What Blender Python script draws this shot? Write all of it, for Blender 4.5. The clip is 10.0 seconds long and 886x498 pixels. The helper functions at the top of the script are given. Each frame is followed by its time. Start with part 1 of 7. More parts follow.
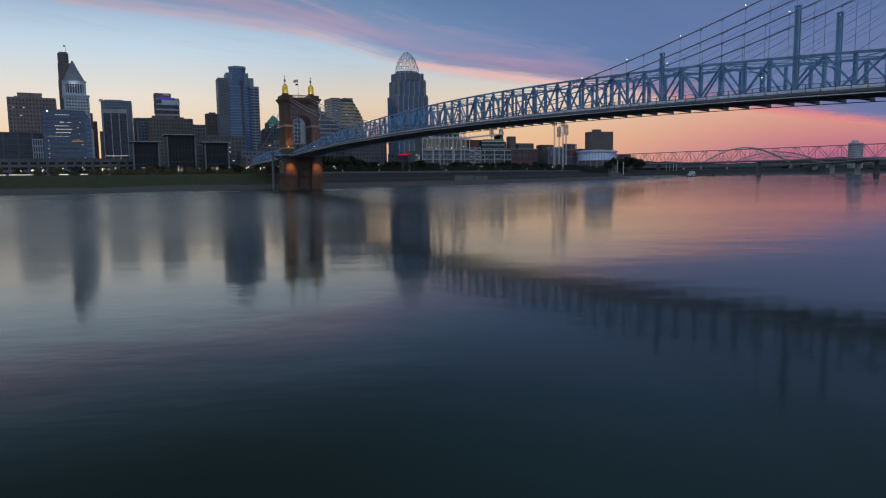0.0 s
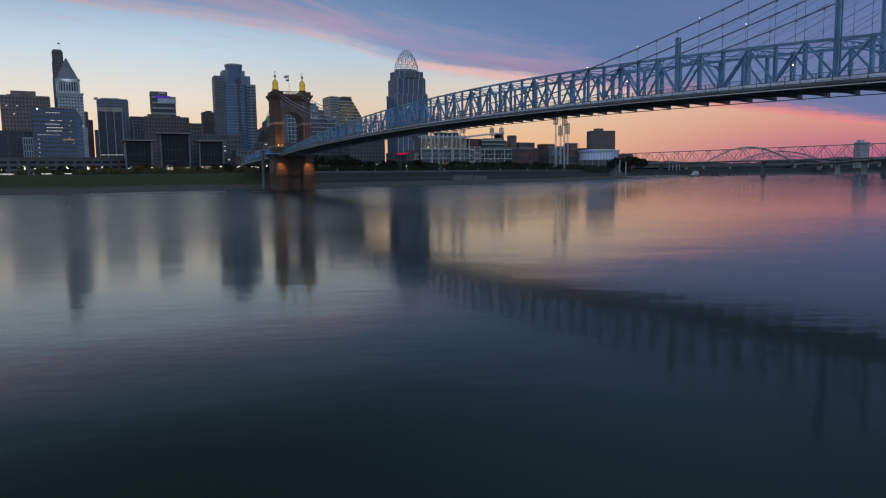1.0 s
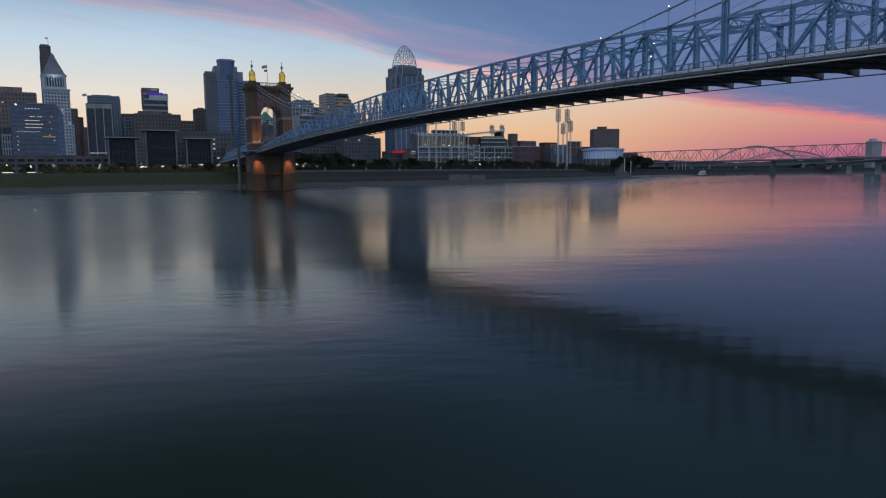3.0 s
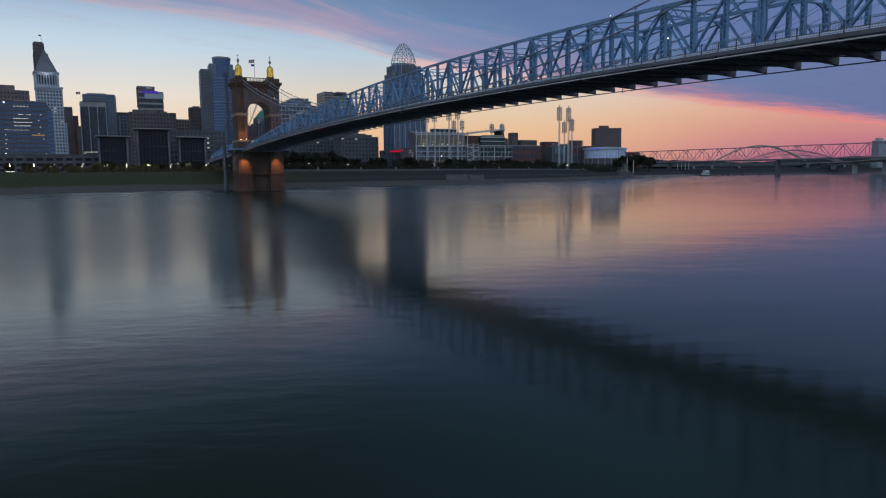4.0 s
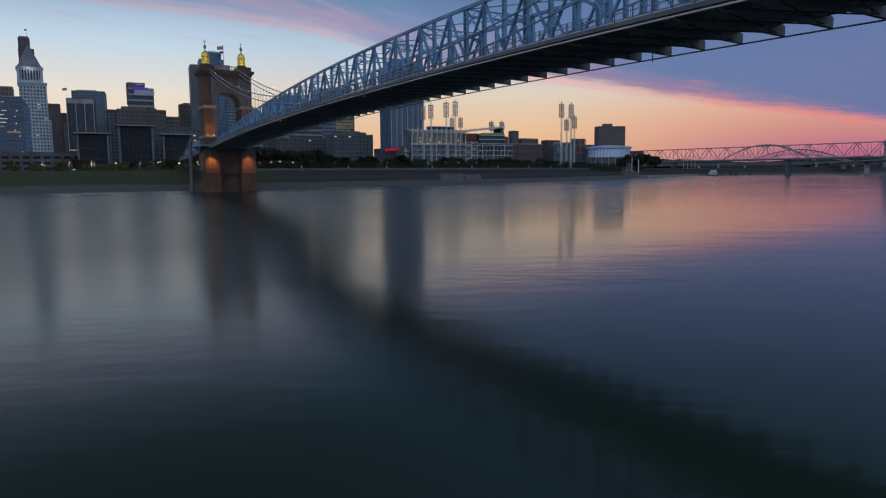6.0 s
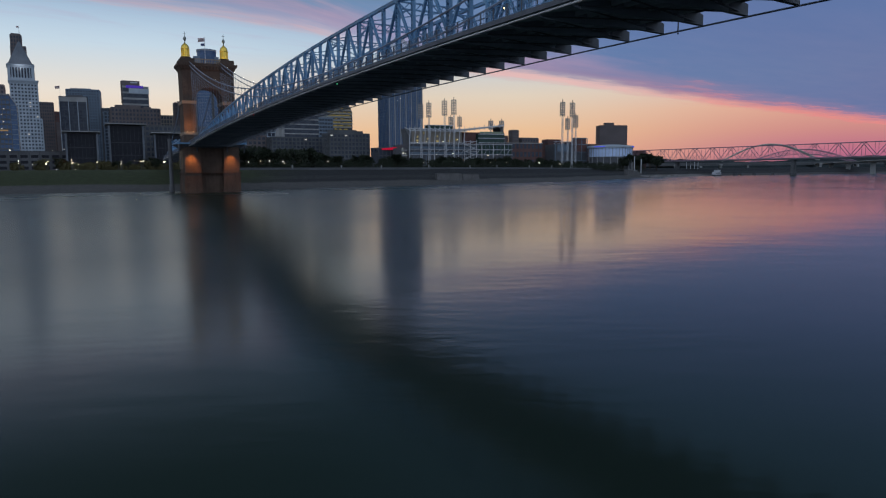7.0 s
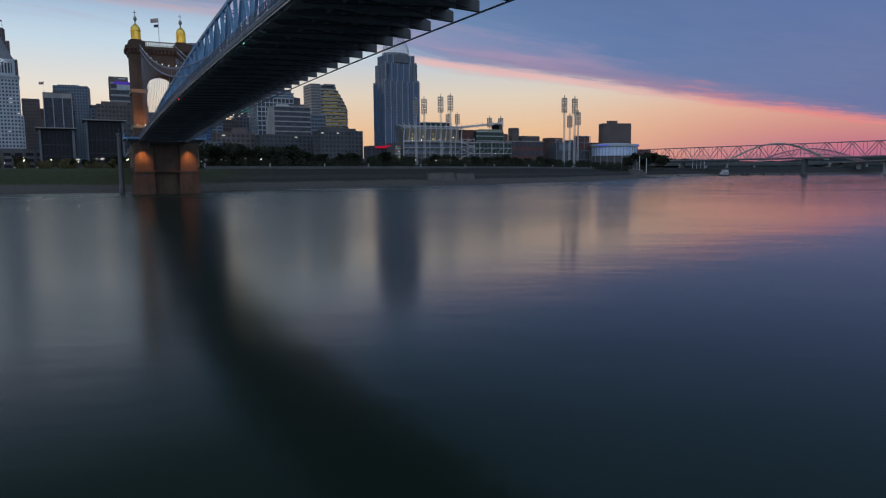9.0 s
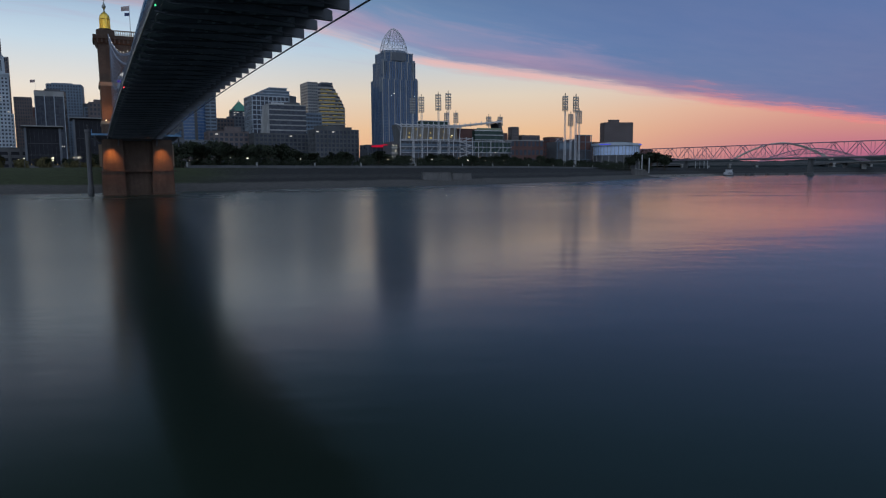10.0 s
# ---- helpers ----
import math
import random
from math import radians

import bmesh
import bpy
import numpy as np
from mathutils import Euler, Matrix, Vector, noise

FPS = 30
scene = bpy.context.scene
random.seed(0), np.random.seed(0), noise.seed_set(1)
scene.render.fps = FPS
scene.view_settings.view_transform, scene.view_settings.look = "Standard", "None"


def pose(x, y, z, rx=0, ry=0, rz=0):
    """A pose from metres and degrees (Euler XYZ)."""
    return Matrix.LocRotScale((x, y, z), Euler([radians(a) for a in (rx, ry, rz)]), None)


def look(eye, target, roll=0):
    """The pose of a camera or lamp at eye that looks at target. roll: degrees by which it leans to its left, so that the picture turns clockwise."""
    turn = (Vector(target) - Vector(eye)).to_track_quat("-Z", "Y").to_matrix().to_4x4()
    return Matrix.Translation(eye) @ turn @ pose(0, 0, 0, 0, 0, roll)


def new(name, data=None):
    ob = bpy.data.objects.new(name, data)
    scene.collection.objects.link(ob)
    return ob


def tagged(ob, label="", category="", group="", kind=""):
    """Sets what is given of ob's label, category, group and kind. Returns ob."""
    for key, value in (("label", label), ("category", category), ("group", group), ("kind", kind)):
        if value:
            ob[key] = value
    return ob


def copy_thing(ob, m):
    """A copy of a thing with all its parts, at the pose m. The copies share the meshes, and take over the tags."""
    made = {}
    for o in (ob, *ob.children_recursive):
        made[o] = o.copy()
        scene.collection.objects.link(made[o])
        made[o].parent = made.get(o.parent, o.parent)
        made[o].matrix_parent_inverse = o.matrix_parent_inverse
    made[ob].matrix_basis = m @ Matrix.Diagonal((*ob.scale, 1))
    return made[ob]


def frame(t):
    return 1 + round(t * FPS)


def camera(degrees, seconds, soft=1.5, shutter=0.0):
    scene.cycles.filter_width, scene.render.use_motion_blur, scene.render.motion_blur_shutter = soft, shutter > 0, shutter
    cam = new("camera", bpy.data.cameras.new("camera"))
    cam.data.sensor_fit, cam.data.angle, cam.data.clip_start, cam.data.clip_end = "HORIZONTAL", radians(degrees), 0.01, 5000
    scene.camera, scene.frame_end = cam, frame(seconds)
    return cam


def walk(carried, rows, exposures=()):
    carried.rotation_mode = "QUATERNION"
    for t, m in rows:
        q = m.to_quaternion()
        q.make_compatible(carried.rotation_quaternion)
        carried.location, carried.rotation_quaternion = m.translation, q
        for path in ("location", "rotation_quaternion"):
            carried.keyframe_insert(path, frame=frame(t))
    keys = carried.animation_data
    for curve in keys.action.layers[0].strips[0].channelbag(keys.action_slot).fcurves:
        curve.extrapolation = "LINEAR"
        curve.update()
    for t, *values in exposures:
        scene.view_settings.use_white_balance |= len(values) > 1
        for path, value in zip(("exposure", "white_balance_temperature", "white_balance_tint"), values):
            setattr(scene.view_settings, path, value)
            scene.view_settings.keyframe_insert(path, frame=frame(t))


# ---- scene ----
cam = camera(66.0, 10.0, soft=1.2)
PATH = [
    (0.0, 0.0, 0.0, 6.12, 83.848, 0.81, -0.087),
    (0.5, 1.051, 6.992, 6.163, 83.827, 0.787, -0.043),
    (1.0, 2.109, 14.019, 6.202, 83.808, 0.764, -0.001),
    (1.5, 3.173, 21.081, 6.235, 83.789, 0.741, 0.041),
    (2.0, 4.244, 28.177, 6.264, 83.771, 0.718, 0.082),
    (2.5, 5.322, 35.308, 6.288, 83.754, 0.695, 0.121),
    (3.0, 6.407, 42.473, 6.307, 83.737, 0.673, 0.159),
    (3.5, 7.499, 49.673, 6.321, 83.721, 0.651, 0.196),
    (4.0, 8.597, 56.908, 6.331, 83.706, 0.629, 0.232),
    (4.5, 9.702, 64.177, 6.336, 83.691, 0.607, 0.266),
    (5.0, 10.814, 71.481, 6.336, 83.677, 0.585, 0.299),
    (5.5, 11.933, 78.82, 6.331, 83.664, 0.563, 0.332),
    (6.0, 13.058, 86.193, 6.322, 83.652, 0.542, 0.363),
    (6.5, 14.19, 93.601, 6.307, 83.64, 0.521, 0.392),
    (7.0, 15.329, 101.044, 6.288, 83.629, 0.5, 0.421),
    (7.5, 16.475, 108.521, 6.264, 83.618, 0.479, 0.449),
    (8.0, 17.628, 116.033, 6.236, 83.608, 0.458, 0.475),
    (8.5, 18.787, 123.58, 6.202, 83.599, 0.438, 0.5),
    (9.0, 19.953, 131.161, 6.164, 83.591, 0.417, 0.524),
    (9.5, 21.126, 138.777, 6.121, 83.583, 0.397, 0.547),
    (10.0, 22.306, 146.427, 6.073, 83.576, 0.377, 0.568),
]
walk(cam, [(t, pose(x, y, z, rx, ry, rz)) for t, x, y, z, rx, ry, rz in PATH])


# ---- world: dusk sky with a lit cloud edge ----
def lin(r, g, b):
    return tuple((c / 255 / 12.92 if c < 11 else ((c / 255 + 0.055) / 1.055) ** 2.4) for c in (r, g, b)) + (1.0,)


class Nodes:
    """Short hand for node trees."""

    def __init__(self, tree):
        self.tree = tree
        tree.nodes.clear()

    def add(self, kind):
        return self.tree.nodes.new(kind)

    def put(self, socket, value):
        if isinstance(value, bpy.types.NodeSocket):
            self.tree.links.new(value, socket)
        else:
            socket.default_value = value

    def math(self, op, a, b=0.0, c=0.0, clamp=False):
        node = self.add("ShaderNodeMath")
        node.operation, node.use_clamp = op, clamp
        for i, v in enumerate((a, b, c)):
            self.put(node.inputs[i], v)
        return node.outputs[0]

    def ramp(self, fac, stops, mode="LINEAR"):
        node = self.add("ShaderNodeValToRGB")
        node.color_ramp.interpolation = mode
        els = node.color_ramp.elements
        while len(els) < len(stops):
            els.new(0.5)
        for el, (at, col) in zip(els, stops):
            el.position, el.color = at, col
        self.put(node.inputs[0], fac)
        return node.outputs[0]

    def mix(self, fac, a, b, blend="MIX"):
        node = self.add("ShaderNodeMix")
        node.data_type, node.blend_type = "RGBA", blend
        self.put(node.inputs[0], fac)
        self.put(node.inputs[6], a)
        self.put(node.inputs[7], b)
        return node.outputs[2]

    def smooth(self, value, lo, hi):
        node = self.add("ShaderNodeMapRange")
        node.interpolation_type = "SMOOTHSTEP"
        for i, v in enumerate((value, lo, hi, 0.0, 1.0)):
            self.put(node.inputs[i], v)
        return node.outputs[0]

    def noise(self, vector, scale, detail=3.0, rough=0.5):
        node = self.add("ShaderNodeTexNoise")
        if vector is not None:
            self.put(node.inputs["Vector"], vector)
        for key, v in (("Scale", scale), ("Detail", detail), ("Roughness", rough)):
            node.inputs[key].default_value = v
        return node.outputs[0]


SKY_STRENGTH = 0.96
world = bpy.data.worlds.new("dusk_sky")
scene.world = world
world.use_nodes = True
N = Nodes(world.node_tree)
direction = N.add("ShaderNodeTexCoord").outputs["Generated"]
sep = N.add("ShaderNodeSeparateXYZ")
N.put(sep.inputs[0], direction)
dx, dy, dz = sep.outputs
height = N.math("MAXIMUM", dz, 0.0)
# clear sky, by height: yellow towards the north, rose towards the east
STEP = 2.5
sky_north = N.ramp(N.math("MULTIPLY", height, STEP), [
    (0.0, lin(236, 170, 118)), (0.05, lin(238, 181, 140)), (0.15, lin(238, 196, 156)), (0.27, lin(228, 212, 192)),
    (0.42, lin(188, 208, 224)), (0.60, lin(150, 180, 216)), (1.0, lin(92, 122, 172))])
sky_east = N.ramp(N.math("MULTIPLY", height, STEP), [
    (0.0, lin(168, 98, 132)), (0.06, lin(190, 112, 138)), (0.13, lin(210, 142, 138)), (0.21, lin(226, 168, 148)),
    (0.32, lin(214, 200, 196)), (0.48, lin(160, 182, 214)), (1.0, lin(92, 122, 172))])
sky_west = N.ramp(N.math("MULTIPLY", height, STEP), [
    (0.0, lin(246, 192, 136)), (0.05, lin(246, 199, 150)), (0.15, lin(247, 217, 182)), (0.27, lin(237, 227, 214)),
    (0.42, lin(200, 219, 233)), (0.60, lin(154, 186, 220)), (1.0, lin(92, 122, 172))])
flat = N.math("SQRT", N.math("MAXIMUM", N.math("SUBTRACT", 1.0, N.math("MULTIPLY", dz, dz)), 0.0001))
side = N.math("DIVIDE", dx, flat)
clear = N.mix(N.smooth(side, 0.08, 0.52), sky_north, sky_east)
clear = N.mix(N.smooth(side, -0.10, -0.42), clear, sky_west)
# the cloud sheet: straight edge on a level sheet high above
lift = N.math("MAXIMUM", dz, 0.02)
sx, sy = N.math("DIVIDE", dx, lift), N.math("DIVIDE", dy, lift)
across = N.math("SUBTRACT", sy, N.math("MULTIPLY", sx, 0.90))
straight = across
across = N.math("ADD", across, N.math("MULTIPLY", N.smooth(sx, 0.0, -1.1), 1.0))
along = N.math("ADD", sx, N.math("MULTIPLY", sy, 0.95))
sheet = N.add("ShaderNodeCombineXYZ")
N.put(sheet.inputs[0], across)
N.put(sheet.inputs[1], N.math("MULTIPLY", along, 0.28))
streak = N.noise(sheet.outputs[0], 0.9, 5.0, 0.55)
fine = N.noise(sheet.outputs[0], 3.2, 4.0, 0.6)
edge = N.math("ADD", across, N.math("ADD", N.math("MULTIPLY", N.math("SUBTRACT", streak, 0.5), 1.0),
                                    N.math("MULTIPLY", N.math("SUBTRACT", fine, 0.5), 0.7)))
edge = N.math("SUBTRACT", edge, 0.4)
cover = N.math("SUBTRACT", 1.0, N.smooth(edge, 5.5, 6.7))
rim = N.math("MULTIPLY", N.smooth(edge, 5.85, 6.3), N.math("SUBTRACT", 1.0, N.smooth(edge, 6.3, 6.62)))
cloud = N.mix(N.smooth(side, -0.35, 0.3), lin(128, 160, 200), lin(80, 114, 166))
cloud = N.mix(N.smooth(edge, 2.2, 4.6), lin(84, 110, 162), cloud)
cloud = N.mix(N.math("MULTIPLY", fine, 0.25), cloud, N.mix(N.smooth(side, -0.1, 0.25), lin(136, 150, 172), lin(136, 134, 172)))
cloud = N.mix(N.math("MULTIPLY", N.math("MULTIPLY", N.smooth(edge, 4.5, 5.9), N.smooth(side, -0.15, 0.15)), 0.62), cloud, lin(168, 130, 160))
grain = N.noise(sheet.outputs[0], 7.0, 4.0, 0.65)
rim = N.math("MULTIPLY", rim, N.math("ADD", 0.45, N.math("MULTIPLY", N.smooth(grain, 0.35, 0.68), 0.75)))
rim_tone = N.mix(N.smooth(side, 0.2, 0.5), lin(238, 188, 180), lin(240, 146, 138))
sky = N.mix(N.math("MULTIPLY", cover, 0.92), clear, cloud)
sky = N.mix(N.math("MULTIPLY", rim, N.mix(N.smooth(side, 0.1, 0.45), (0.38, 0.38, 0.38, 1), (0.72, 0.72, 0.72, 1))), sky, rim_tone)
# broken pink cloud below the sheet in the east
fluff = N.noise(sheet.outputs[0], 2.2, 6.0, 0.68)
puff = N.math("ADD", edge, N.math("MULTIPLY", N.math("SUBTRACT", fluff, 0.5), 2.8))
puff = N.math("MULTIPLY", N.smooth(puff, 5.2, 5.9), N.smooth(puff, 6.8, 5.95))
puff = N.math("MULTIPLY", puff, N.smooth(side, 0.20, 0.46))
sky = N.mix(N.math("MULTIPLY", puff, 0.5), sky, lin(236, 138, 136))
# a thin bright streak below the sheet, and rosy wisps on its lit side
thread = N.math("ADD", straight, N.math("MULTIPLY", N.math("SUBTRACT", fine, 0.5), 0.7))
thread = N.math("MULTIPLY", N.smooth(thread, 6.15, 6.5), N.smooth(thread, 6.95, 6.6))
thread = N.math("MULTIPLY", thread, N.math("MULTIPLY", N.smooth(sx, -0.5, -0.1), N.smooth(sx, 3.2, 1.0)))
sky = N.mix(N.math("MULTIPLY", thread, 0.75), sky, lin(238, 190, 186))
veil = N.math("ADD", straight, N.math("MULTIPLY", N.math("SUBTRACT", fine, 0.5), 1.1))
wisp = N.math("MULTIPLY", N.smooth(veil, 4.5, 5.2), N.smooth(veil, 6.1, 5.4))
wisp = N.math("MULTIPLY", wisp, N.math("MULTIPLY", N.smooth(sx, 2.6, 0.4), N.math("ADD", 0.35, N.smooth(streak, 0.36, 0.66))))
sky = N.mix(N.math("MULTIPLY", wisp, 0.42), sky, lin(200, 160, 184))
high = N.math("MULTIPLY", N.smooth(fine, 0.48, 0.72), N.math("MULTIPLY", N.smooth(straight, 8.5, 5.6), N.smooth(sx, 0.0, -1.0)))
sky = N.mix(N.math("MULTIPLY", high, 0.35), sky, lin(186, 178, 204))
# unseen sky: darker overhead to dim the water, pale in the south for facades
sky = N.mix(N.smooth(dz, 0.17, 0.40), sky, N.mix(N.smooth(side, -0.4, 0.35), lin(46, 70, 82), lin(80, 116, 150)))
sky = N.mix(N.smooth(dy, 0.55, -0.40), sky, lin(214, 230, 253))
sky = N.mix(N.smooth(dz, 0.0, -0.05), sky, lin(40, 46, 52))
background = N.add("ShaderNodeBackground")
N.put(background.inputs[0], sky)
background.inputs[1].default_value = SKY_STRENGTH
N.put(N.add("ShaderNodeOutputWorld").inputs[0], background.outputs[0])


# ---- materials ----
def material(name, colour, rough=0.6, metal=0.0, vary=0.25, scale=1.0, bump=0.0, tone=None, island=False, streaks=0.0, courses=0.0):
    """Plain surface with variation at two scales in metres; tone: the second colour of the stains."""
    m = bpy.data.materials.new(name)
    m.use_nodes = True
    n = Nodes(m.node_tree)
    where = n.add("ShaderNodeTexCoord").outputs["Object"]
    big = n.noise(where, 0.12 * scale, 4.0, 0.6)
    small = n.noise(where, 1.9 * scale, 4.0, 0.65)
    second = tone or tuple(c * (1 - vary) for c in colour)
    base = n.mix(n.smooth(big, 0.32, 0.68), (*colour, 1), (*second, 1))
    base = n.mix(n.math("MULTIPLY", small, vary), base, (*(c * 0.6 for c in colour), 1))
    if streaks:
        stretch = n.add("ShaderNodeMapping")
        n.put(stretch.inputs[0], where)
        stretch.inputs["Scale"].default_value = (1.4, 1.4, 0.09)
        run = n.noise(stretch.outputs[0], 1.0 * scale, 4.0, 0.6)
        base = n.mix(n.math("MULTIPLY", n.smooth(run, 0.45, 0.75), streaks), base, (*(c * 0.45 for c in colour), 1))
    if island:
        pick = n.add("ShaderNodeNewGeometry").outputs["Random Per Island"]
        base = n.mix(n.math("MULTIPLY", pick, 0.45), base, (*(c * 0.45 for c in colour), 1))
    if courses:
        # ashlar courses with darker joints, on upright faces
        split = n.add("ShaderNodeSeparateXYZ")
        n.put(split.inputs[0], where)
        wall = n.add("ShaderNodeCombineXYZ")
        n.put(wall.inputs[0], n.math("ADD", split.outputs[0], split.outputs[1]))
        n.put(wall.inputs[1], split.outputs[2])
        ashlar = n.add("ShaderNodeTexBrick")
        n.put(ashlar.inputs["Vector"], wall.outputs[0])
        ashlar.inputs["Scale"].default_value = 1.0
        ashlar.inputs["Brick Width"].default_value, ashlar.inputs["Row Height"].default_value = courses * 2.2, courses
        ashlar.inputs["Mortar Size"].default_value = 0.03
        ashlar.inputs["Color1"].default_value = (1, 1, 1, 1)
        ashlar.inputs["Color2"].default_value = (0.78, 0.76, 0.74, 1)
        ashlar.inputs["Mortar"].default_value = (0.50, 0.48, 0.47, 1)
        base = n.mix(1.0, base, ashlar.outputs["Color"], "MULTIPLY")
    b = n.add("ShaderNodeBsdfPrincipled")
    n.put(b.inputs["Base Color"], base)
    n.put(b.inputs["Roughness"], n.math("ADD", rough - 0.08, n.math("MULTIPLY", small, 0.16)))
    b.inputs["Metallic"].default_value = metal
    b.inputs["Specular IOR Level"].default_value = 0.2 if rough > 0.7 else 0.5
    if bump:
        rise = n.add("ShaderNodeBump")
        rise.inputs["Strength"].default_value = bump
        rise.inputs["Distance"].default_value = 0.15
        n.put(rise.inputs["Height"], small)
        n.put(b.inputs["Normal"], rise.outputs[0])
    n.put(n.add("ShaderNodeOutputMaterial").inputs[0], b.outputs[0])
    return m


def glow(name, colour, strength):
    m = bpy.data.materials.new(name)
    m.use_nodes = True
    n = Nodes(m.node_tree)
    e = n.add("ShaderNodeEmission")
    e.inputs[0].default_value = (*colour, 1)
    e.inputs[1].default_value = strength
    n.put(n.add("ShaderNodeOutputMaterial").inputs[0], e.outputs[0])
    return m


def window_glass(name, colour, rough=0.12, vary=0.5, shine=0.6):
    """Dark reflecting glazing, each pane of a slightly different tone."""
    m = bpy.data.materials.new(name)
    m.use_nodes = True
    n = Nodes(m.node_tree)
    where = n.add("ShaderNodeTexCoord").outputs["Object"]
    cells = n.add("ShaderNodeTexVoronoi")
    n.put(cells.inputs["Vector"], where)
    cells.inputs["Scale"].default_value = 0.32
    tone = n.mix(n.math("MULTIPLY", cells.outputs["Distance"], vary), (*colour, 1), (*(c * 0.35 for c in colour), 1))
    b = n.add("ShaderNodeBsdfPrincipled")
    n.put(b.inputs["Base Color"], tone)
    n.put(b.inputs["Roughness"], n.math("ADD", rough, n.math("MULTIPLY", n.noise(where, 0.2), 0.12)))
    b.inputs["IOR"].default_value = 1.5
    b.inputs["Specular IOR Level"].default_value = shine
    n.put(n.add("ShaderNodeOutputMaterial").inputs[0], b.outputs[0])
    return m


def river_water():
    m = bpy.data.materials.new("river_water")
    m.use_nodes = True
    n = Nodes(m.node_tree)
    where = n.add("ShaderNodeTexCoord").outputs["Object"]
    turned = n.add("ShaderNodeMapping")
    n.put(turned.inputs[0], where)
    turned.inputs["Rotation"].default_value = (0, 0, radians(-20))
    turned.inputs["Scale"].default_value = (0.5, 1.0, 1.0)
    gust = n.smooth(n.noise(where, 0.022, 3.0, 0.6), 0.50, 0.64)
    ripple = n.math("MULTIPLY", n.noise(turned.outputs[0], 0.9, 3.0, 0.55), n.math("ADD", 0.55, n.math("MULTIPLY", gust, 0.9)))
    swell = n.noise(turned.outputs[0], 0.11, 3.0, 0.5)
    patch = n.noise(where, 0.012, 3.0, 0.55)
    calm = n.smooth(patch, 0.42, 0.62)
    b = n.add("ShaderNodeBsdfPrincipled")
    n.put(b.inputs["Base Color"], n.mix(patch, (0.010, 0.018, 0.0145, 1), (0.0135, 0.022, 0.0175, 1)))
    b.inputs["IOR"].default_value = 1.21
    apart = n.add("ShaderNodeSeparateXYZ")
    n.put(apart.inputs[0], where)
    # wind ruffles the water towards the town and its bank; the open river to the east stays smoother
    townward = n.smooth(n.math("ADD", apart.outputs[1], n.math("MULTIPLY", apart.outputs[0], -2.5)), 60.0, 200.0)
    shoreward = n.smooth(n.math("ADD", apart.outputs[1], n.math("MULTIPLY", apart.outputs[0], -0.85)), 270.0, 420.0)
    # long streaks of current along the river: smooth slicks between rippled water
    flow = n.add("ShaderNodeMapping")
    n.put(flow.inputs[0], where)
    flow.inputs["Rotation"].default_value = (0, 0, radians(-38))
    flow.inputs["Scale"].default_value = (0.009, 0.065, 1.0)
    line = n.smooth(n.noise(flow.outputs[0], 1.0, 3.0, 0.55), 0.56, 0.66)
    slick = n.math("MULTIPLY", line, n.smooth(apart.outputs[1], 250.0, 330.0))
    ruffled = n.math("ADD", n.math("MULTIPLY", townward, 0.135), n.math("MULTIPLY", shoreward, 0.03))
    ruffled = n.math("MULTIPLY", ruffled, n.math("SUBTRACT", 1.0, n.math("MULTIPLY", slick, 0.9)))
    n.put(b.inputs["Roughness"], n.math("ADD", n.math("ADD", 0.088, n.math("MULTIPLY", calm, 0.035)), ruffled))
    one = n.add("ShaderNodeBump")
    one.inputs["Strength"].default_value = 0.055
    one.inputs["Distance"].default_value = 0.25
    n.put(one.inputs["Height"], ripple)
    two = n.add("ShaderNodeBump")
    two.inputs["Strength"].default_value = 0.055
    two.inputs["Distance"].default_value = 0.8
    n.put(two.inputs["Height"], swell)
    n.put(two.inputs["Normal"], one.outputs[0])
    three = n.add("ShaderNodeBump")
    three.inputs["Strength"].default_value = 0.85
    three.inputs["Distance"].default_value = 0.7
    n.put(three.inputs["Height"], n.math("MULTIPLY", line, n.smooth(apart.outputs[1], 290.0, 360.0)))
    n.put(three.inputs["Normal"], two.outputs[0])
    n.put(b.inputs["Normal"], three.outputs[0])
    n.put(n.add("ShaderNodeOutputMaterial").inputs[0], b.outputs[0])
    return m


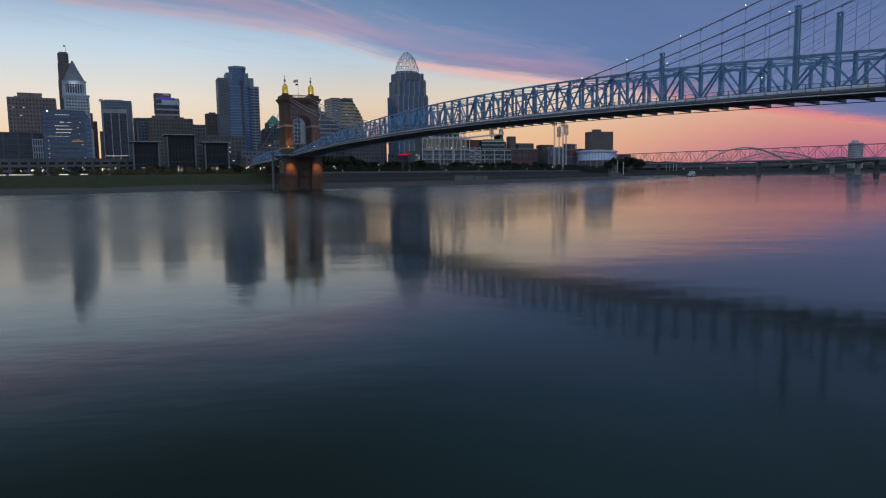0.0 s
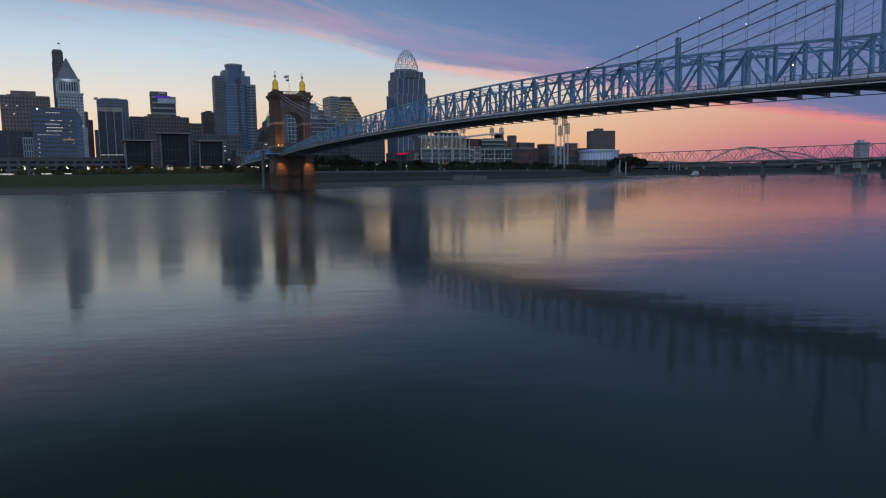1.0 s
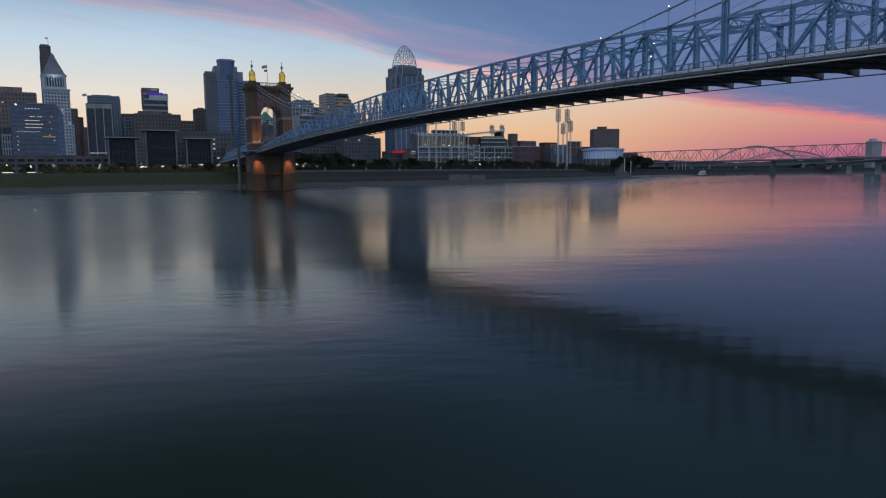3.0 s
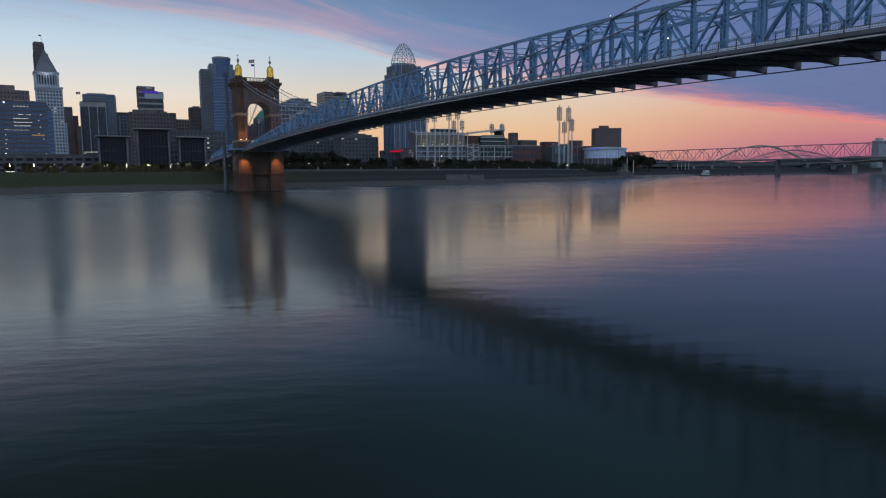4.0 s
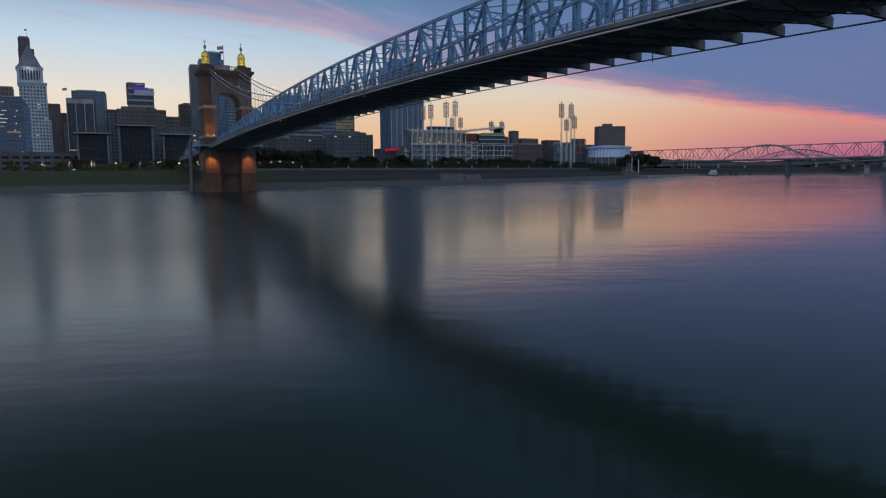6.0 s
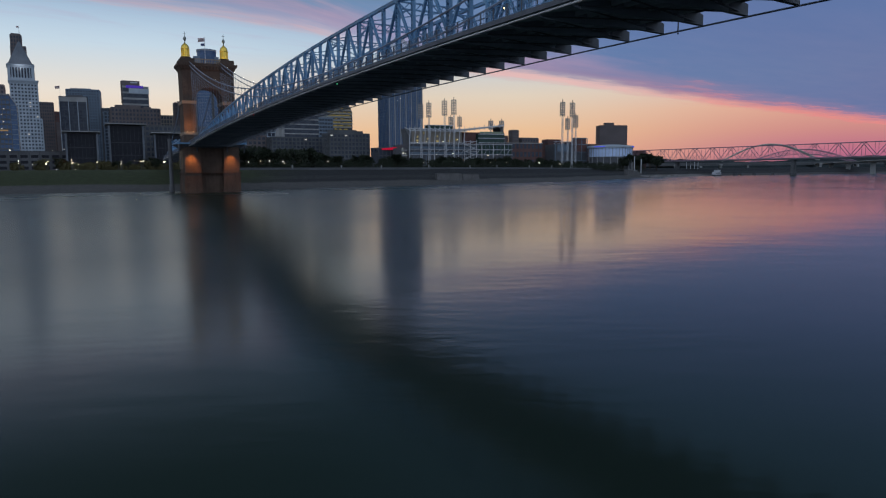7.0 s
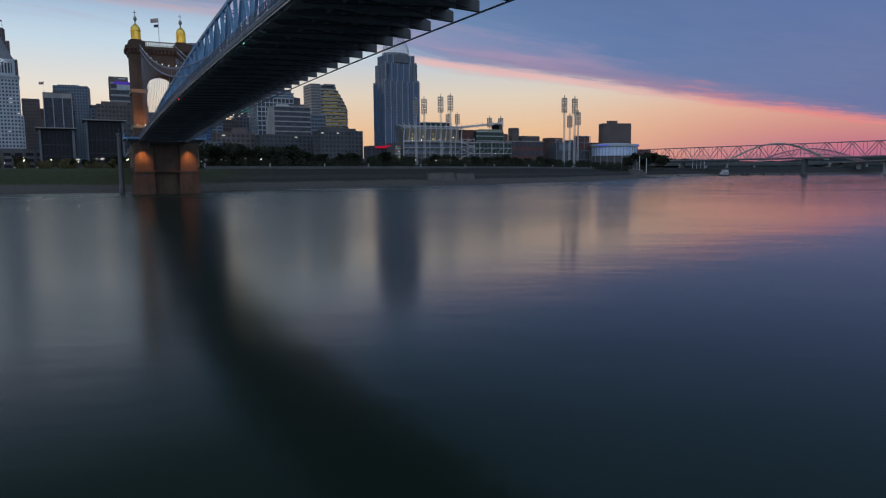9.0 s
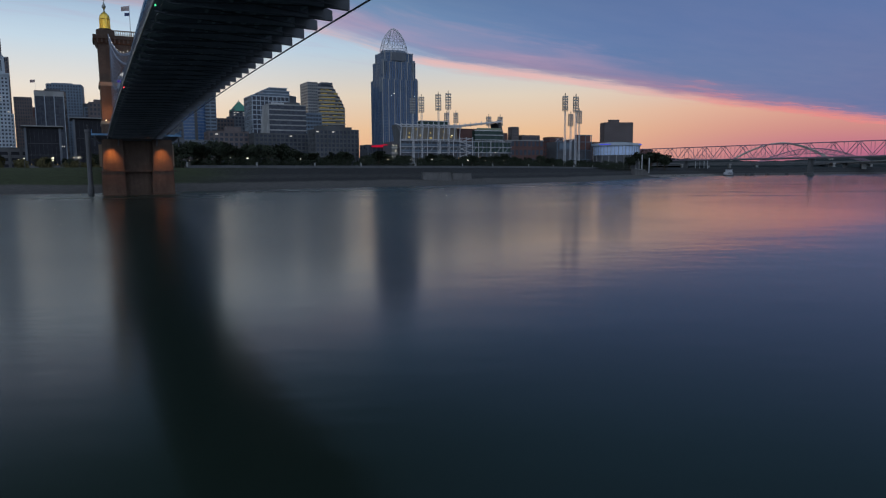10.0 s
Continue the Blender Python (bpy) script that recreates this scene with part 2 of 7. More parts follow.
def bank_ground():
    """Mud at the water, grass on the slope, pale path soil and street ground above, by height."""
    m = bpy.data.materials.new("bank_ground")
    m.use_nodes = True
    n = Nodes(m.node_tree)
    where = n.add("ShaderNodeTexCoord").outputs["Object"]
    s = n.add("ShaderNodeSeparateXYZ")
    n.put(s.inputs[0], where)
    big, small = n.noise(where, 0.05, 4.0, 0.6), n.smooth(n.noise(where, 0.55, 5.0, 0.75), 0.30, 0.70)
    level = n.math("ADD", s.outputs[2], n.math("MULTIPLY", n.math("SUBTRACT", big, 0.5), 1.6))
    mud = n.mix(small, (0.092, 0.086, 0.084, 1), (0.050, 0.049, 0.049, 1))
    grass = n.mix(small, (0.046, 0.054, 0.028, 1), (0.024, 0.030, 0.016, 1))
    scrub = n.mix(small, (0.033, 0.033, 0.035, 1), (0.018, 0.018, 0.019, 1))
    west = n.smooth(n.math("ADD", s.outputs[0], n.math("MULTIPLY", big, 30.0)), -40.0, -75.0)
    # a paler trodden terrace half way up
    terrace = n.math("MULTIPLY", n.smooth(level, 3.6, 4.2), n.smooth(level, 5.8, 5.0))
    scrub = n.mix(n.math("MULTIPLY", terrace, 0.8), scrub, n.mix(small, (0.052, 0.050, 0.050, 1), (0.028, 0.028, 0.028, 1)))
    slope = n.mix(west, scrub, grass)
    base = n.mix(n.smooth(level, 2.2, 3.0), mud, slope)
    base = n.mix(n.smooth(level, 9.0, 9.6), base, n.mix(small, (0.060, 0.060, 0.060, 1), (0.036, 0.040, 0.034, 1)))
    b = n.add("ShaderNodeBsdfPrincipled")
    n.put(b.inputs["Base Color"], base)
    b.inputs["Roughness"].default_value = 0.9
    b.inputs["Specular IOR Level"].default_value = 0.12
    rise = n.add("ShaderNodeBump")
    rise.inputs["Strength"].default_value = 0.6
    rise.inputs["Distance"].default_value = 0.3
    n.put(rise.inputs["Height"], small)
    n.put(b.inputs["Normal"], rise.outputs[0])
    n.put(n.add("ShaderNodeOutputMaterial").inputs[0], b.outputs[0])
    return m


WATER, GROUND = river_water(), bank_ground()
STEEL = material("blue_bridge_paint", (0.115, 0.265, 0.45), 0.52, 0.0, 0.45, 2.0, 0.1, (0.065, 0.155, 0.28))
# underside paint lightened, floor beams darker: shade under the deck evened out in colour
UNDERSIDE = material("lightened_underside_paint", (0.58, 0.64, 0.74), 0.75, 0.0, 0.3, 1.5, 0.2)
BEAM = material("shaded_floor_beam_paint", (0.29, 0.335, 0.42), 0.75, 0.0, 0.3, 1.5, 0.2)
# shade of the deck's edges, brackets and bottom chords is put into this colour
DECK = material("shaded_deck_steel", (0.10, 0.115, 0.145), 0.7, 0.0, 0.4, 1.5, 0.2)
PIPE = material("pale_grey_pipe", (0.55, 0.56, 0.58), 0.5, 0.2, 0.2)
CABLE = material("grey_wire_cable", (0.20, 0.24, 0.32), 0.55, 0.2, 0.2)
STONE = material("brown_sandstone", (0.135, 0.096, 0.078), 0.9, 0.0, 0.45, 1.0, 0.5, (0.075, 0.056, 0.048), streaks=0.6, courses=0.3)
PALE_STONE = material("pale_sandstone", (0.28, 0.215, 0.16), 0.85, 0.0, 0.3, 1.2, 0.4)
GOLD = material("gilded_copper", (0.75, 0.52, 0.10), 0.35, 0.85, 0.2)
BRONZE = material("grey_copper", (0.22, 0.24, 0.23), 0.5, 0.4, 0.2)
IRON = material("dark_iron", (0.05, 0.055, 0.06), 0.55, 0.3, 0.2)
WHITE_STEEL = material("white_painted_steel", (0.44, 0.46, 0.50), 0.5, 0.0, 0.15)
PINK_STEEL = material("faded_purple_steel", (0.30, 0.20, 0.27), 0.6, 0.1, 0.3)
YELLOW_STEEL = material("yellow_painted_steel", (0.36, 0.35, 0.31), 0.55, 0.0, 0.25)
CONCRETE = material("weathered_concrete", (0.30, 0.31, 0.32), 0.85, 0.0, 0.3, 0.6, 0.2, streaks=0.3)
DARK_CONCRETE = material("stained_concrete", (0.105, 0.112, 0.122), 0.88, 0.0, 0.3, 0.6, 0.2, streaks=0.4)
BROWN_BRICK = material("dark_brown_brick", (0.135, 0.116, 0.120), 0.85, 0.0, 0.25, 0.8)
# lighter copy of the brown brick: haze before the slab put into the colour
HAZY_BRICK = material("hazy_brown_brick", (0.20, 0.163, 0.165), 0.85, 0.0, 0.3, 0.8, streaks=0.3)
RED_BRICK = material("red_brick", (0.12, 0.066, 0.062), 0.85, 0.0, 0.3, 0.8)
GREY_STONE = material("grey_limestone", (0.122, 0.140, 0.168), 0.8, 0.0, 0.25, 0.6, streaks=0.25)
WHITE_STONE = material("white_terracotta", (0.36, 0.42, 0.49), 0.75, 0.0, 0.25, 0.6, streaks=0.3)
TAN_PANEL = material("tan_precast_panel", (0.24, 0.215, 0.185), 0.8, 0.0, 0.25, 0.6)
FLAT_GREY = material("grey_render_wall", (0.10, 0.108, 0.12), 0.85, 0.0, 0.3, 0.6, streaks=0.35)
PALE_PANEL = material("pale_precast_panel", (0.33, 0.33, 0.32), 0.8, 0.0, 0.25, 0.6, streaks=0.2)
SLATE_PANEL = material("slate_blue_panel", (0.12, 0.17, 0.235), 0.6, 0.1, 0.25, 0.6)
DARK_PANEL = material("charcoal_panel", (0.075, 0.082, 0.098), 0.7, 0.0, 0.3, 0.6)
GREEN_COPPER = material("green_copper_roof", (0.05, 0.20, 0.15), 0.6, 0.2, 0.3)
BLUE_GLASS = window_glass("blue_office_glass", (0.045, 0.098, 0.21), 0.12, 0.6, 0.36)
DARK_GLASS = window_glass("dark_office_glass", (0.050, 0.062, 0.088), 0.22, 0.5, 0.18)
BLACK_GLASS = window_glass("black_hall_glass", (0.024, 0.026, 0.034), 0.25, 0.4, 0.05)
GREEN_GLASS = window_glass("green_lounge_glass", (0.025, 0.055, 0.05), 0.2, 0.5, 0.2)
# arena glass raised in base colour to stand for the lit interior
MILK_GLASS = window_glass("white_arena_glass", (0.46, 0.60, 0.86), 0.3, 0.3)
OUTFALL_STONE = material("river_stained_concrete", (0.12, 0.12, 0.125), 0.88, 0.0, 0.4, 1.0, 0.3, streaks=0.6)
PODIUM = material("dark_stained_podium", (0.13, 0.135, 0.15), 0.88, 0.0, 0.4, 0.5)
GRAVEL = material("pale_river_gravel", (0.20, 0.19, 0.185), 0.9, 0.0, 0.4, 1.5, 0.5)
BARK = material("tree_bark", (0.06, 0.045, 0.035), 0.9)
LEAF = material("dark_tree_leaves", (0.020, 0.028, 0.016), 0.8, 0.0, 0.4, 1.0, island=True)
# olive leaves lightened: the park lamps' light is put into their colour
LEAF_OLIVE_LIT = material("lamplit_olive_leaves", (0.080, 0.072, 0.030), 0.8, 0.0, 0.4, 1.0, island=True)
HILL = material("wooded_hillside", (0.022, 0.030, 0.034), 0.95, 0.0, 0.5, 0.5, 0.8)
LAMP_WHITE = glow("white_lamp", (1.0, 0.84, 0.60), 12.0)
LAMP_WARM = glow("warm_lamp", (1.0, 0.76, 0.42), 11.0)
STRIP_LIGHT = glow("white_strip_light", (1.0, 0.93, 0.78), 1.4)
LAMP_AMBER = glow("amber_lamp", (1.0, 0.74, 0.30), 6.0)
BULB = glow("string_bulb", (1.0, 0.95, 0.85), 5.0)
LAMP_RED = glow("red_beacon", (1.0, 0.05, 0.06), 5.0)
LAMP_GREEN = glow("green_beacon", (0.1, 0.9, 0.4), 1.2)
LIT_WINDOW = glow("lit_office_window", (1.0, 0.97, 0.92), 0.5)
LIT_AMBER = glow("amber_lit_floor", (1.0, 0.66, 0.34), 0.22)
LIT_PATCH = glow("yellow_patch_light", (1.0, 0.80, 0.35), 0.3)
LIT_YELLOW = glow("yellow_lit_band", (1.0, 0.80, 0.22), 0.19)
PURPLE_LIGHT = glow("violet_roof_light", (0.14, 0.08, 0.75), 0.4)
BLUE_LIGHT = glow("blue_rim_light", (0.10, 0.12, 0.95), 0.8)
RED_SIGN = glow("red_sign_light", (0.9, 0.02, 0.08), 0.4)
GREEN_SIGN = glow("pale_green_sign", (0.60, 0.80, 0.75), 0.12)
CYAN_SIGN = glow("cyan_sign", (0.05, 0.5, 0.95), 1.6)
FLAG_CLOTH = material("flag_cloth", (0.30, 0.16, 0.18), 0.8, 0.0, 0.4, 6.0)
FLAG_PALE = material("pale_flag_cloth", (0.55, 0.52, 0.50), 0.8, 0.0, 0.3, 6.0)
FLAG_BLUE = material("blue_flag_cloth", (0.06, 0.08, 0.18), 0.8, 0.0, 0.3, 6.0)


# ---- building blocks ----
def thing(name, label, category, m=None, group="", kind=""):
    ob = new(name)
    ob.empty_display_size = 0.5
    if m is not None:
        ob.matrix_world = m
    return tagged(ob, label, category, group, kind)


def part(name, bm, mat, parent=None, label="", kind="", category=""):
    mesh = bpy.data.meshes.new(name)
    bm.to_mesh(mesh)
    bm.free()
    mesh.materials.append(mat)
    ob = new(name, mesh)
    if parent is not None:
        ob.parent = parent
    return tagged(ob, label, category, kind=kind)


def add_box(bm, centre, size, turn=None):
    m = Matrix.Translation(centre)
    if turn is not None:
        m = m @ turn
    m = m @ Matrix.Diagonal((*size, 1))
    vs = [bm.verts.new(m @ Vector((i - 0.5, j - 0.5, k - 0.5))) for i in (0, 1) for j in (0, 1) for k in (0, 1)]
    for f in ((0, 1, 3, 2), (4, 6, 7, 5), (0, 4, 5, 1), (2, 3, 7, 6), (0, 2, 6, 4), (1, 5, 7, 3)):
        bm.faces.new([vs[i] for i in f])


def span(bm, lo, hi):
    add_box(bm, [(a + b) / 2 for a, b in zip(lo, hi)], [b - a for a, b in zip(lo, hi)])


def bar(bm, p, q, wide, high):
    """A square beam from p to q."""
    p, q = Vector(p), Vector(q)
    d = q - p
    turn = d.to_track_quat("X", "Z").to_matrix().to_4x4()
    add_box(bm, (p + q) / 2, (d.length, wide, high), turn)


def tube(bm, points, radius, sides=6, closed=False):
    """A round bar along points."""
    pts = [Vector(p) for p in points]
    rings = []
    for i, p in enumerate(pts):
        a, b = pts[max(i - 1, 0)], pts[min(i + 1, len(pts) - 1)]
        q = (b - a).to_track_quat("Z", "Y")
        rings.append([bm.verts.new(p + q @ Vector((radius * math.cos(k * math.tau / sides), radius * math.sin(k * math.tau / sides), 0))) for k in range(sides)])
    for r, s in zip(rings, rings[1:]):
        for k in range(sides):
            bm.faces.new((r[k], r[(k + 1) % sides], s[(k + 1) % sides], s[k]))
    bm.faces.new(rings[0][::-1])
    bm.faces.new(rings[-1])


def lathe(bm, profile, centre=(0, 0, 0), sides=12, turn=0.0, squash=1.0):
    """A turned shape; profile: rows of radius, height."""
    rings = []
    for r, z in profile:
        rings.append([bm.verts.new((centre[0] + r * math.cos(turn + k * math.tau / sides), centre[1] + squash * r * math.sin(turn + k * math.tau / sides), centre[2] + z)) for k in range(sides)])
    for a, b in zip(rings, rings[1:]):
        for k in range(sides):
            bm.faces.new((a[k], a[(k + 1) % sides], b[(k + 1) % sides], b[k]))
    bm.faces.new(rings[0][::-1])
    bm.faces.new(rings[-1])


def extrude(bm, outline, lo, hi, axis="z"):
    """A prism over an outline of two coordinates, from lo to hi along the axis."""
    def at(a, b, c):
        return (a, b, c) if axis == "z" else ((a, c, b) if axis == "y" else (c, a, b))
    bottom = [bm.verts.new(at(a, b, lo)) for a, b in outline]
    top = [bm.verts.new(at(a, b, hi)) for a, b in outline]
    n = len(outline)
    bm.faces.new(bottom[::-1])
    bm.faces.new(top)
    for i in range(n):
        bm.faces.new((bottom[i], bottom[(i + 1) % n], top[(i + 1) % n], top[i]))


def ball(bm, centre, r, squash=1.0):
    lathe(bm, [(r * 0.3, -0.95 * r * squash), (r * 0.87, -0.5 * r * squash), (r, 0), (r * 0.87, 0.5 * r * squash), (r * 0.3, 0.95 * r * squash)], centre, 8)


def fix(bm):
    bmesh.ops.recalc_face_normals(bm, faces=bm.faces)
    return bm


# ---- water and ground ----
bm = bmesh.new()
vs = [[bm.verts.new((x, y, 0)) for x in (-4600, -1500, -500, -200, 0, 200, 500, 1500, 4600)] for y in (-400, -100, 100, 250, 400, 700, 1200, 2200, 4400)]
for a, b in zip(vs, vs[1:]):
    for i in range(len(a) - 1):
        bm.faces.new((a[i], a[i + 1], b[i + 1], b[i]))
part("water", bm, WATER, label="calm dark river reflecting the dusk sky", kind="structure", category="river")

SHORE = [(-2600, -1500), (-800, -180), (-380, 150), (-250, 254), (-193, 300), (-154, 334), (-118, 357), (-90, 368), (-58, 392), (-18, 428), (50, 492), (108, 556), (160, 665),
         (212, 765), (275, 860), (348, 948), (430, 1003), (520, 1050), (700, 1130), (1200, 1330), (2400, 1700), (4600, 2300)]
INLAND = Vector((-0.55, 0.835, 0))


def shoreline(step=9.0):
    out = []
    for (a, b), (c, d) in zip(SHORE, SHORE[1:]):
        far = math.hypot(c - a, d - b)
        near_part = -260 < a < 560
        n = max(1, int(far / (step if near_part else 120)))
        out += [Vector((a + (c - a) * i / n, b + (d - b) * i / n, 0)) for i in range(n)]
    return out


PROFILE = [(-40, -4), (-6, -0.5), (0, 0.0), (4, 0.35), (9, 0.9), (15, 1.6), (21, 2.3), (27, 3.4), (34, 4.8), (42, 6.2), (50, 7.4), (57, 8.3), (66, 8.9), (90, 9.1), (150, 9.3), (260, 10),
           (420, 12), (700, 15), (1200, 22), (2400, 32), (4200, 40)]


def ground_z(d):
    for (a, za), (b, zb) in zip(PROFILE, PROFILE[1:]):
        if d <= b:
            return za + (zb - za) * max(0.0, (d - a) / (b - a))
    return PROFILE[-1][1]


def build_ground():
    bm = bmesh.new()
    grid = []
    for i, p in enumerate(shoreline()):
        wob = 3.0 * (noise.noise((p.x * 0.03, p.y * 0.03, 1.7))) + 1.2 * noise.noise((p.x * 0.15, p.y * 0.15, 4.1))
        row = []
        for d, z in PROFILE:
            q = p + INLAND * (d + (wob if -10 < d < 80 else 0))
            bumpy = 0.25 * noise.noise((q.x * 0.11, q.y * 0.11, 2.0)) if 0 < d < 80 else 0.0
            row.append(bm.verts.new((q.x, q.y, z + bumpy)))
        grid.append(row)
    for a, b in zip(grid, grid[1:]):
        for j in range(len(a) - 1):
            bm.faces.new((a[j], b[j], b[j + 1], a[j + 1])).smooth = True
    part("ground", fix(bm), GROUND, label="muddy river bank with mown grass above it", kind="structure", category="ground")


build_ground()


def on_shore(i, d):
    """A place d metres inland from the shore row nearest to plan x."""
    best = min(shoreline(), key=lambda p: abs(p.x - i))
    return best + INLAND * d


def hill_ridge(name, points, top, label):
    """A wooded ridge along plan points."""
    bm = bmesh.new()
    grid = []
    for (a, b), (c, d) in zip(points, points[1:]):
        n = max(2, int(math.hypot(c - a, d - b) / 12))
        for i in range(n):
            x, y = a + (c - a) * i / n, b + (d - b) * i / n
            h = top * (0.75 + 0.35 * noise.noise((x * 0.004, y * 0.004, 3.0))) + 2.2 * noise.noise((x * 0.06, y * 0.06, 7.0)) + 1.6 * noise.noise((x * 0.21, y * 0.21, 9.0))
            way = Vector((x, y, 0)).normalized()
            base = Vector((x, y, 0))
            grid.append([bm.verts.new(base + Vector((0, 0, 2))), bm.verts.new(base + way * 25 + Vector((0, 0, h * 0.6))),
                         bm.verts.new(base + way * 60 + Vector((0, 0, h))), bm.verts.new(base + way * 300 + Vector((0, 0, h * 0.8)))])
    for a, b in zip(grid, grid[1:]):
        for j in range(3):
            bm.faces.new((a[j], b[j], b[j + 1], a[j + 1]))
    part(name, fix(bm), HILL, label=label, kind="structure", category="hill")


hill_ridge("hill", [(150, 1500), (500, 1460), (900, 1480), (1400, 1640), (2300, 2200), (3600, 2900)], 40, "dark wooded ridge beyond the river")
hill_ridge("hill", [(-1900, 1700), (-900, 1900), (-200, 2000), (400, 1900)], 60, "dark wooded ridge behind the town")
hill_ridge("hill", [(285, 1050), (360, 1075), (440, 1095), (540, 1140), (720, 1215), (1050, 1350)], 13, "dark wooded bank under the far bridges")


# ---- the suspension bridge; local x runs south from the shore tower, y to the far side ----
BRIDGE = pose(-73.3, 354.8, 0, 0, 0, -62.05)
DECK_LINE = BRIDGE @ pose(0, -0.34, 0, 0, 0, -0.117)
SPAN, PANEL, NODE = 329.0, 4.455, 254.06
HALF_TRUSS = 5.05


def edge_z(s):
    """Height of the deck's lower edge."""
    if s < 0:
        return edge_z(0) + 0.028 * s
    if s > SPAN:
        return edge_z(SPAN) - 0.028 * (s - SPAN)
    return 19.59 - 0.0001585 * (s - 148.3) ** 2


def chord_z(s):
    """Height of the trusses' top chord."""
    if s < 0:
        return edge_z(s) + 4.6 - 1.2 * (-s / 86) + 1.6 * math.sin(math.pi * min(1.0, -s / 86))
    if s > SPAN:
        return chord_z(SPAN - s)
    return 27.45 - 0.0003415 * (s - 167.7) ** 2


def floor_z(s):
    return edge_z(s) + 1.25


def walk_z(s, y):
    """Top of the sidewalk: the one to the west hangs lower than the roadway."""
    return edge_z(s) + (0.66 if y < -5.2 else 1.25)


def upper_cable(s):
    return 22.1 + 0.00091 * (s - 168.0) ** 2


def lower_cable(s):
    return 20.2 + 0.00091 * (s - 170.0) ** 2


FIRST = NODE - PANEL * int((NODE - 6) / PANEL)
NODES = [FIRST + PANEL * k for k in range(int((SPAN - 6 - FIRST) / PANEL) + 1)]
K0 = round((FIRST - NODE) / PANEL)
SIDE_N = [-6 - 4.6 * k for k in range(18)]

bridge = thing("suspension_bridge", "blue-painted steel suspension bridge with trussed deck over the river", "bridge", DECK_LINE)


def sweep(points, wide, high):
    """One square beam that follows points along the bridge."""
    bm = bmesh.new()
    rings = [[bm.verts.new((x, y + a * wide / 2, z + b * high / 2)) for a, b in ((-1, -1), (1, -1), (1, 1), (-1, 1))] for x, y, z in points]
    for r, q in zip(rings, rings[1:]):
        for k in range(4):
            bm.faces.new((r[k], r[(k + 1) % 4], q[(k + 1) % 4], q[k]))
    bm.faces.new(rings[0])
    bm.faces.new(rings[-1][::-1])
    return fix(bm)


def build_deck():
    # roadway slab, following the camber
    bm = bmesh.new()
    stations = [-86 + 4.0 * k for k in range(int((SPAN + 172) / 4.0) + 1)]
    rings = []
    for s in stations:
        z = edge_z(s)
        rings.append([bm.verts.new((s, y, z + dz)) for y, dz in ((-7.0, 0.40), (-7.0, 0.66), (-5.5, 0.68), (-5.45, 1.25), (-4.6, 1.27), (-3.6, 1.15), (3.6, 1.15), (4.6, 1.27), (6.5, 1.25), (6.5, 0.97),
                                                                 (3.4, 0.80), (-3.4, 0.80), (-5.4, 0.42))])
    for a, b in zip(rings, rings[1:]):
        for k in range(13):
            bm.faces.new((a[k], a[(k + 1) % 13], b[(k + 1) % 13], b[k]))
    bm.faces.new(rings[0])
    bm.faces.new(rings[-1][::-1])
    deck = part("deck", fix(bm), UNDERSIDE, bridge, "dark steel roadway deck with sidewalks")
    # stringers under the slab
    for y in (-6.3, -2.6, -1.3, 0.0, 1.3, 2.6, 4.6):
        deep, top = (0.22, 0.42) if y < -5 else (0.40, 0.83)
        part("stringer", sweep([(s, y, edge_z(s) + top - deep / 2) for s in stations], 0.22, deep), UNDERSIDE, deck)
    # cross beams, deep in the middle and stepped at the ends
    for s in NODES + SIDE_N:
        z, lo = edge_z(s) + 0.92, edge_z(s) - 0.2
        bm = bmesh.new()
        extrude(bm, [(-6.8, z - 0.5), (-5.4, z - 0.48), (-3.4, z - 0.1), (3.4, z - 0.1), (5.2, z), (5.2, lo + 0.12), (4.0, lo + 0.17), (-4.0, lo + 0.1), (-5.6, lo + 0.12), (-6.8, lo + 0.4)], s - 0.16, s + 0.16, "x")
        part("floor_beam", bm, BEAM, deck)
        # bracket ends in darker steel: shade put into the colour where sky light strikes
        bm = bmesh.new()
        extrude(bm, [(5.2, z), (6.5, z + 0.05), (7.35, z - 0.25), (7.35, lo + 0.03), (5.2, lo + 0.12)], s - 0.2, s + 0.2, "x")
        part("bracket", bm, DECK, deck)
    # edge girders under the sidewalks, the shade there put into their dark colour
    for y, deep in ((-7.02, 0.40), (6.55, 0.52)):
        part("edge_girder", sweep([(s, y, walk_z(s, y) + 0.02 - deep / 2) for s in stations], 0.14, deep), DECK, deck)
    # pipes that run along both lower edges
    for y, drop, mat in ((-7.16, 0.0, PIPE), (7.45, 0.217, CABLE)):
        bm = bmesh.new()
        tube(bm, [(s, y, edge_z(s) - drop) for s in stations], 0.08, 6)
        part("edge_pipe", bm, mat, deck, "pale pipe along the deck edge")
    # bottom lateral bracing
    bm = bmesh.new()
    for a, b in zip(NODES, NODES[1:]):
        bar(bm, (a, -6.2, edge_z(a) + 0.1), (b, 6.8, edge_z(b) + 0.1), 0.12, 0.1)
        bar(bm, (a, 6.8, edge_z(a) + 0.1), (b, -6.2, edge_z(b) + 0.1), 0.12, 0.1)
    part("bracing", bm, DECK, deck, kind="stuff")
    # sidewalk railings: posts, rails and thin balusters
    for y in (-6.95, 6.4):
        for dz in (1.1, 0.14):
            part("handrail", sweep([(s, y, walk_z(s, y) + dz) for s in stations], 0.05, 0.05), STEEL, deck)
        bm = bmesh.new()
        s = stations[0]
        while s < stations[-1]:
            z = walk_z(s, y)
            span(bm, (s - 0.05, y - 0.05, z), (s + 0.05, y + 0.05, z + 1.12))
            for k in range(1, 9):
                u = s + PANEL / 2 * k / 9
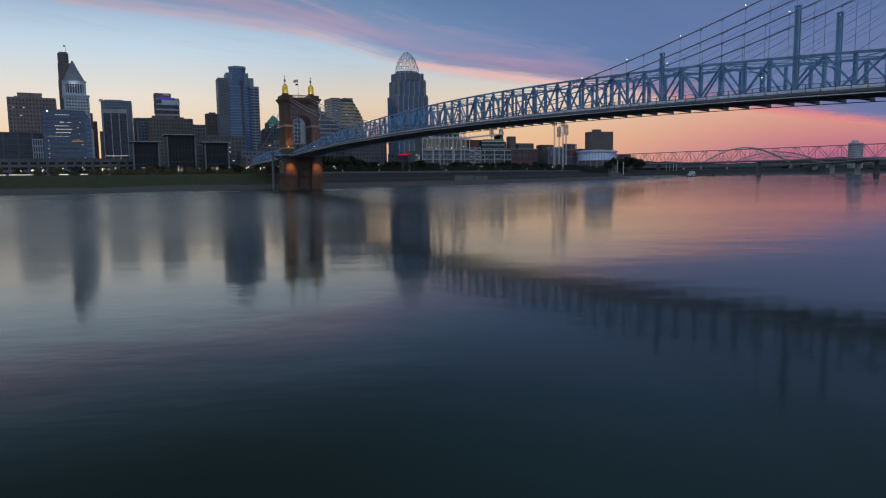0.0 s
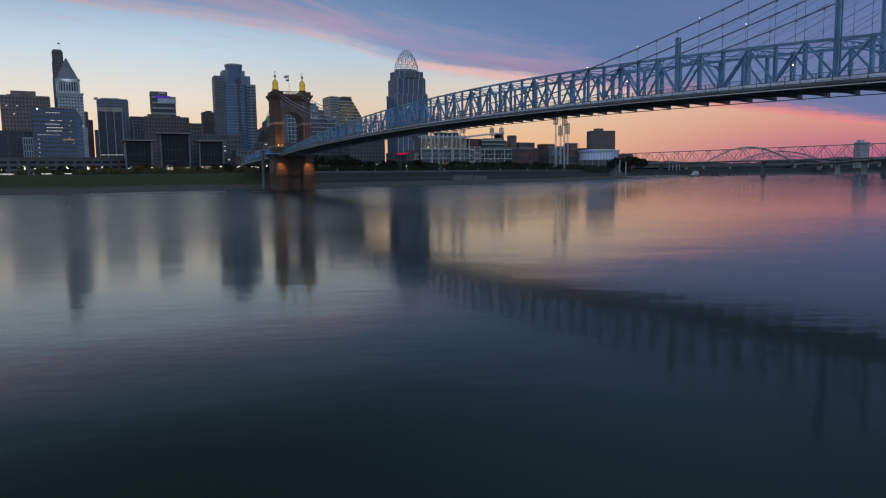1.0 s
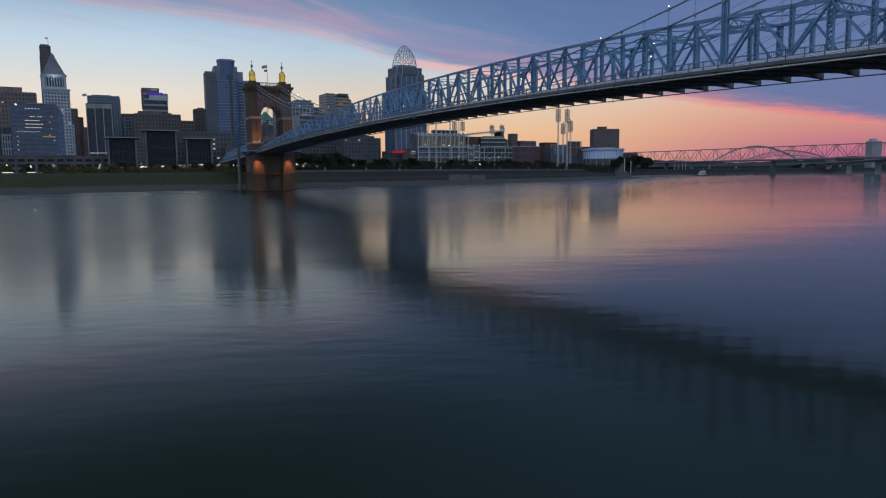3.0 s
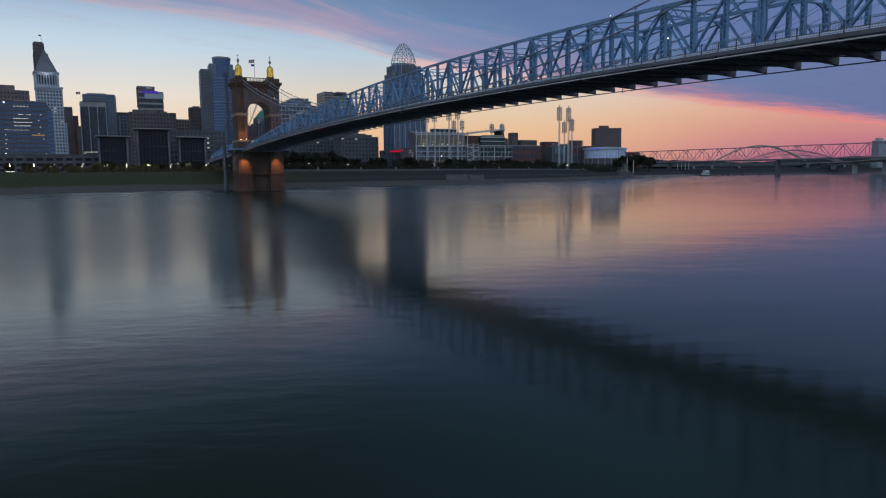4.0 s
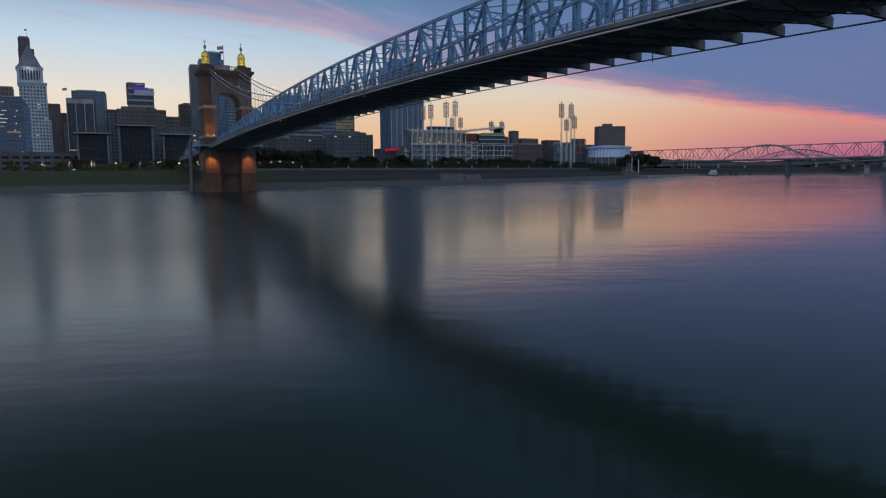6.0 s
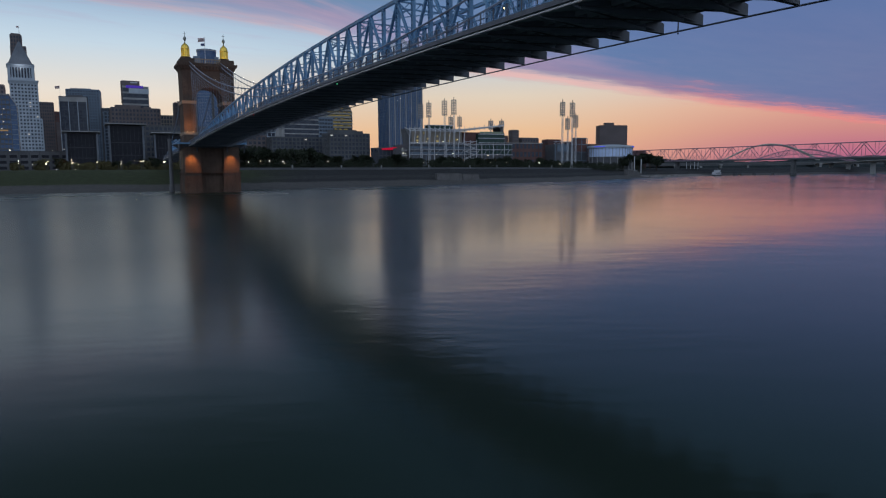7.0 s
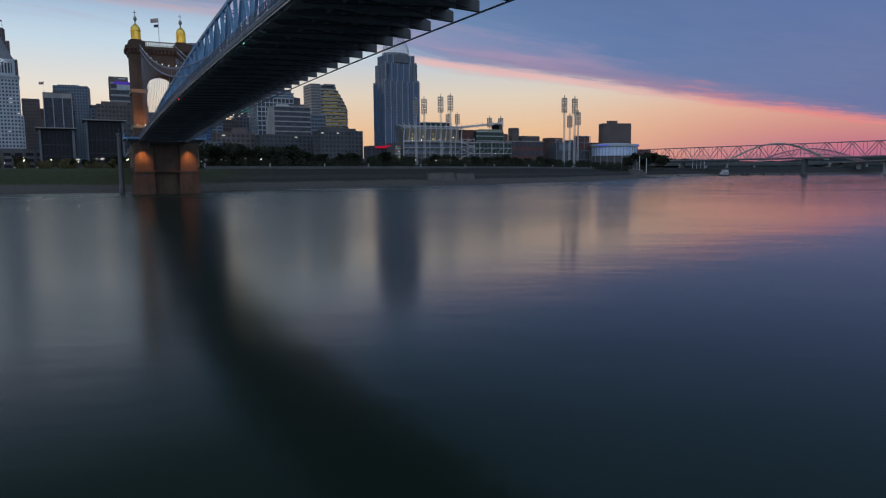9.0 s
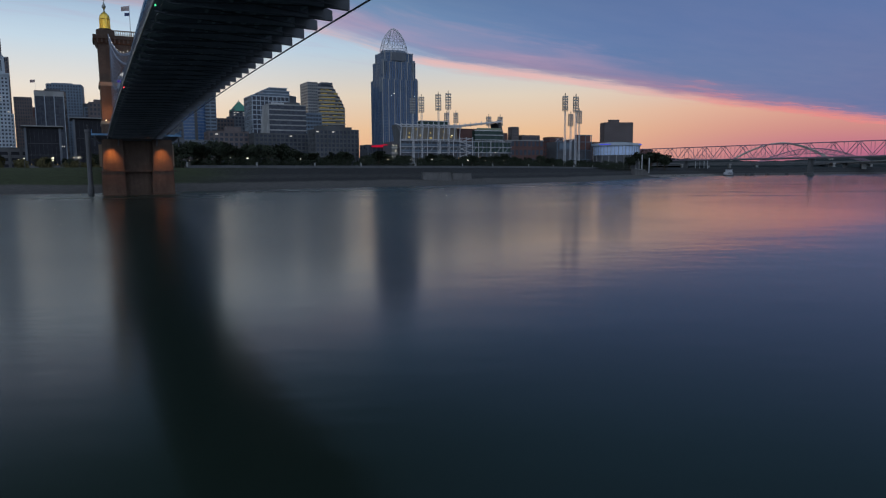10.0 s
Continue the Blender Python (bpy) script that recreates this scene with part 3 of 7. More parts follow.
                span(bm, (u - 0.011, y - 0.011, z + 0.1), (u + 0.011, y + 0.011, z + 1.1))
            s += PANEL / 2
        part("railing_mesh", bm, DECK, deck, kind="stuff")
    # brackets under the western sidewalk
    for s in NODES[::2]:
        bm = bmesh.new()
        bar(bm, (s, -5.2, edge_z(s) + 0.95), (s, -6.95, edge_z(s) + 0.45), 0.10, 0.16)
        part("sidewalk_bracket", bm, DECK, deck)


build_deck()


def build_truss(y, inner):
    """One of the two stiffening trusses, with posts at every panel point and slopes in a zigzag."""
    truss = part("truss", chord_mesh(y, NODES, 0), STEEL, bridge, "blue riveted steel stiffening truss")
    # bottom chord darker than the blue truss, its shade painted on
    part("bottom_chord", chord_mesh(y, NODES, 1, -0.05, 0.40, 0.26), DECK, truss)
    part("cover_plate", chord_mesh(y, NODES, 0, 0.18, 0.48, 0.04), STEEL, truss)
    tall = {0: 3.0, 6: 7.4}
    for i, s in enumerate(NODES):
        k = K0 + i
        lo, hi = floor_z(s) - 0.2, chord_z(s) - 0.2
        bm = bmesh.new()
        if k in tall and (k or y < 0):
            # open lattice columns that carry the stays
            top = hi + tall[k]
            for a in (-0.32, 0.32):
                for b in (-0.2, 0.2):
                    span(bm, (s + a - 0.07, y + b - 0.07, lo), (s + a + 0.07, y + b + 0.07, top))
            z = lo
            while z < top - 0.6:
                for b in (-0.2, 0.2):
                    bar(bm, (s - 0.32, y + b, z), (s + 0.32, y + b, z + 0.6), 0.05, 0.09)
                    bar(bm, (s + 0.32, y + b, z), (s - 0.32, y + b, z + 0.6), 0.05, 0.09)
                z += 0.6
            add_box(bm, (s, y, top), (0.9, 0.6, 0.18))
        else:
            wide = 0.32 if k % 3 == 0 else 0.2
            for a in (-wide, wide):
                span(bm, (s + a - 0.04, y - 0.2, lo), (s + a + 0.04, y + 0.2, hi))
            z = lo + 0.3
            while z < hi - 0.5:
                bar(bm, (s - wide, y, z), (s + wide, y, z + 0.5), 0.3, 0.07)
                bar(bm, (s + wide, y, z), (s - wide, y, z + 0.5), 0.3, 0.07)
                z += 0.55
        part("post", bm, STEEL, truss)
        # gusset plate
        bm = bmesh.new()
        z = hi if k % 2 else lo + 0.15
        add_box(bm, (s, y, z), (0.75, 0.42, 0.45))
        part("gusset", bm, STEEL, truss)
    for i, (a, b) in enumerate(zip(NODES, NODES[1:])):
        up = (K0 + i) % 2 == 0
        pa = (a, y, (floor_z(a) + 0.1) if up else chord_z(a) - 0.25)
        pb = (b, y, (chord_z(b) - 0.25) if up else floor_z(b) + 0.1)
        bm = bmesh.new()
        for d in (-0.14, 0.14):
            bar(bm, (pa[0], pa[1] + d, pa[2]), (pb[0], pb[1] + d, pb[2]), 0.07, 0.2)
        bar(bm, pa, pb, 0.3, 0.06)
        part("diagonal", bm, STEEL, truss)
    # guard rail along the truss
    part("guard_rail", sweep([(s, y + inner * 0.1, floor_z(s) + 0.75) for s in NODES], 0.08, 0.09), STEEL, truss)


def chord_mesh(y, stations, low, lift=0.0, wide=0.40, high=0.33):
    return sweep([(s, y, (floor_z(s) + 0.05 if low else chord_z(s) - 0.2) + lift) for s in stations], wide, high)


build_truss(-HALF_TRUSS, 1)
build_truss(HALF_TRUSS, -1)


def build_cross_frames():
    """Top frames between the trusses, each a lattice strut with curved knees, and the bracing between them."""
    for i, s in enumerate(NODES):
        k = K0 + i
        if k % 3 or chord_z(s) - floor_z(s) < 5.0:
            continue
        z = chord_z(s) - 0.3
        bm = bmesh.new()
        for dz in (0.0, -0.8):
            bar(bm, (s, -HALF_TRUSS, z + dz), (s, HALF_TRUSS, z + dz), 0.26, 0.14)
        for j in range(10):
            y0, y1 = -HALF_TRUSS + 0.8 * j, -HALF_TRUSS + 0.8 * (j + 1)
            bar(bm, (s, y0, z - 0.8 * (j % 2)), (s, y1, z - 0.8 * ((j + 1) % 2)), 0.08, 0.1)
        for side in (-1, 1):
            arc = [(s, side * (HALF_TRUSS - 0.1 - 1.5 * (1 - math.cos(a))), z - 0.85 - 1.9 * (1 - math.sin(a))) for a in [math.pi / 2 * j / 5 for j in range(6)]]
            for p, q in zip(arc, arc[1:]):
                bar(bm, p, q, 0.22, 0.24)
            bar(bm, arc[2], (s, side * HALF_TRUSS, z - 0.85), 0.1, 0.1)
        part("cross_frame", bm, STEEL, bridge)
    for i, (a, b) in enumerate(zip(NODES, NODES[3:])):
        if (K0 + i) % 3 == 0 and chord_z(a) - floor_z(a) > 5.0:
            for side in (-1, 1):
                bm = bmesh.new()
                bar(bm, (a, -side * HALF_TRUSS, chord_z(a) - 0.3), (b, side * HALF_TRUSS, chord_z(b) - 0.3), 0.12, 0.12)
                part("top_brace", bm, STEEL, bridge)


build_cross_frames()


def build_side_span():
    """The trusses between the shore tower and the bank."""
    for y in (-HALF_TRUSS, HALF_TRUSS):
        truss = part("side_truss", sweep([(s, y, chord_z(s)) for s in SIDE_N], 0.45, 0.4), STEEL, bridge, "blue steel side truss towards the bank")
        part("bottom_chord", sweep([(s, y, floor_z(s) + 0.05) for s in SIDE_N], 0.4, 0.35), STEEL, truss)
        for i, (a, b) in enumerate(zip(SIDE_N, SIDE_N[1:])):
            bm = bmesh.new()
            span(bm, (a - 0.16, y - 0.16, floor_z(a)), (a + 0.16, y + 0.16, chord_z(a)))
            part("post", bm, STEEL, truss)
            bm = bmesh.new()
            bar(bm, (a, y, floor_z(a) if i % 2 else chord_z(a)), (b, y, chord_z(b) if i % 2 else floor_z(b)), 0.2, 0.26)
            part("diagonal", bm, STEEL, truss)


build_side_span()


def build_cables():
    step = PANEL
    for y in (-HALF_TRUSS - 0.3, HALF_TRUSS + 0.3):
        for law, r in ((upper_cable, 0.115), (lower_cable, 0.115)):
            bm = bmesh.new()
            count = 72
            tube(bm, [(SPAN * k / count, y, max(law(SPAN * k / count), floor_z(SPAN * k / count) + 0.5)) for k in range(count + 1)], r, 6)
            cable = part("main_cable", bm, CABLE, bridge, "thick wire main cable")
            bm = bmesh.new()
            top = law(0.0)
            tube(bm, [(-88 * k / 20, y, top + (edge_z(-86) + 2.0 - top) * (k / 20) - 7.0 * math.sin(math.pi * k / 20) * 0.5) for k in range(21)], r, 6)
            part("back_stay_cable", bm, CABLE, bridge)
            for s in NODES:
                if law(s) > chord_z(s) - 0.5:
                    bm = bmesh.new()
                    tube(bm, [(s, y, law(s)), (s, y, chord_z(s) - 0.4)], 0.035, 5)
                    add_box(bm, (s, y, law(s) - 0.06), (0.30, 0.34, 0.36))
                    part("suspender", bm, CABLE, cable)
    # slanting stays out of the tower heads
    for y in (-HALF_TRUSS, HALF_TRUSS):
        for head, signs in ((0.0, 1), (SPAN, -1)):
            for j in range(14):
                s = head + signs * (24 + 5.6 * j)
                bm = bmesh.new()
                tube(bm, [(head, y, 44.2), (s, y, floor_z(s) + 0.2)], 0.028, 4)
                part("stay_cable", bm, CABLE, bridge)


build_cables()


def build_bridge_lights():
    # strings of bulbs along the upper cables, with clamps
    for y in (-HALF_TRUSS - 0.3, HALF_TRUSS + 0.3):
        for i, s in enumerate(NODES):
            if (K0 + i) % 3 == 1:
                z = upper_cable(s)
                if z < chord_z(s) - 0.6:
                    continue
                bm = bmesh.new()
                ball(bm, (s, y, z + 0.42), 0.058)
                part("bulb", bm, BULB, bridge, "white cable light")
    # road lamps between the trusses
    for i, s in enumerate(NODES):
        if (K0 + i) % 8 == 3 and chord_z(s) - floor_z(s) > 5.0:
            bm = bmesh.new()
            ball(bm, (s + 0.6, 4.2, chord_z(s) - 2.0), 0.085)
            part("road_lamp", bm, LAMP_AMBER, bridge, "small amber roadway lamp")
    # beacons that hang below the deck edges
    for s, y, mat in ((114.3, -7.1, LAMP_RED), (220.2, 7.45, IRON), (170.0, -7.1, LAMP_GREEN)):
        bm = bmesh.new()
        span(bm, (s - 0.04, y - 0.04, edge_z(s) - 0.3), (s + 0.04, y + 0.04, edge_z(s) + 0.6))
        hanger = part("lamp_hanger", bm, IRON, bridge, "small hanging navigation light")
        bm = bmesh.new()
        ball(bm, (s, y, edge_z(s) - 0.40), 0.08)
        part("beacon", bm, mat, hanger)


build_bridge_lights()


# ---- bridge towers ----
def ring_outline(hx, hy, cut):
    """A rectangle with cut corners, anticlockwise."""
    return [(-hx + cut, -hy), (hx - cut, -hy), (hx, -hy + cut), (hx, hy - cut), (hx - cut, hy), (-hx + cut, hy), (-hx, hy - cut), (-hx, -hy + cut)]


def taper(bm, outline_low, z0, outline_high, z1):
    lo = [bm.verts.new((x, y, z0)) for x, y in outline_low]
    hi = [bm.verts.new((x, y, z1)) for x, y in outline_high]
    n = len(lo)
    bm.faces.new(lo[::-1])
    bm.faces.new(hi)
    for i in range(n):
        bm.faces.new((lo[i], lo[(i + 1) % n], hi[(i + 1) % n], hi[i]))


def arch_points(half, spring, rise, n=14):
    """A slightly pointed arch head, from one springing to the other (across, up)."""
    out = []
    for k in range(n + 1):
        a = math.pi * k / n
        out.append((half * math.cos(a) * -1, spring + rise * math.sin(a) ** 0.86))
    return out


def build_tower(tower):
    # lower pier: a core with two proud buttresses on each face, set back in steps
    bm = bmesh.new()
    taper(bm, ring_outline(6.1, 10.0, 0.4), -4, ring_outline(5.4, 9.4, 0.4), 17.0)
    pier = part("pier", bm, STONE, tower, "brown sandstone pier standing in the river")
    for x in (-1, 1):
        for y, w in ((-6.7, 2.7), (6.7, 2.7)):
            bm = bmesh.new()
            taper(bm, [(x * 6.0 - 1.5, y - w - 0.6), (x * 6.0 + 1.5, y - w - 0.6), (x * 6.0 + 1.5, y + w + 0.2), (x * 6.0 - 1.5, y + w + 0.2)], -4,
                  [(x * 5.9 - 1.35, y - w - 0.5), (x * 5.9 + 1.35, y - w - 0.5), (x * 5.9 + 1.35, y + w + 0.1), (x * 5.9 - 1.35, y + w + 0.1)], 7.0)
            taper(bm, [(x * 5.7 - 1.3, y - w - 0.15), (x * 5.7 + 1.3, y - w - 0.15), (x * 5.7 + 1.3, y + w), (x * 5.7 - 1.3, y + w)], 7.0,
                  [(x * 5.5 - 1.2, y - w), (x * 5.5 + 1.2, y - w), (x * 5.5 + 1.2, y + w), (x * 5.5 - 1.2, y + w)], 17.0)
            part("buttress", fix(bm), STONE, pier)
    # string course of the pier, a thin proud band
    bm = bmesh.new()
    extrude(bm, ring_outline(7.4, 10.3, 0.5), 6.85, 7.15)
    part("string_course", bm, STONE, pier)
    # niche with arched head in the side faces: a dark block painted as its shade
    for side in (-1, 1):
        bm = bmesh.new()
        pts = [(-1.7, 8.6)] + [(p, z) for p, z in arch_points(1.7, 12.0, 2.4)] + [(1.7, 8.6)]
        extrude(bm, pts, *(sorted((side * 10.15, side * 9.2))), "y")
        niche = part("niche", fix(bm), IRON, pier, "dark arched block in place of a shaded recess")
        for k in range(13):
            a0, a1 = math.pi * k / 13, math.pi * (k + 0.9) / 13
            ring = [(-(1.7 + g) * math.cos(a), 12.0 + (2.4 + g) * max(0.0, math.sin(a)) ** 0.86) for a, g in ((a0, 0.0), (a1, 0.0), (a1, 0.6), (a0, 0.6))]
            bm = bmesh.new()
            extrude(bm, ring, *(sorted((side * 10.35, side * 9.3))), "y")
            part("voussoir", fix(bm), PALE_STONE, niche)
        for s in (-1, 1):
            bm = bmesh.new()
            span(bm, (min(s * 1.7, s * 2.3), min(side * 10.3, side * 9.3), 8.4), (max(s * 1.7, s * 2.3), max(side * 10.3, side * 9.3), 12.0))
            part("jamb", bm, PALE_STONE, niche)
    # belt: the platform that carries the deck round the tower
    bm = bmesh.new()
    taper(bm, ring_outline(6.3, 10.1, 0.4), 15.9, ring_outline(7.9, 11.7, 0.6), 17.2)
    belt = part("belt", fix(bm), DECK, tower, "overhanging platform round the tower")
    bm = bmesh.new()
    extrude(bm, ring_outline(8.3, 12.1, 0.6), 17.2, 17.75)
    part("fascia", fix(bm), STEEL, belt, "blue steel platform edge")
    for y in (-11.3, -5.2, 5.2, 11.3):
        bm = bmesh.new()
        extrude(bm, [(6.4, 14.2), (6.7, 14.2), (7.2, 15.6), (8.2, 16.7), (8.2, 17.2), (6.4, 17.2)], y - 0.18, y + 0.18, "y")
        part("bracket", fix(bm), DECK, belt)
    for y in (-12.0, 12.0):
        bm = bmesh.new()
        for dz in (0.5, 1.0):
            bar(bm, (-8.2, y, 17.8 + dz), (8.2, y, 17.8 + dz), 0.07, 0.08)
        for k in range(15):
            span(bm, (-8.2 + 1.17 * k - 0.04, y - 0.04, 17.8), (-8.2 + 1.17 * k + 0.04, y + 0.04, 18.9))
        part("platform_railing", bm, STEEL, tower)
    # the two legs, with a plinth, a pale band and narrow corner set-backs
    for side in (-1, 1):
        bm = bmesh.new()
        y0, y1 = (4.6, 9.2) if side > 0 else (-9.2, -4.6)
        span(bm, (-5.6, y0, 15.5), (5.6, y1, 20.6))
        leg = part("leg", bm, STONE, tower, "brown sandstone tower leg")
        bm = bmesh.new()
        span(bm, (-5.8, y0 - 0.15, 20.6), (5.8, y1 + 0.15, 21.5))
        part("plinth", bm, PALE_STONE, leg)
        for y in (y0 + 1.2, y1 - 1.2):
            bm = bmesh.new()
            ball(bm, (6.0, y, 21.65), 0.09)
            part("lamp", bm, LAMP_WARM, leg, "small warm ledge lamp")
        bm = bmesh.new()
        o = 0.35
        taper(bm, [(-5.3, y0 + (o if side > 0 else 0.2)), (5.3, y0 + (o if side > 0 else 0.2)), (5.3, y1 - (0.2 if side > 0 else o)), (-5.3, y1 - (0.2 if side > 0 else o))], 21.5,
              [(-5.1, y0 + (o if side > 0 else 0.35)), (5.1, y0 + (o if side > 0 else 0.35)), (5.1, y1 - (0.35 if side > 0 else o)), (-5.1, y1 - (0.35 if side > 0 else o))], 32.0)
        part("shaft", bm, STONE, leg)
        # raised corner pilasters
        for x in (-1, 1):
            for yy in (y0 + 1.1, y1 - 1.1):
                bm = bmesh.new()
                span(bm, (x * 5.35 - 0.25, yy - 0.9, 21.5), (x * 5.35 + 0.25, yy + 0.9, 31.4))
                part("pilaster", bm, STONE, leg)
        bm = bmesh.new()
        taper(bm, [(-5.45, y0 - 0.1), (5.45, y0 - 0.1), (5.45, y1 + 0.1), (-5.45, y1 + 0.1)], 31.5, [(-5.7, y0 - 0.1), (5.7, y0 - 0.1), (5.7, y1 + 0.3), (-5.7, y1 + 0.3)], 32.6)
        part("band", bm, PALE_STONE, leg)
    # the head over the arch
    bm = bmesh.new()
    inner = arch_points(4.6, 32.6, 5.0)
    outline = [(-8.9, 32.6)] + inner + [(8.9, 32.6), (9.0, 44.4), (-9.0, 44.4)]
    verts_a = [bm.verts.new((-5.0, a, b)) for a, b in outline]
    verts_b = [bm.verts.new((5.0, a, b)) for a, b in outline]
    n = len(outline)
    for i in range(n):
        bm.faces.new((verts_a[i], verts_a[(i + 1) % n], verts_b[(i + 1) % n], verts_b[i]))
    for vs in (verts_a, verts_b):
        # strips from the arch head up to the top edge
        last = None
        for i in range(1, len(inner) + 1):
            top = bm.verts.new((vs[i].co.x, vs[i].co.y, 44.4))
            if last:
                bm.faces.new((vs[i - 1], vs[i], top, last))
            last = top
        first = [v for v in bm.verts if abs(v.co.x - vs[0].co.x) < 1e-4 and abs(v.co.z - 44.4) < 1e-4]
        left = min(first, key=lambda v: abs(v.co.y + 4.6))
        right = min(first, key=lambda v: abs(v.co.y - 4.6))
        bm.faces.new((vs[0], vs[1], left, vs[n - 1]))
        bm.faces.new((vs[len(inner)], vs[len(inner) + 1], vs[len(inner) + 2], right))
    head = part("head", fix(bm), STONE, tower, "brown sandstone tower head over the arch")
    # arch ring of wedge stones
    for x in (-5.0, 5.0):
        for i in range(15):
            a0, a1 = math.pi * i / 15, math.pi * (i + 0.9) / 15
            pts = []
            for a, g in ((a0, 0.0), (a1, 0.0), (a1, 0.75), (a0, 0.75)):
                pts.append((-(4.6 + g) * math.cos(a), 32.6 + (5.0 + g) * math.sin(a) ** 0.86 if math.sin(a) > 0 else 32.6))
            bm = bmesh.new()
            extrude(bm, pts, x - 0.14, x + 0.14, "x")
            part("voussoir", fix(bm), STONE, head)
    # cornice with stepped courses and a parapet with merlons
    bm = bmesh.new()
    taper(bm, ring_outline(5.1, 9.1, 0.2), 43.4, ring_outline(5.8, 9.8, 0.2), 44.8)
    taper(bm, ring_outline(6.1, 10.1, 0.2), 44.8, ring_outline(6.2, 10.2, 0.2), 45.8)
    part("cornice", bm, STONE, tower, "projecting stone cornice")
    for k in range(17):
        for x in (-5.7, 5.7):
            bm = bmesh.new()
            y = -9.0 + 18.0 * k / 16
            add_box(bm, (x * 0.97, y, 44.2), (0.8, 0.45, 1.1))
            part("corbel", bm, STONE, tower)
    for x in (-5.8, 5.8):
        bm = bmesh.new()
        bar(bm, (x, -4.4, 47.2), (x, 4.4, 47.2), 0.35, 0.28)
        parapet = part("parapet", bm, PALE_STONE, tower, "balustrade between the turrets")
        for k in range(15):
            bm = bmesh.new()
            lathe(bm, [(0.12, 0), (0.2, 0.4), (0.1, 0.8), (0.16, 1.3)], (x, -4.1 + 8.2 * k / 14, 45.8), 6)
            part("baluster", bm, PALE_STONE, parapet)
    bm = bmesh.new()
    span(bm, (-5.4, -9.2, 45.8), (5.4, -4.4, 47.4))
    part("turret_base", bm, STONE, tower)
    bm = bmesh.new()
    span(bm, (-5.4, 4.4, 45.8), (5.4, 9.2, 47.4))
    part("turret_base", bm, STONE, tower)
    for side in (-1, 1):
        y = side * 6.7
        bm = bmesh.new()
        lathe(bm, [(2.3, 47.4), (2.3, 47.6), (1.8, 47.7), (1.6, 48.2), (1.8, 48.3), (1.8, 48.5)], (0, y, 0), 12)
        part("pedestal", bm, STONE, tower, "round stone pedestal of the turret")
        bm = bmesh.new()
        lathe(bm, [(1.55, 48.5), (1.55, 48.7), (1.22, 48.75), (1.22, 51.2), (1.48, 51.3), (1.48, 51.5)], (0, y, 0), 12)
        turret = part("turret", bm, GOLD, tower, "gilded drum turret lit from below")
        for k in range(8):
            a = math.tau * k / 8
            bm = bmesh.new()
            lathe(bm, [(0.2, 48.7), (0.15, 48.95), (0.14, 51.05), (0.2, 51.3)], (1.32 * math.cos(a), y + 1.32 * math.sin(a), 0), 6)
            part("column", bm, GOLD, turret)
        bm = bmesh.new()
        lathe(bm, [(1.44, 51.5), (1.38, 52.0), (1.1, 52.6), (0.65, 53.05), (0.25, 53.4)], (0, y, 0), 12)
        part("dome", bm, GOLD, turret, "low gilded dome")
        bm = bmesh.new()
        lathe(bm, [(0.25, 53.4), (0.18, 53.9), (0.22, 54.2), (0.50, 54.6), (0.56, 54.95), (0.40, 55.4), (0.16, 55.8), (0.07, 56.2), (0.04, 57.1)], (0, y, 0), 10)
        part("finial", bm, BRONZE, turret, "grey copper finial bulb")
        bm = bmesh.new()
        span(bm, (-0.06, y - 0.5, 56.75), (0.06, y + 0.5, 56.88))
        span(bm, (-0.06, y - 0.06, 56.2), (0.06, y + 0.06, 57.5))
        part("finial_cross", bm, IRON, turret)


def tower_lamps(m):
    """The lamps of the tower: floodlights at the foot of the buttresses and by the gilded turrets."""
    for x, y, z, power, tx, ty, tz, colour in (
            (8.5, -6.8, 15.0, 5600, 7.0, -6.8, 6.0, (1.0, 0.34, 0.07)), (8.5, 6.8, 15.0, 5000, 7.0, 6.8, 6.0, (1.0, 0.34, 0.08)),
            (10.2, -7.0, 18.6, 5000, 5.2, -6.4, 26.5, (1.0, 0.36, 0.08)), (10.2, 6.6, 18.6, 4000, 5.2, 5.6, 29.0, (1.0, 0.38, 0.10)),
            (5.2, -6.7, 47.8, 620, 1.4, -6.7, 50.0, (1.0, 0.75, 0.18)), (5.2, 6.7, 47.8, 900, 1.4, 6.7, 50.0, (1.0, 0.75, 0.18))):
        lamp = bpy.data.lights.new("floodlight", "SPOT")
        lamp.energy, lamp.color, lamp.spot_size, lamp.spot_blend, lamp.shadow_soft_size = power, colour, radians(78 if tz < 12 else 66), 1.0, 0.25
        ob = new("floodlight", lamp)
        ob.matrix_world = m @ look((x, y, z), (tx, ty, tz))


tower_north = thing("bridge_tower", "brown sandstone bridge tower with arch and gilded turrets", "tower", BRIDGE @ pose(0, 0.5, 0))
build_tower(tower_north)
tower_south = copy_thing(tower_north, DECK_LINE @ pose(SPAN, 0.5, 0))
tagged(tower_south, "brown sandstone bridge tower at the other end of the span")
tower_lamps(BRIDGE)


column = thing("river_column", "tall grey concrete column standing in the river beside the bridge tower", "column", pose(-86.6, 353.1, 0))
bm = bmesh.new()
lathe(bm, [(0.95, -3), (0.9, 2.5), (0.72, 2.7), (0.66, 18.6), (0.85, 18.8), (0.85, 19.5)], (0, 0, 0), 12)
part("shaft", bm, PODIUM, column)
bm = bmesh.new()
lathe(bm, [(0.12, 19.5), (0.1, 20.6), (0.3, 20.7), (0.2, 21.0)], (0, 0, 0), 8)
part("cap_fitting", bm, IRON, column)


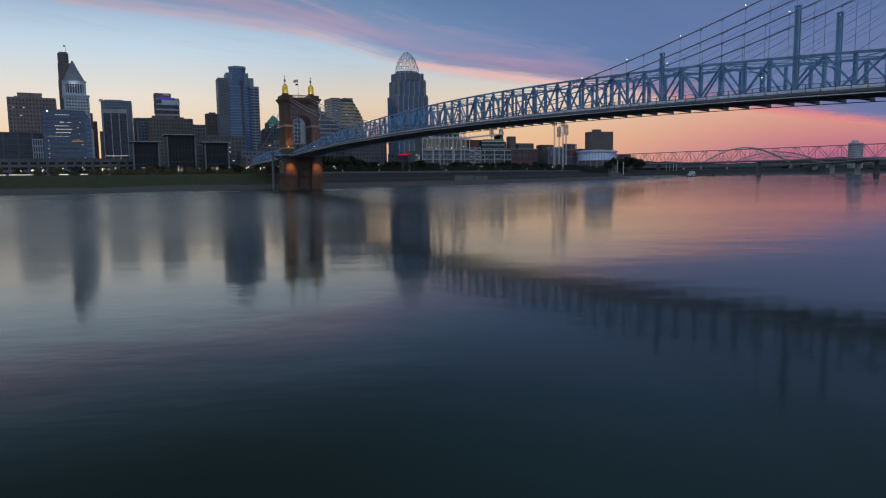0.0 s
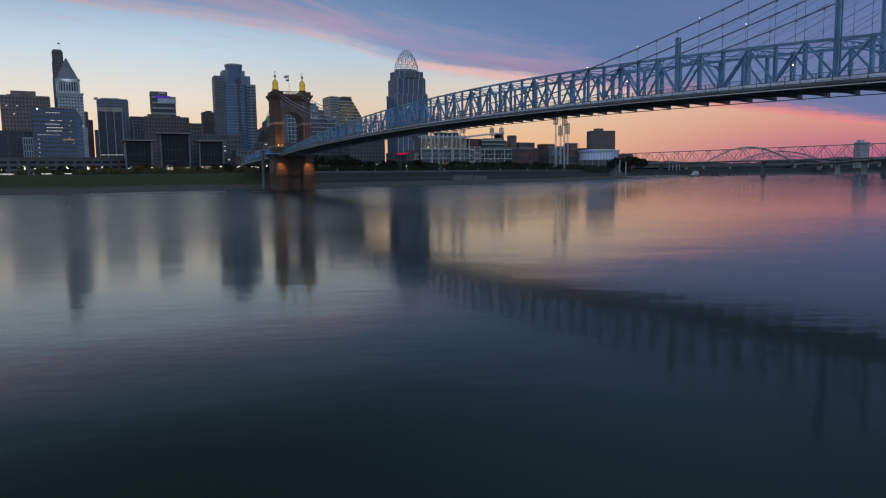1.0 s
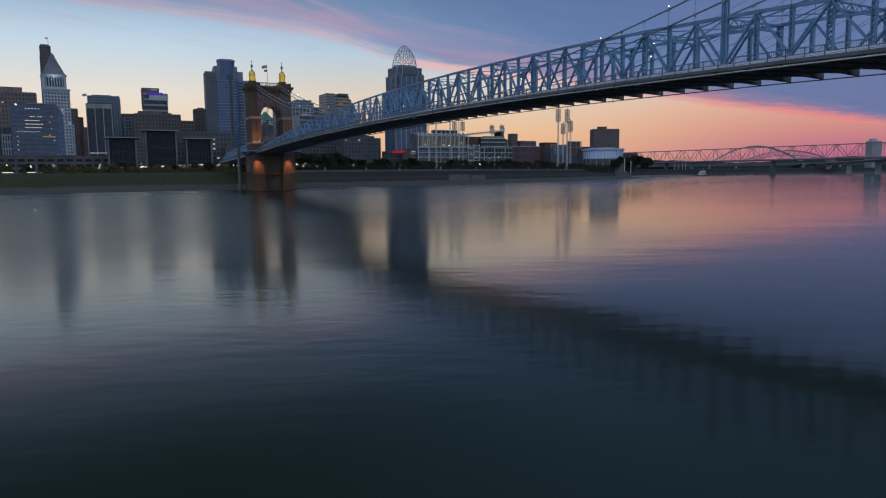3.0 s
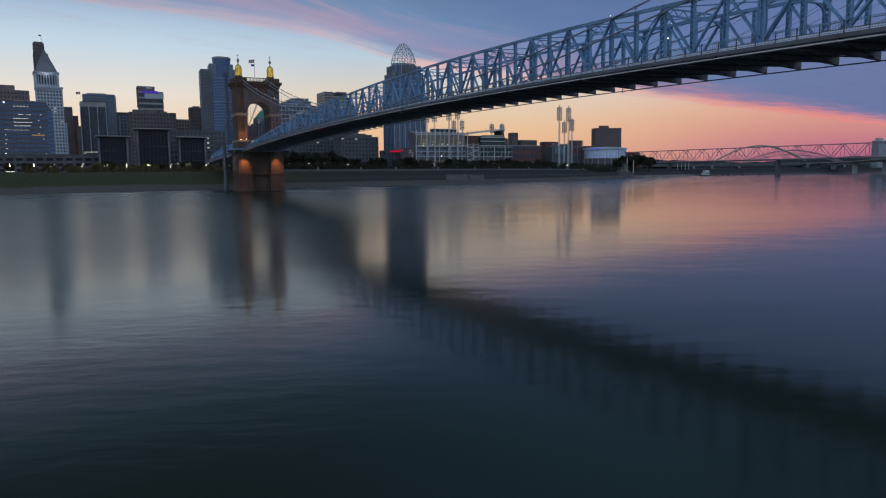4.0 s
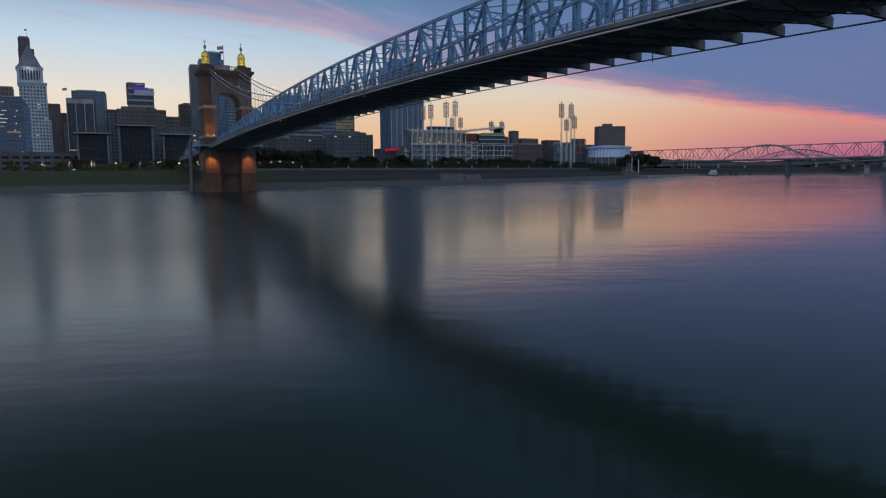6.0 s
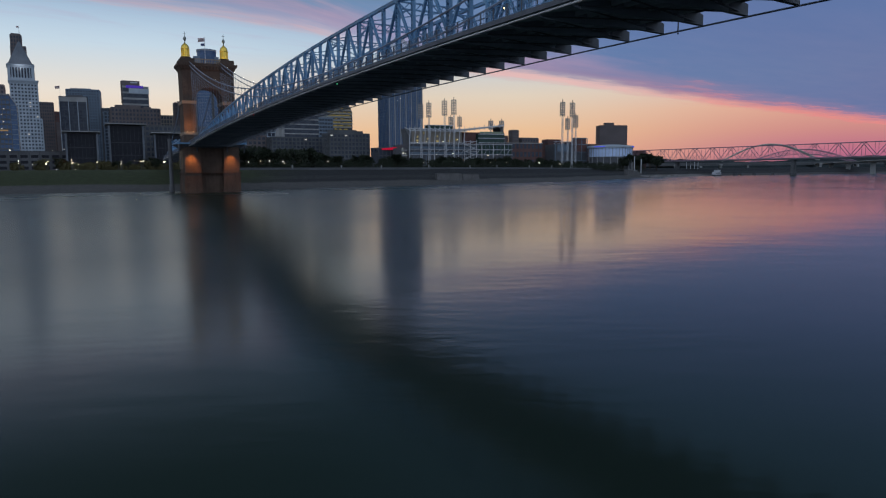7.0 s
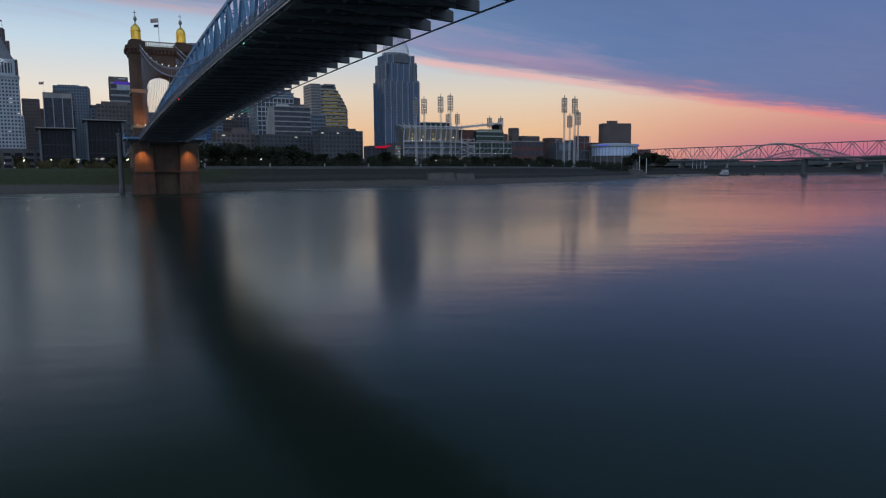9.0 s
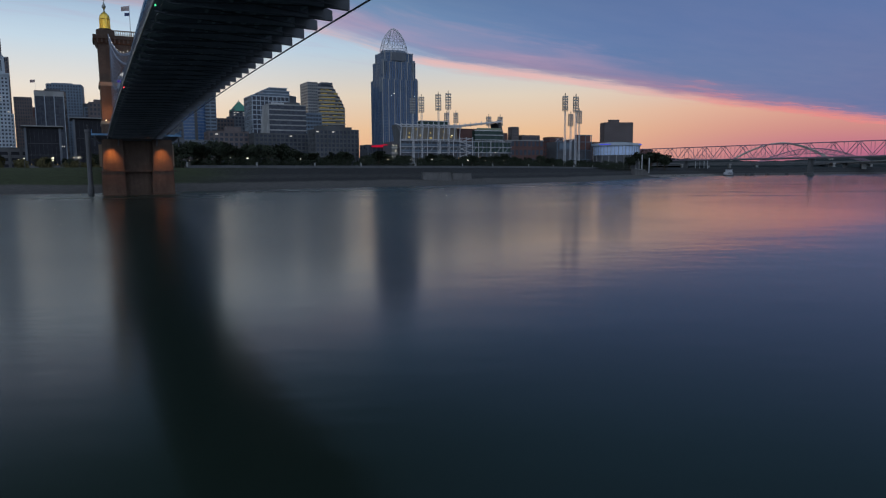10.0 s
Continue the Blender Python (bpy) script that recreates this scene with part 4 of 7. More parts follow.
def flag(name, label, foot, height, cloths, wind):
    """A pole with waving cloths; cloths: rows of length, height, top, material."""
    pole = thing(name, label, "flag", pose(*foot))
    bm = bmesh.new()
    lathe(bm, [(0.12, 0), (0.07, height), (0.16, height + 0.05), (0.05, height + 0.3)], (0, 0, 0), 6)
    part("pole", bm, WHITE_STEEL, pole)
    for length, high, top, mat in cloths:
        bm = bmesh.new()
        grid = []
        for i in range(9):
            u = length * i / 8
            wave = 0.18 * math.sin(u * 2.2) * (0.3 + i / 8)
            x, y = wind[0] * u - wind[1] * wave, wind[1] * u + wind[0] * wave
            grid.append([bm.verts.new((x, y, top - v * high - 0.12 * u)) for v in (0, 0.33, 0.66, 1)])
        for a, b in zip(grid, grid[1:]):
            for j in range(3):
                bm.faces.new((a[j], b[j], b[j + 1], a[j + 1]))
        cloth = part("cloth", bm, mat, pole)
        cloth.modifiers.new("thick", "SOLIDIFY").thickness = 0.04
        if mat is FLAG_CLOTH:
            # pale stripes stitched on the cloth, below and behind a blue corner
            for k in range(3):
                bm = bmesh.new()
                rows = []
                for i in range(9):
                    u = length * i / 8
                    wave = 0.18 * math.sin(u * 2.2) * (0.3 + i / 8)
                    x, y = wind[0] * u - wind[1] * wave, wind[1] * u + wind[0] * wave
                    rows.append([bm.verts.new((x, y, top - v * high - 0.12 * u)) for v in (0.16 + 0.28 * k, 0.30 + 0.28 * k)])
                for a, b in zip(rows, rows[1:]):
                    bm.faces.new((a[0], b[0], b[1], a[1]))
                stripe = part("stripe", bm, FLAG_PALE, cloth)
                stripe.modifiers.new("thick", "SOLIDIFY").thickness = 0.06
                stripe.modifiers["thick"].offset = 0.0
    return pole


flag("flagpole", "two weathered flags on a white pole atop the bridge tower", BRIDGE @ Vector((0, 0.6, 45.8)), 10.0,
     [(2.3, 1.3, 9.9, FLAG_CLOTH), (1.4, 0.9, 8.0, FLAG_BLUE)], (-0.9, -0.4))


# ---- the town ----
GRID_TURN = 30.0
rng = random.Random(7)


def lot(x, y, turn=GRID_TURN, z=9.0):
    return pose(x, y, z, 0, 0, turn)


def faced(bm_bands, bm_piers, w, d, z0, z1, floors, bays_w, bays_d, band, pier, proud):
    """Floor bands and piers round a block of w by d."""
    step = (z1 - z0) / floors
    if bm_bands is not None:
        for k in range(floors + 1):
            z = z0 + step * k
            span(bm_bands, (-w / 2 - proud, -d / 2 - proud, z - band / 2), (w / 2 + proud, -d / 2, z + band / 2))
            span(bm_bands, (-w / 2 - proud, -d / 2, z - band / 2), (-w / 2, d / 2, z + band / 2))
            span(bm_bands, (w / 2, -d / 2, z - band / 2), (w / 2 + proud, d / 2, z + band / 2))
    if bm_piers is not None:
        lift = proud + 0.06
        for k in range(bays_w + 1):
            x = -w / 2 + w * k / bays_w
            span(bm_piers, (x - pier / 2, -d / 2 - lift, z0), (x + pier / 2, -d / 2 + 0.02, z1))
        for k in range(bays_d + 1):
            y = -d / 2 + d * k / bays_d
            span(bm_piers, (-w / 2 - lift, y - pier / 2, z0), (-w / 2 + 0.02, y + pier / 2, z1))
            span(bm_piers, (w / 2 - 0.02, y - pier / 2, z0), (w / 2 + lift, y + pier / 2, z1))


def lit_panes(bm, w, d, z0, z1, floors, bays, chance, rows=None):
    """Lit windows on the front and one side, a little proud of the glazing."""
    step = (z1 - z0) / floors
    for f in range(floors):
        if rows is not None and f not in rows:
            continue
        for k in range(bays):
            if rng.random() < chance:
                x = -w / 2 + w * (k + 0.5) / bays
                z = z0 + step * (f + 0.5)
                span(bm, (x - w / bays * 0.28, -d / 2 - 0.05, z - step * 0.12), (x + w / bays * 0.28, -d / 2 + 0.02, z + step * 0.14))


def block(house, w, d, z0, z1, floors, bays_w, bays_d, wall, glass, band=1.2, pier=0.8, proud=0.35, lit=0.0, lit_mat=None, bands=True, piers=True, name="glazed_core", lit_rows=None):
    """A storeyed block: glazed core, floor bands, piers and a roof slab."""
    bm = bmesh.new()
    span(bm, (-w / 2, -d / 2, z0), (w / 2, d / 2, z1))
    core = part(name, bm, glass, house, "glazed storeys")
    bm_b, bm_p = (bmesh.new() if bands else None), (bmesh.new() if piers else None)
    faced(bm_b, bm_p, w, d, z0, z1 - 0.2, floors, bays_w, bays_d, band, pier, proud)
    if bands:
        part("spandrel_grid", bm_b, wall, core, kind="stuff")
    if piers:
        part("mullion_grid", bm_p, wall, core, kind="stuff")
    bm = bmesh.new()
    span(bm, (-w / 2 - proud - 0.1, -d / 2 - proud - 0.1, z1 - 0.3), (w / 2 + proud + 0.1, d / 2 + 0.1, z1 + 0.5))
    part("roof_edge", bm, wall, core)
    if lit:
        bm = bmesh.new()
        lit_panes(bm, w, d, z0, z1, floors, bays_w, lit, lit_rows)
        if len(bm.verts):
            part("window_light", bm, lit_mat or LIT_WINDOW, core, kind="stuff")
        else:
            bm.free()
    return core


def roof_plant(house, spots, z, mat):
    """Plant rooms and aerials on a roof."""
    for x, y, w, d, h in spots:
        bm = bmesh.new()
        span(bm, (x - w / 2, y - d / 2, z), (x + w / 2, y + d / 2, z + h))
        span(bm, (x - w / 2 - 0.15, y - d / 2 - 0.15, z + h), (x + w / 2 + 0.15, y + d / 2 + 0.15, z + h + 0.3))
        part("plant_room", bm, mat, house)


def office(name, label, x, y, w, d, top, floors, bays_w, bays_d, wall, glass, plant=(), turn=GRID_TURN, category="building", **more):
    house = thing(name, label, category, lot(x, y, turn))
    block(house, w, d, 0, top - 9.0, floors, bays_w, bays_d, wall, glass, **more)
    if plant:
        roof_plant(house, plant, top - 8.5, wall)
    return house


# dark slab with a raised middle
slab = office("slab_building", "dark brown brick slab building with raised centre", -551, 936, 54.5, 27.5, 116, 21, 14, 7, HAZY_BRICK, DARK_GLASS, band=2.4, pier=2.2, proud=0.3, lit=0.02)
roof_plant(slab, [(-2, 0, 28.5, 16, 6.7), (-18, 2, 5.5, 5.5, 2.7)], 107.5, HAZY_BRICK)

# glass office with lit floors and a sloped corner
glass_house = thing("glass_office", "blue glass office block with lit floors", "building", lot(-364.5, 668) @ Matrix.Diagonal((0.94, 0.94, 0.945, 1)))
block(glass_house, 38, 30, 0, 67.5, 16, 13, 10, DARK_PANEL, BLUE_GLASS, band=1.5, pier=0.6, proud=0.2)
bm = bmesh.new()
extrude(bm, [(19, 0), (24, 0), (24, 58), (19, 67)], -15, 12, "y")
part("sloped_bay", fix(bm), BLUE_GLASS, glass_house, "blue glass bay with a sloped top")
bm = bmesh.new()
for k in range(14):
    z = 4 + 4.2 * k
    span(bm, (19, -15.25, z - 0.3), (24.2, -15, z + 0.3))
    span(bm, (24, -15, z - 0.3), (24.25, 12, z + 0.3))
part("bay_spandrel", bm, SLATE_PANEL, glass_house, kind="stuff")
bm = bmesh.new()
for z, x0, x1, long, gap in ((62.4, -7, 6, 1.6, 1.0), (55.0, -7.5, 6.2, 1.7, 0.35), (51.4, -7.8, 6.0, 1.7, 0.35), (48.0, -7.2, 6.4, 1.7, 0.35), (44.8, -7.6, 5.6, 1.5, 0.45), (41.0, -15, 6, 0.7, 0.8)):
    x = x0
    while x < x1:
        if rng.random() < 0.88:
            span(bm, (x, -15.32, z), (x + long, -15.05, z + rng.uniform(0.5, 0.8)))
        x += long + gap
for x, z in ((-14.8, 24), (-15.2, 28.5), (-14.6, 32), (-15, 36.5), (12, 50), (13, 44), (14, 55), (11.5, 38), (15, 33)):
    span(bm, (x, -15.32, z), (x + 0.9, -15.05, z + 0.8))
part("window_light", bm, LIT_WINDOW, glass_house, "lit office windows", kind="stuff")
bm = bmesh.new()
span(bm, (6, -15.4, 36.2), (16.5, -15.1, 37.4))
part("amber_floor", bm, LIT_AMBER, glass_house, "amber-lit floor")
bm = bmesh.new()
span(bm, (-60, -21, 0), (78, -15.6, 18.5))
podium = part("podium", bm, PODIUM, glass_house, "low podium with a pale coping")
for k in range(17):
    x = -57 + 8.0 * k
    bm = bmesh.new()
    span(bm, (x - 0.5, -21.7, 0), (x + 0.5, -20.9, 18.4))
    part("pilaster", bm, DARK_CONCRETE, podium)
    # openings are dark panels on the wall, their inner shade put into the colour
    for z in (3.2, 8.2, 13.2):
        bm = bmesh.new()
        span(bm, (x + 1.2, -21.12, z), (x + 6.8, -20.95, z + 2.5))
        part("opening", bm, BLACK_GLASS, podium)
    if k % 2:
        bm = bmesh.new()
        ball(bm, (x + 2, -22.0, 19.6 if k % 4 == 1 else 7.4), 0.14)
        part("wall_lamp", bm, LAMP_WHITE, podium)
bm = bmesh.new()
span(bm, (-60.4, -21.6, 18.5), (78.4, -15.6, 19.2))
part("coping", bm, DARK_CONCRETE, glass_house)
bm = bmesh.new()
bar(bm, (-6, -15.4, 67.6), (19, -15.4, 67.6), 0.5, 0.7)
bar(bm, (19, -15.4, 67.4), (24.2, -15.4, 58.2), 0.4, 0.6)
bar(bm, (24.2, -15.4, 58.2), (24.2, -15.4, 0), 0.35, 0.35)
part("roof_line", bm, CONCRETE, glass_house, "pale roof edge")
bm = bmesh.new()
ball(bm, (-14, -16, 66), 0.8)
part("roof_lamp", bm, glow("roof_flood", (0.9, 0.95, 1.0), 1.6), glass_house, "white roof light")

# low glass block with pale columns
office("low_office", "low dark glass block with pale concrete columns", -430, 690, 62, 27, 54, 8, 5, 4, DARK_CONCRETE, DARK_GLASS, band=0.6, pier=1.6, proud=0.5)
office("low_office", "small white gridded building by the road", -398, 682, 10, 8, 47, 6, 5, 4, WHITE_STONE, DARK_GLASS, band=1.4, pier=0.9, proud=0.3)
office("low_office", "thin pale building far up the street", -706, 1400, 12, 9, 95, 16, 3, 3, WHITE_STONE, DARK_GLASS, band=1.6, pier=1.0)
office("brick_block", "dark brick block beside the white tower", -560.5, 1090, 20, 16, 110.5, 22, 7, 5, BROWN_BRICK, DARK_GLASS, band=2.0, pier=1.6)
office("brick_block", "narrow red-brown block in the street", -571, 1135, 10.5, 8.6, 101.5, 20, 4, 3, RED_BRICK, DARK_GLASS, band=2.0, pier=1.6)


def white_tower():
    """A tall terracotta tower: shaft, cornice, colonnade and a steep stepped roof."""
    house = thing("white_skyscraper", "white terracotta tower with colonnade and steep lit roof", "skyscraper", lot(-468, 888, 32) @ Matrix.Diagonal((0.84, 0.84, 0.94, 1)))
    block(house, 31, 28, 0, 108, 26, 8, 7, WHITE_STONE, DARK_GLASS, band=2.0, pier=1.7, proud=0.4, lit=0.02).location = (2.2, 0, 0)
    block(house, 34, 26, 0, 66, 16, 10, 7, WHITE_STONE, DARK_GLASS, band=2.0, pier=1.7, proud=0.4, lit=0.03, name="lower_core").location = (3.6, 1, 0)
    bm = bmesh.new()
    taper(bm, ring_outline(16.2, 14.4, 1), 107.5, ring_outline(17.6, 15.8, 1), 110.5)
    span(bm, (-17.6, -15.8, 110.5), (17.6, 15.8, 111.6))
    bmesh.ops.translate(bm, verts=bm.verts, vec=(2.0, 0, 0))
    part("cornice", bm, WHITE_STONE, house)
    bm = bmesh.new()
    span(bm, (-11.6, -11.6, 111.6), (11.6, 11.6, 128))
    part("upper_core", bm, DARK_GLASS, house)
    bm = bmesh.new()
    span(bm, (-13.0, -13.0, 111.6), (13.0, 13.0, 114.0))
    span(bm, (-13.0, -13.0, 126.0), (13.0, 13.0, 128.4))
    span(bm, (-13.9, -13.9, 128.4), (13.9, 13.9, 129.6))
    for x in (-11.6, 11.6):
        for y in (-11.6, 11.6):
            span(bm, (x - 1.4, y - 1.4, 114.0), (x + 1.4, y + 1.4, 126.0))
    part("upper_frame", bm, WHITE_STONE, house)
    for k in range(7):
        u = -8.7 + 2.9 * k
        for x, y in ((u, -12.2), (-12.2, u), (12.2, u)):
            bm = bmesh.new()
            lathe(bm, [(0.8, 114), (0.68, 114.8), (0.62, 125.2), (0.8, 126)], (x, y, 0), 8)
            part("column", bm, WHITE_STONE, house)
    bm = bmesh.new()
    taper(bm, ring_outline(13.0, 13.0, 1.5), 129.6, ring_outline(12.0, 12.0, 1.5), 131.4)
    taper(bm, ring_outline(11.6, 11.6, 1.5), 131.4, ring_outline(7.0, 7.0, 1.5), 143)
    taper(bm, ring_outline(6.8, 6.8, 1.4), 143, ring_outline(3.6, 3.6, 0.9), 151)
    taper(bm, ring_outline(3.4, 3.4, 0.8), 151, ring_outline(2.6, 2.6, 0.6), 154)
    taper(bm, ring_outline(2.4, 2.4, 0.6), 154, ring_outline(0.6, 0.6, 0.2), 158)
    part("roof", bm, GREY_STONE, house, "steep stepped stone roof")
    for piece in house.children:
        if piece.name.split(".")[0] in ("upper_core", "upper_frame", "column", "roof"):
            piece.scale = (1.17, 1.17, 1.0)
    flood = bpy.data.lights.new("roof_flood", "SPOT")
    flood.energy, flood.color, flood.spot_size, flood.spot_blend = 3800, (0.95, 0.95, 1.0), radians(95), 1.0
    new("roof_flood", flood).matrix_world = lot(-468, 888, 32) @ Matrix.Diagonal((0.84, 0.84, 0.94, 1)) @ look((-2, -27, 124), (0, -8, 136))


white_tower()


def stepped_tower():
    house = thing("stepped_skyscraper", "dark brick skyscraper with set-backs and a roof mast", "skyscraper", lot(-534, 1000, 32) @ Matrix.Diagonal((0.92, 0.92, 0.968, 1)))
    block(house, 26, 22, 0, 145, 30, 8, 6, BROWN_BRICK, DARK_GLASS, band=1.6, pier=1.7, name="lower_core")
    block(house, 18, 18, 145, 168, 5, 6, 5, BROWN_BRICK, DARK_GLASS, band=1.6, pier=1.5, name="middle_core").location = (-3.5, 0, 0)
    block(house, 13, 14, 168, 182.5, 3, 4, 4, BROWN_BRICK, DARK_GLASS, band=1.6, pier=1.5, name="upper_core").location = (-5.5, 0, 0)
    bm = bmesh.new()
    taper(bm, ring_outline(6.4, 6.9, 0.6), 182.5, ring_outline(5.5, 5.8, 0.6), 185.0)
    bmesh.ops.translate(bm, verts=bm.verts, vec=(-5.5, 0, 0))
    part("crown", bm, BROWN_BRICK, house)
    bm = bmesh.new()
    lathe(bm, [(0.25, 186), (0.1, 196)], (-1, 0, 0), 6)
    part("mast", bm, IRON, house)
    bm = bmesh.new()
    span(bm, (-4.2, -0.05, 193.5), (-1.2, 0.05, 195.6))
    part("cloth", bm, FLAG_CLOTH, house)


stepped_tower()


def ribbed_bank():
    """Dark glass tower with pale vertical ribs on the front and a pale cap."""
    m = lot(-468, 996, 22) @ Matrix.Diagonal((1.14, 1.14, 1.055, 1))
    house = thing("ribbed_tower", "dark glass tower with pale vertical ribs", "skyscraper", m)
    block(house, 27, 19, 0, 93, 24, 6, 5, DARK_PANEL, DARK_GLASS, band=0.3, pier=0.3, proud=0.15)
    for x in (-13.6, -4.5, 4.5, 13.6):
        bm = bmesh.new()
        span(bm, (x - 0.36, -10.4, 3), (x + 0.36, -9.7, 88))
        part("rib", bm, WHITE_STONE, house)
    bm = bmesh.new()
    span(bm, (-14, -10.2, 87), (14, -9.4, 92.6))
    part("cap_band", bm, CONCRETE, house)
    bm = bmesh.new()
    for k in range(12):
        span(bm, (-12.4 + 2.1 * k, -10.0, 29.4), (-11.3 + 2.1 * k, -9.75, 30.6))
    part("window_light", bm, LIT_WINDOW, house, kind="stuff")
    bm = bmesh.new()
    for k in range(22):
        for y in (-6, -2.5, 1, 4.5):
            span(bm, (-13.62, y - 0.9, 4 + 3.7 * k), (-13.48, y + 0.9, 5.6 + 3.7 * k))
    part("flank_windows", bm, BLUE_GLASS, house, "bluish flank windows", kind="stuff")
    bm = bmesh.new()
    span(bm, (-18.5, -7, 0), (-14.3, 7, 63))
    part("side_wing", bm, BROWN_BRICK, house)
    roof_plant(house, [(2, 0, 14, 10, 2.0)], 93.5, DARK_PANEL)
    flag("flagpole", "small flag on a rooftop pole", m @ Vector((-12.5, -8, 93.5)), 13, [(5.5, 3.3, 12.8, FLAG_CLOTH)], (-0.8, -0.5))


ribbed_bank()
office("grey_tower", "grey slab tower behind the ribbed tower", -551, 1180, 45, 33, 138, 30, 12, 8, SLATE_PANEL, DARK_GLASS, band=1.9, pier=1.7, turn=22, plant=[(-4, 2, 28, 14, 2.4)])
office("stepped_block", "grey stepped block between the towers", -497, 1150, 24, 19, 107, 20, 6, 5, DARK_PANEL, DARK_GLASS, band=1.4, pier=1.2)
office("stepped_block", "grey lower block between the towers", -478, 1120, 26, 19, 99, 18, 6, 5, SLATE_PANEL, DARK_GLASS, band=1.4, pier=1.2)

# striped tower with a violet roof light
striped = office("striped_tower", "dark striped tower with a violet roof light", -430.5, 1090, 33, 23, 130.5, 15, 8, 6, CONCRETE, DARK_GLASS, band=2.6, pier=0.5, piers=False)
bm = bmesh.new()
span(bm, (-9, -12.3, 112.5), (17.2, -11.6, 119.5))
part("head_band", bm, WHITE_STONE, striped, "pale head band")
bm = bmesh.new()
span(bm, (-17.5, -6, 100), (6, 11, 130.5))
part("dark_core", bm, BROWN_BRICK, striped)
bm = bmesh.new()
span(bm, (-12.6, -12.2, 119.8), (10, -11.6, 123.4))
part("violet_panel", bm, PURPLE_LIGHT, striped, "violet light panel")
bm = bmesh.new()
span(bm, (-6, -6.4, 127.2), (3, -6.05, 129))
part("sign_bar", bm, WHITE_STEEL, striped)
office("wide_block", "wide dark block with flat roof", -396, 1009, 58, 32, 92.5, 16, 14, 8, BROWN_BRICK, DARK_GLASS, band=2.2, pier=1.8, lit=0.01, plant=[(-8, 0, 30, 14, 4.0), (16, 2, 8, 8, 3)])
office("far_block", "pale block far behind", -368, 1050, 22, 14, 87, 15, 6, 4, TAN_PANEL, DARK_GLASS, band=1.6, pier=1.2)
office("far_block", "grey block far behind", -352, 1080, 18, 14, 93, 15, 6, 4, GREY_STONE, DARK_GLASS, band=1.6, pier=1.2)
office("brick_block", "dark brown brick block beside the rounded tower", -326, 987, 17, 13, 97, 18, 5, 4, BROWN_BRICK, DARK_GLASS, band=2.2, pier=1.9, plant=[(0, 0, 8, 6, 2)])


def framed_hall(label, x, y, w, d, top):
    """A dark glass hall under an overhanging pale roof slab on two end columns, with terraces in front."""
    house = thing("framed_hall", label, "building", lot(x, y))
    h = top - 9.0
    bm = bmesh.new()
    span(bm, (-w / 2 + 1.2, -d / 2 + 1, 0), (w / 2 - 1.2, d / 2 - 1, h - 1.2))
    core = part("glazed_core", bm, BLACK_GLASS, house, "black glazing")
    bm = bmesh.new()
    for k in range(1, 8):
        u = -w / 2 + 1.2 + (w - 2.4) * k / 8
        span(bm, (u - 0.06, -d / 2 + 0.9, 4.2), (u + 0.06, -d / 2 + 1.0, h - 1.2))
    for z in (h * 0.36, h * 0.62):
        span(bm, (-w / 2 + 1.2, -d / 2 + 0.85, z - 0.15), (w / 2 - 1.2, -d / 2 + 1.0, z + 0.15))
    part("mullion_grid", bm, IRON, core, kind="stuff")
    bm = bmesh.new()
    extrude(bm, [(-d / 2 - 3.0, h - 0.2), (d / 2, h - 1.3), (d / 2, h - 0.3), (-d / 2 - 3.0, h + 0.5)], -w / 2 - 1.8, w / 2 + 1.8, "x")
    part("roof_slab", fix(bm), CONCRETE, house, "pale overhanging roof slab")
    for s in (-1, 1):
        bm = bmesh.new()
        x0 = s * (w / 2 - 0.9)
        span(bm, (x0 - 0.75, -d / 2 - 0.9, 0), (x0 + 0.75, -d / 2 + 1.0, h - 0.9))
        part("end_column", bm, GREY_STONE, house)
    for depth, rise in ((3.0, 4.2), (4.6, 2.8), (6.2, 1.4)):
        bm = bmesh.new()
        span(bm, (-w / 2 - 1.5, -d / 2 - depth, 0), (w / 2 + 1.5, -d / 2 - depth + 1.6, rise))
        part("terrace_wall", bm, DARK_CONCRETE, house)
    bm = bmesh.new()
    for k in range(5):
        u = -w * 0.36 + w * 0.18 * k + rng.uniform(-1, 1)
        if rng.random() < 0.7:
            span(bm, (u, -d / 2 + 0.8, 4.6), (u + 0.5, -d / 2 + 0.98, 5.4))
    if len(bm.verts):
        part("window_light", bm, LIT_PATCH, core, kind="stuff")
    else:
        bm.free()


framed_hall("black glass hall in a pale concrete frame", -289, 672, 24.5, 14, 42.4)
framed_hall("taller black glass hall in a pale concrete frame", -266, 702, 28.5, 16, 50.4)
framed_hall("black glass hall in a pale frame near the bridge", -235, 716, 25, 14, 43.2)
office("podium_block", "grey podium block behind the halls", -250, 760, 62, 22, 52, 9, 16, 6, DARK_CONCRETE, DARK_GLASS, band=1.8, pier=1.2, lit=0.02)
office("podium_block", "grey street block near the approach", -200, 740, 34, 20, 34, 6, 9, 5, GREY_STONE, DARK_GLASS, band=1.6, pier=1.2, lit=0.02)


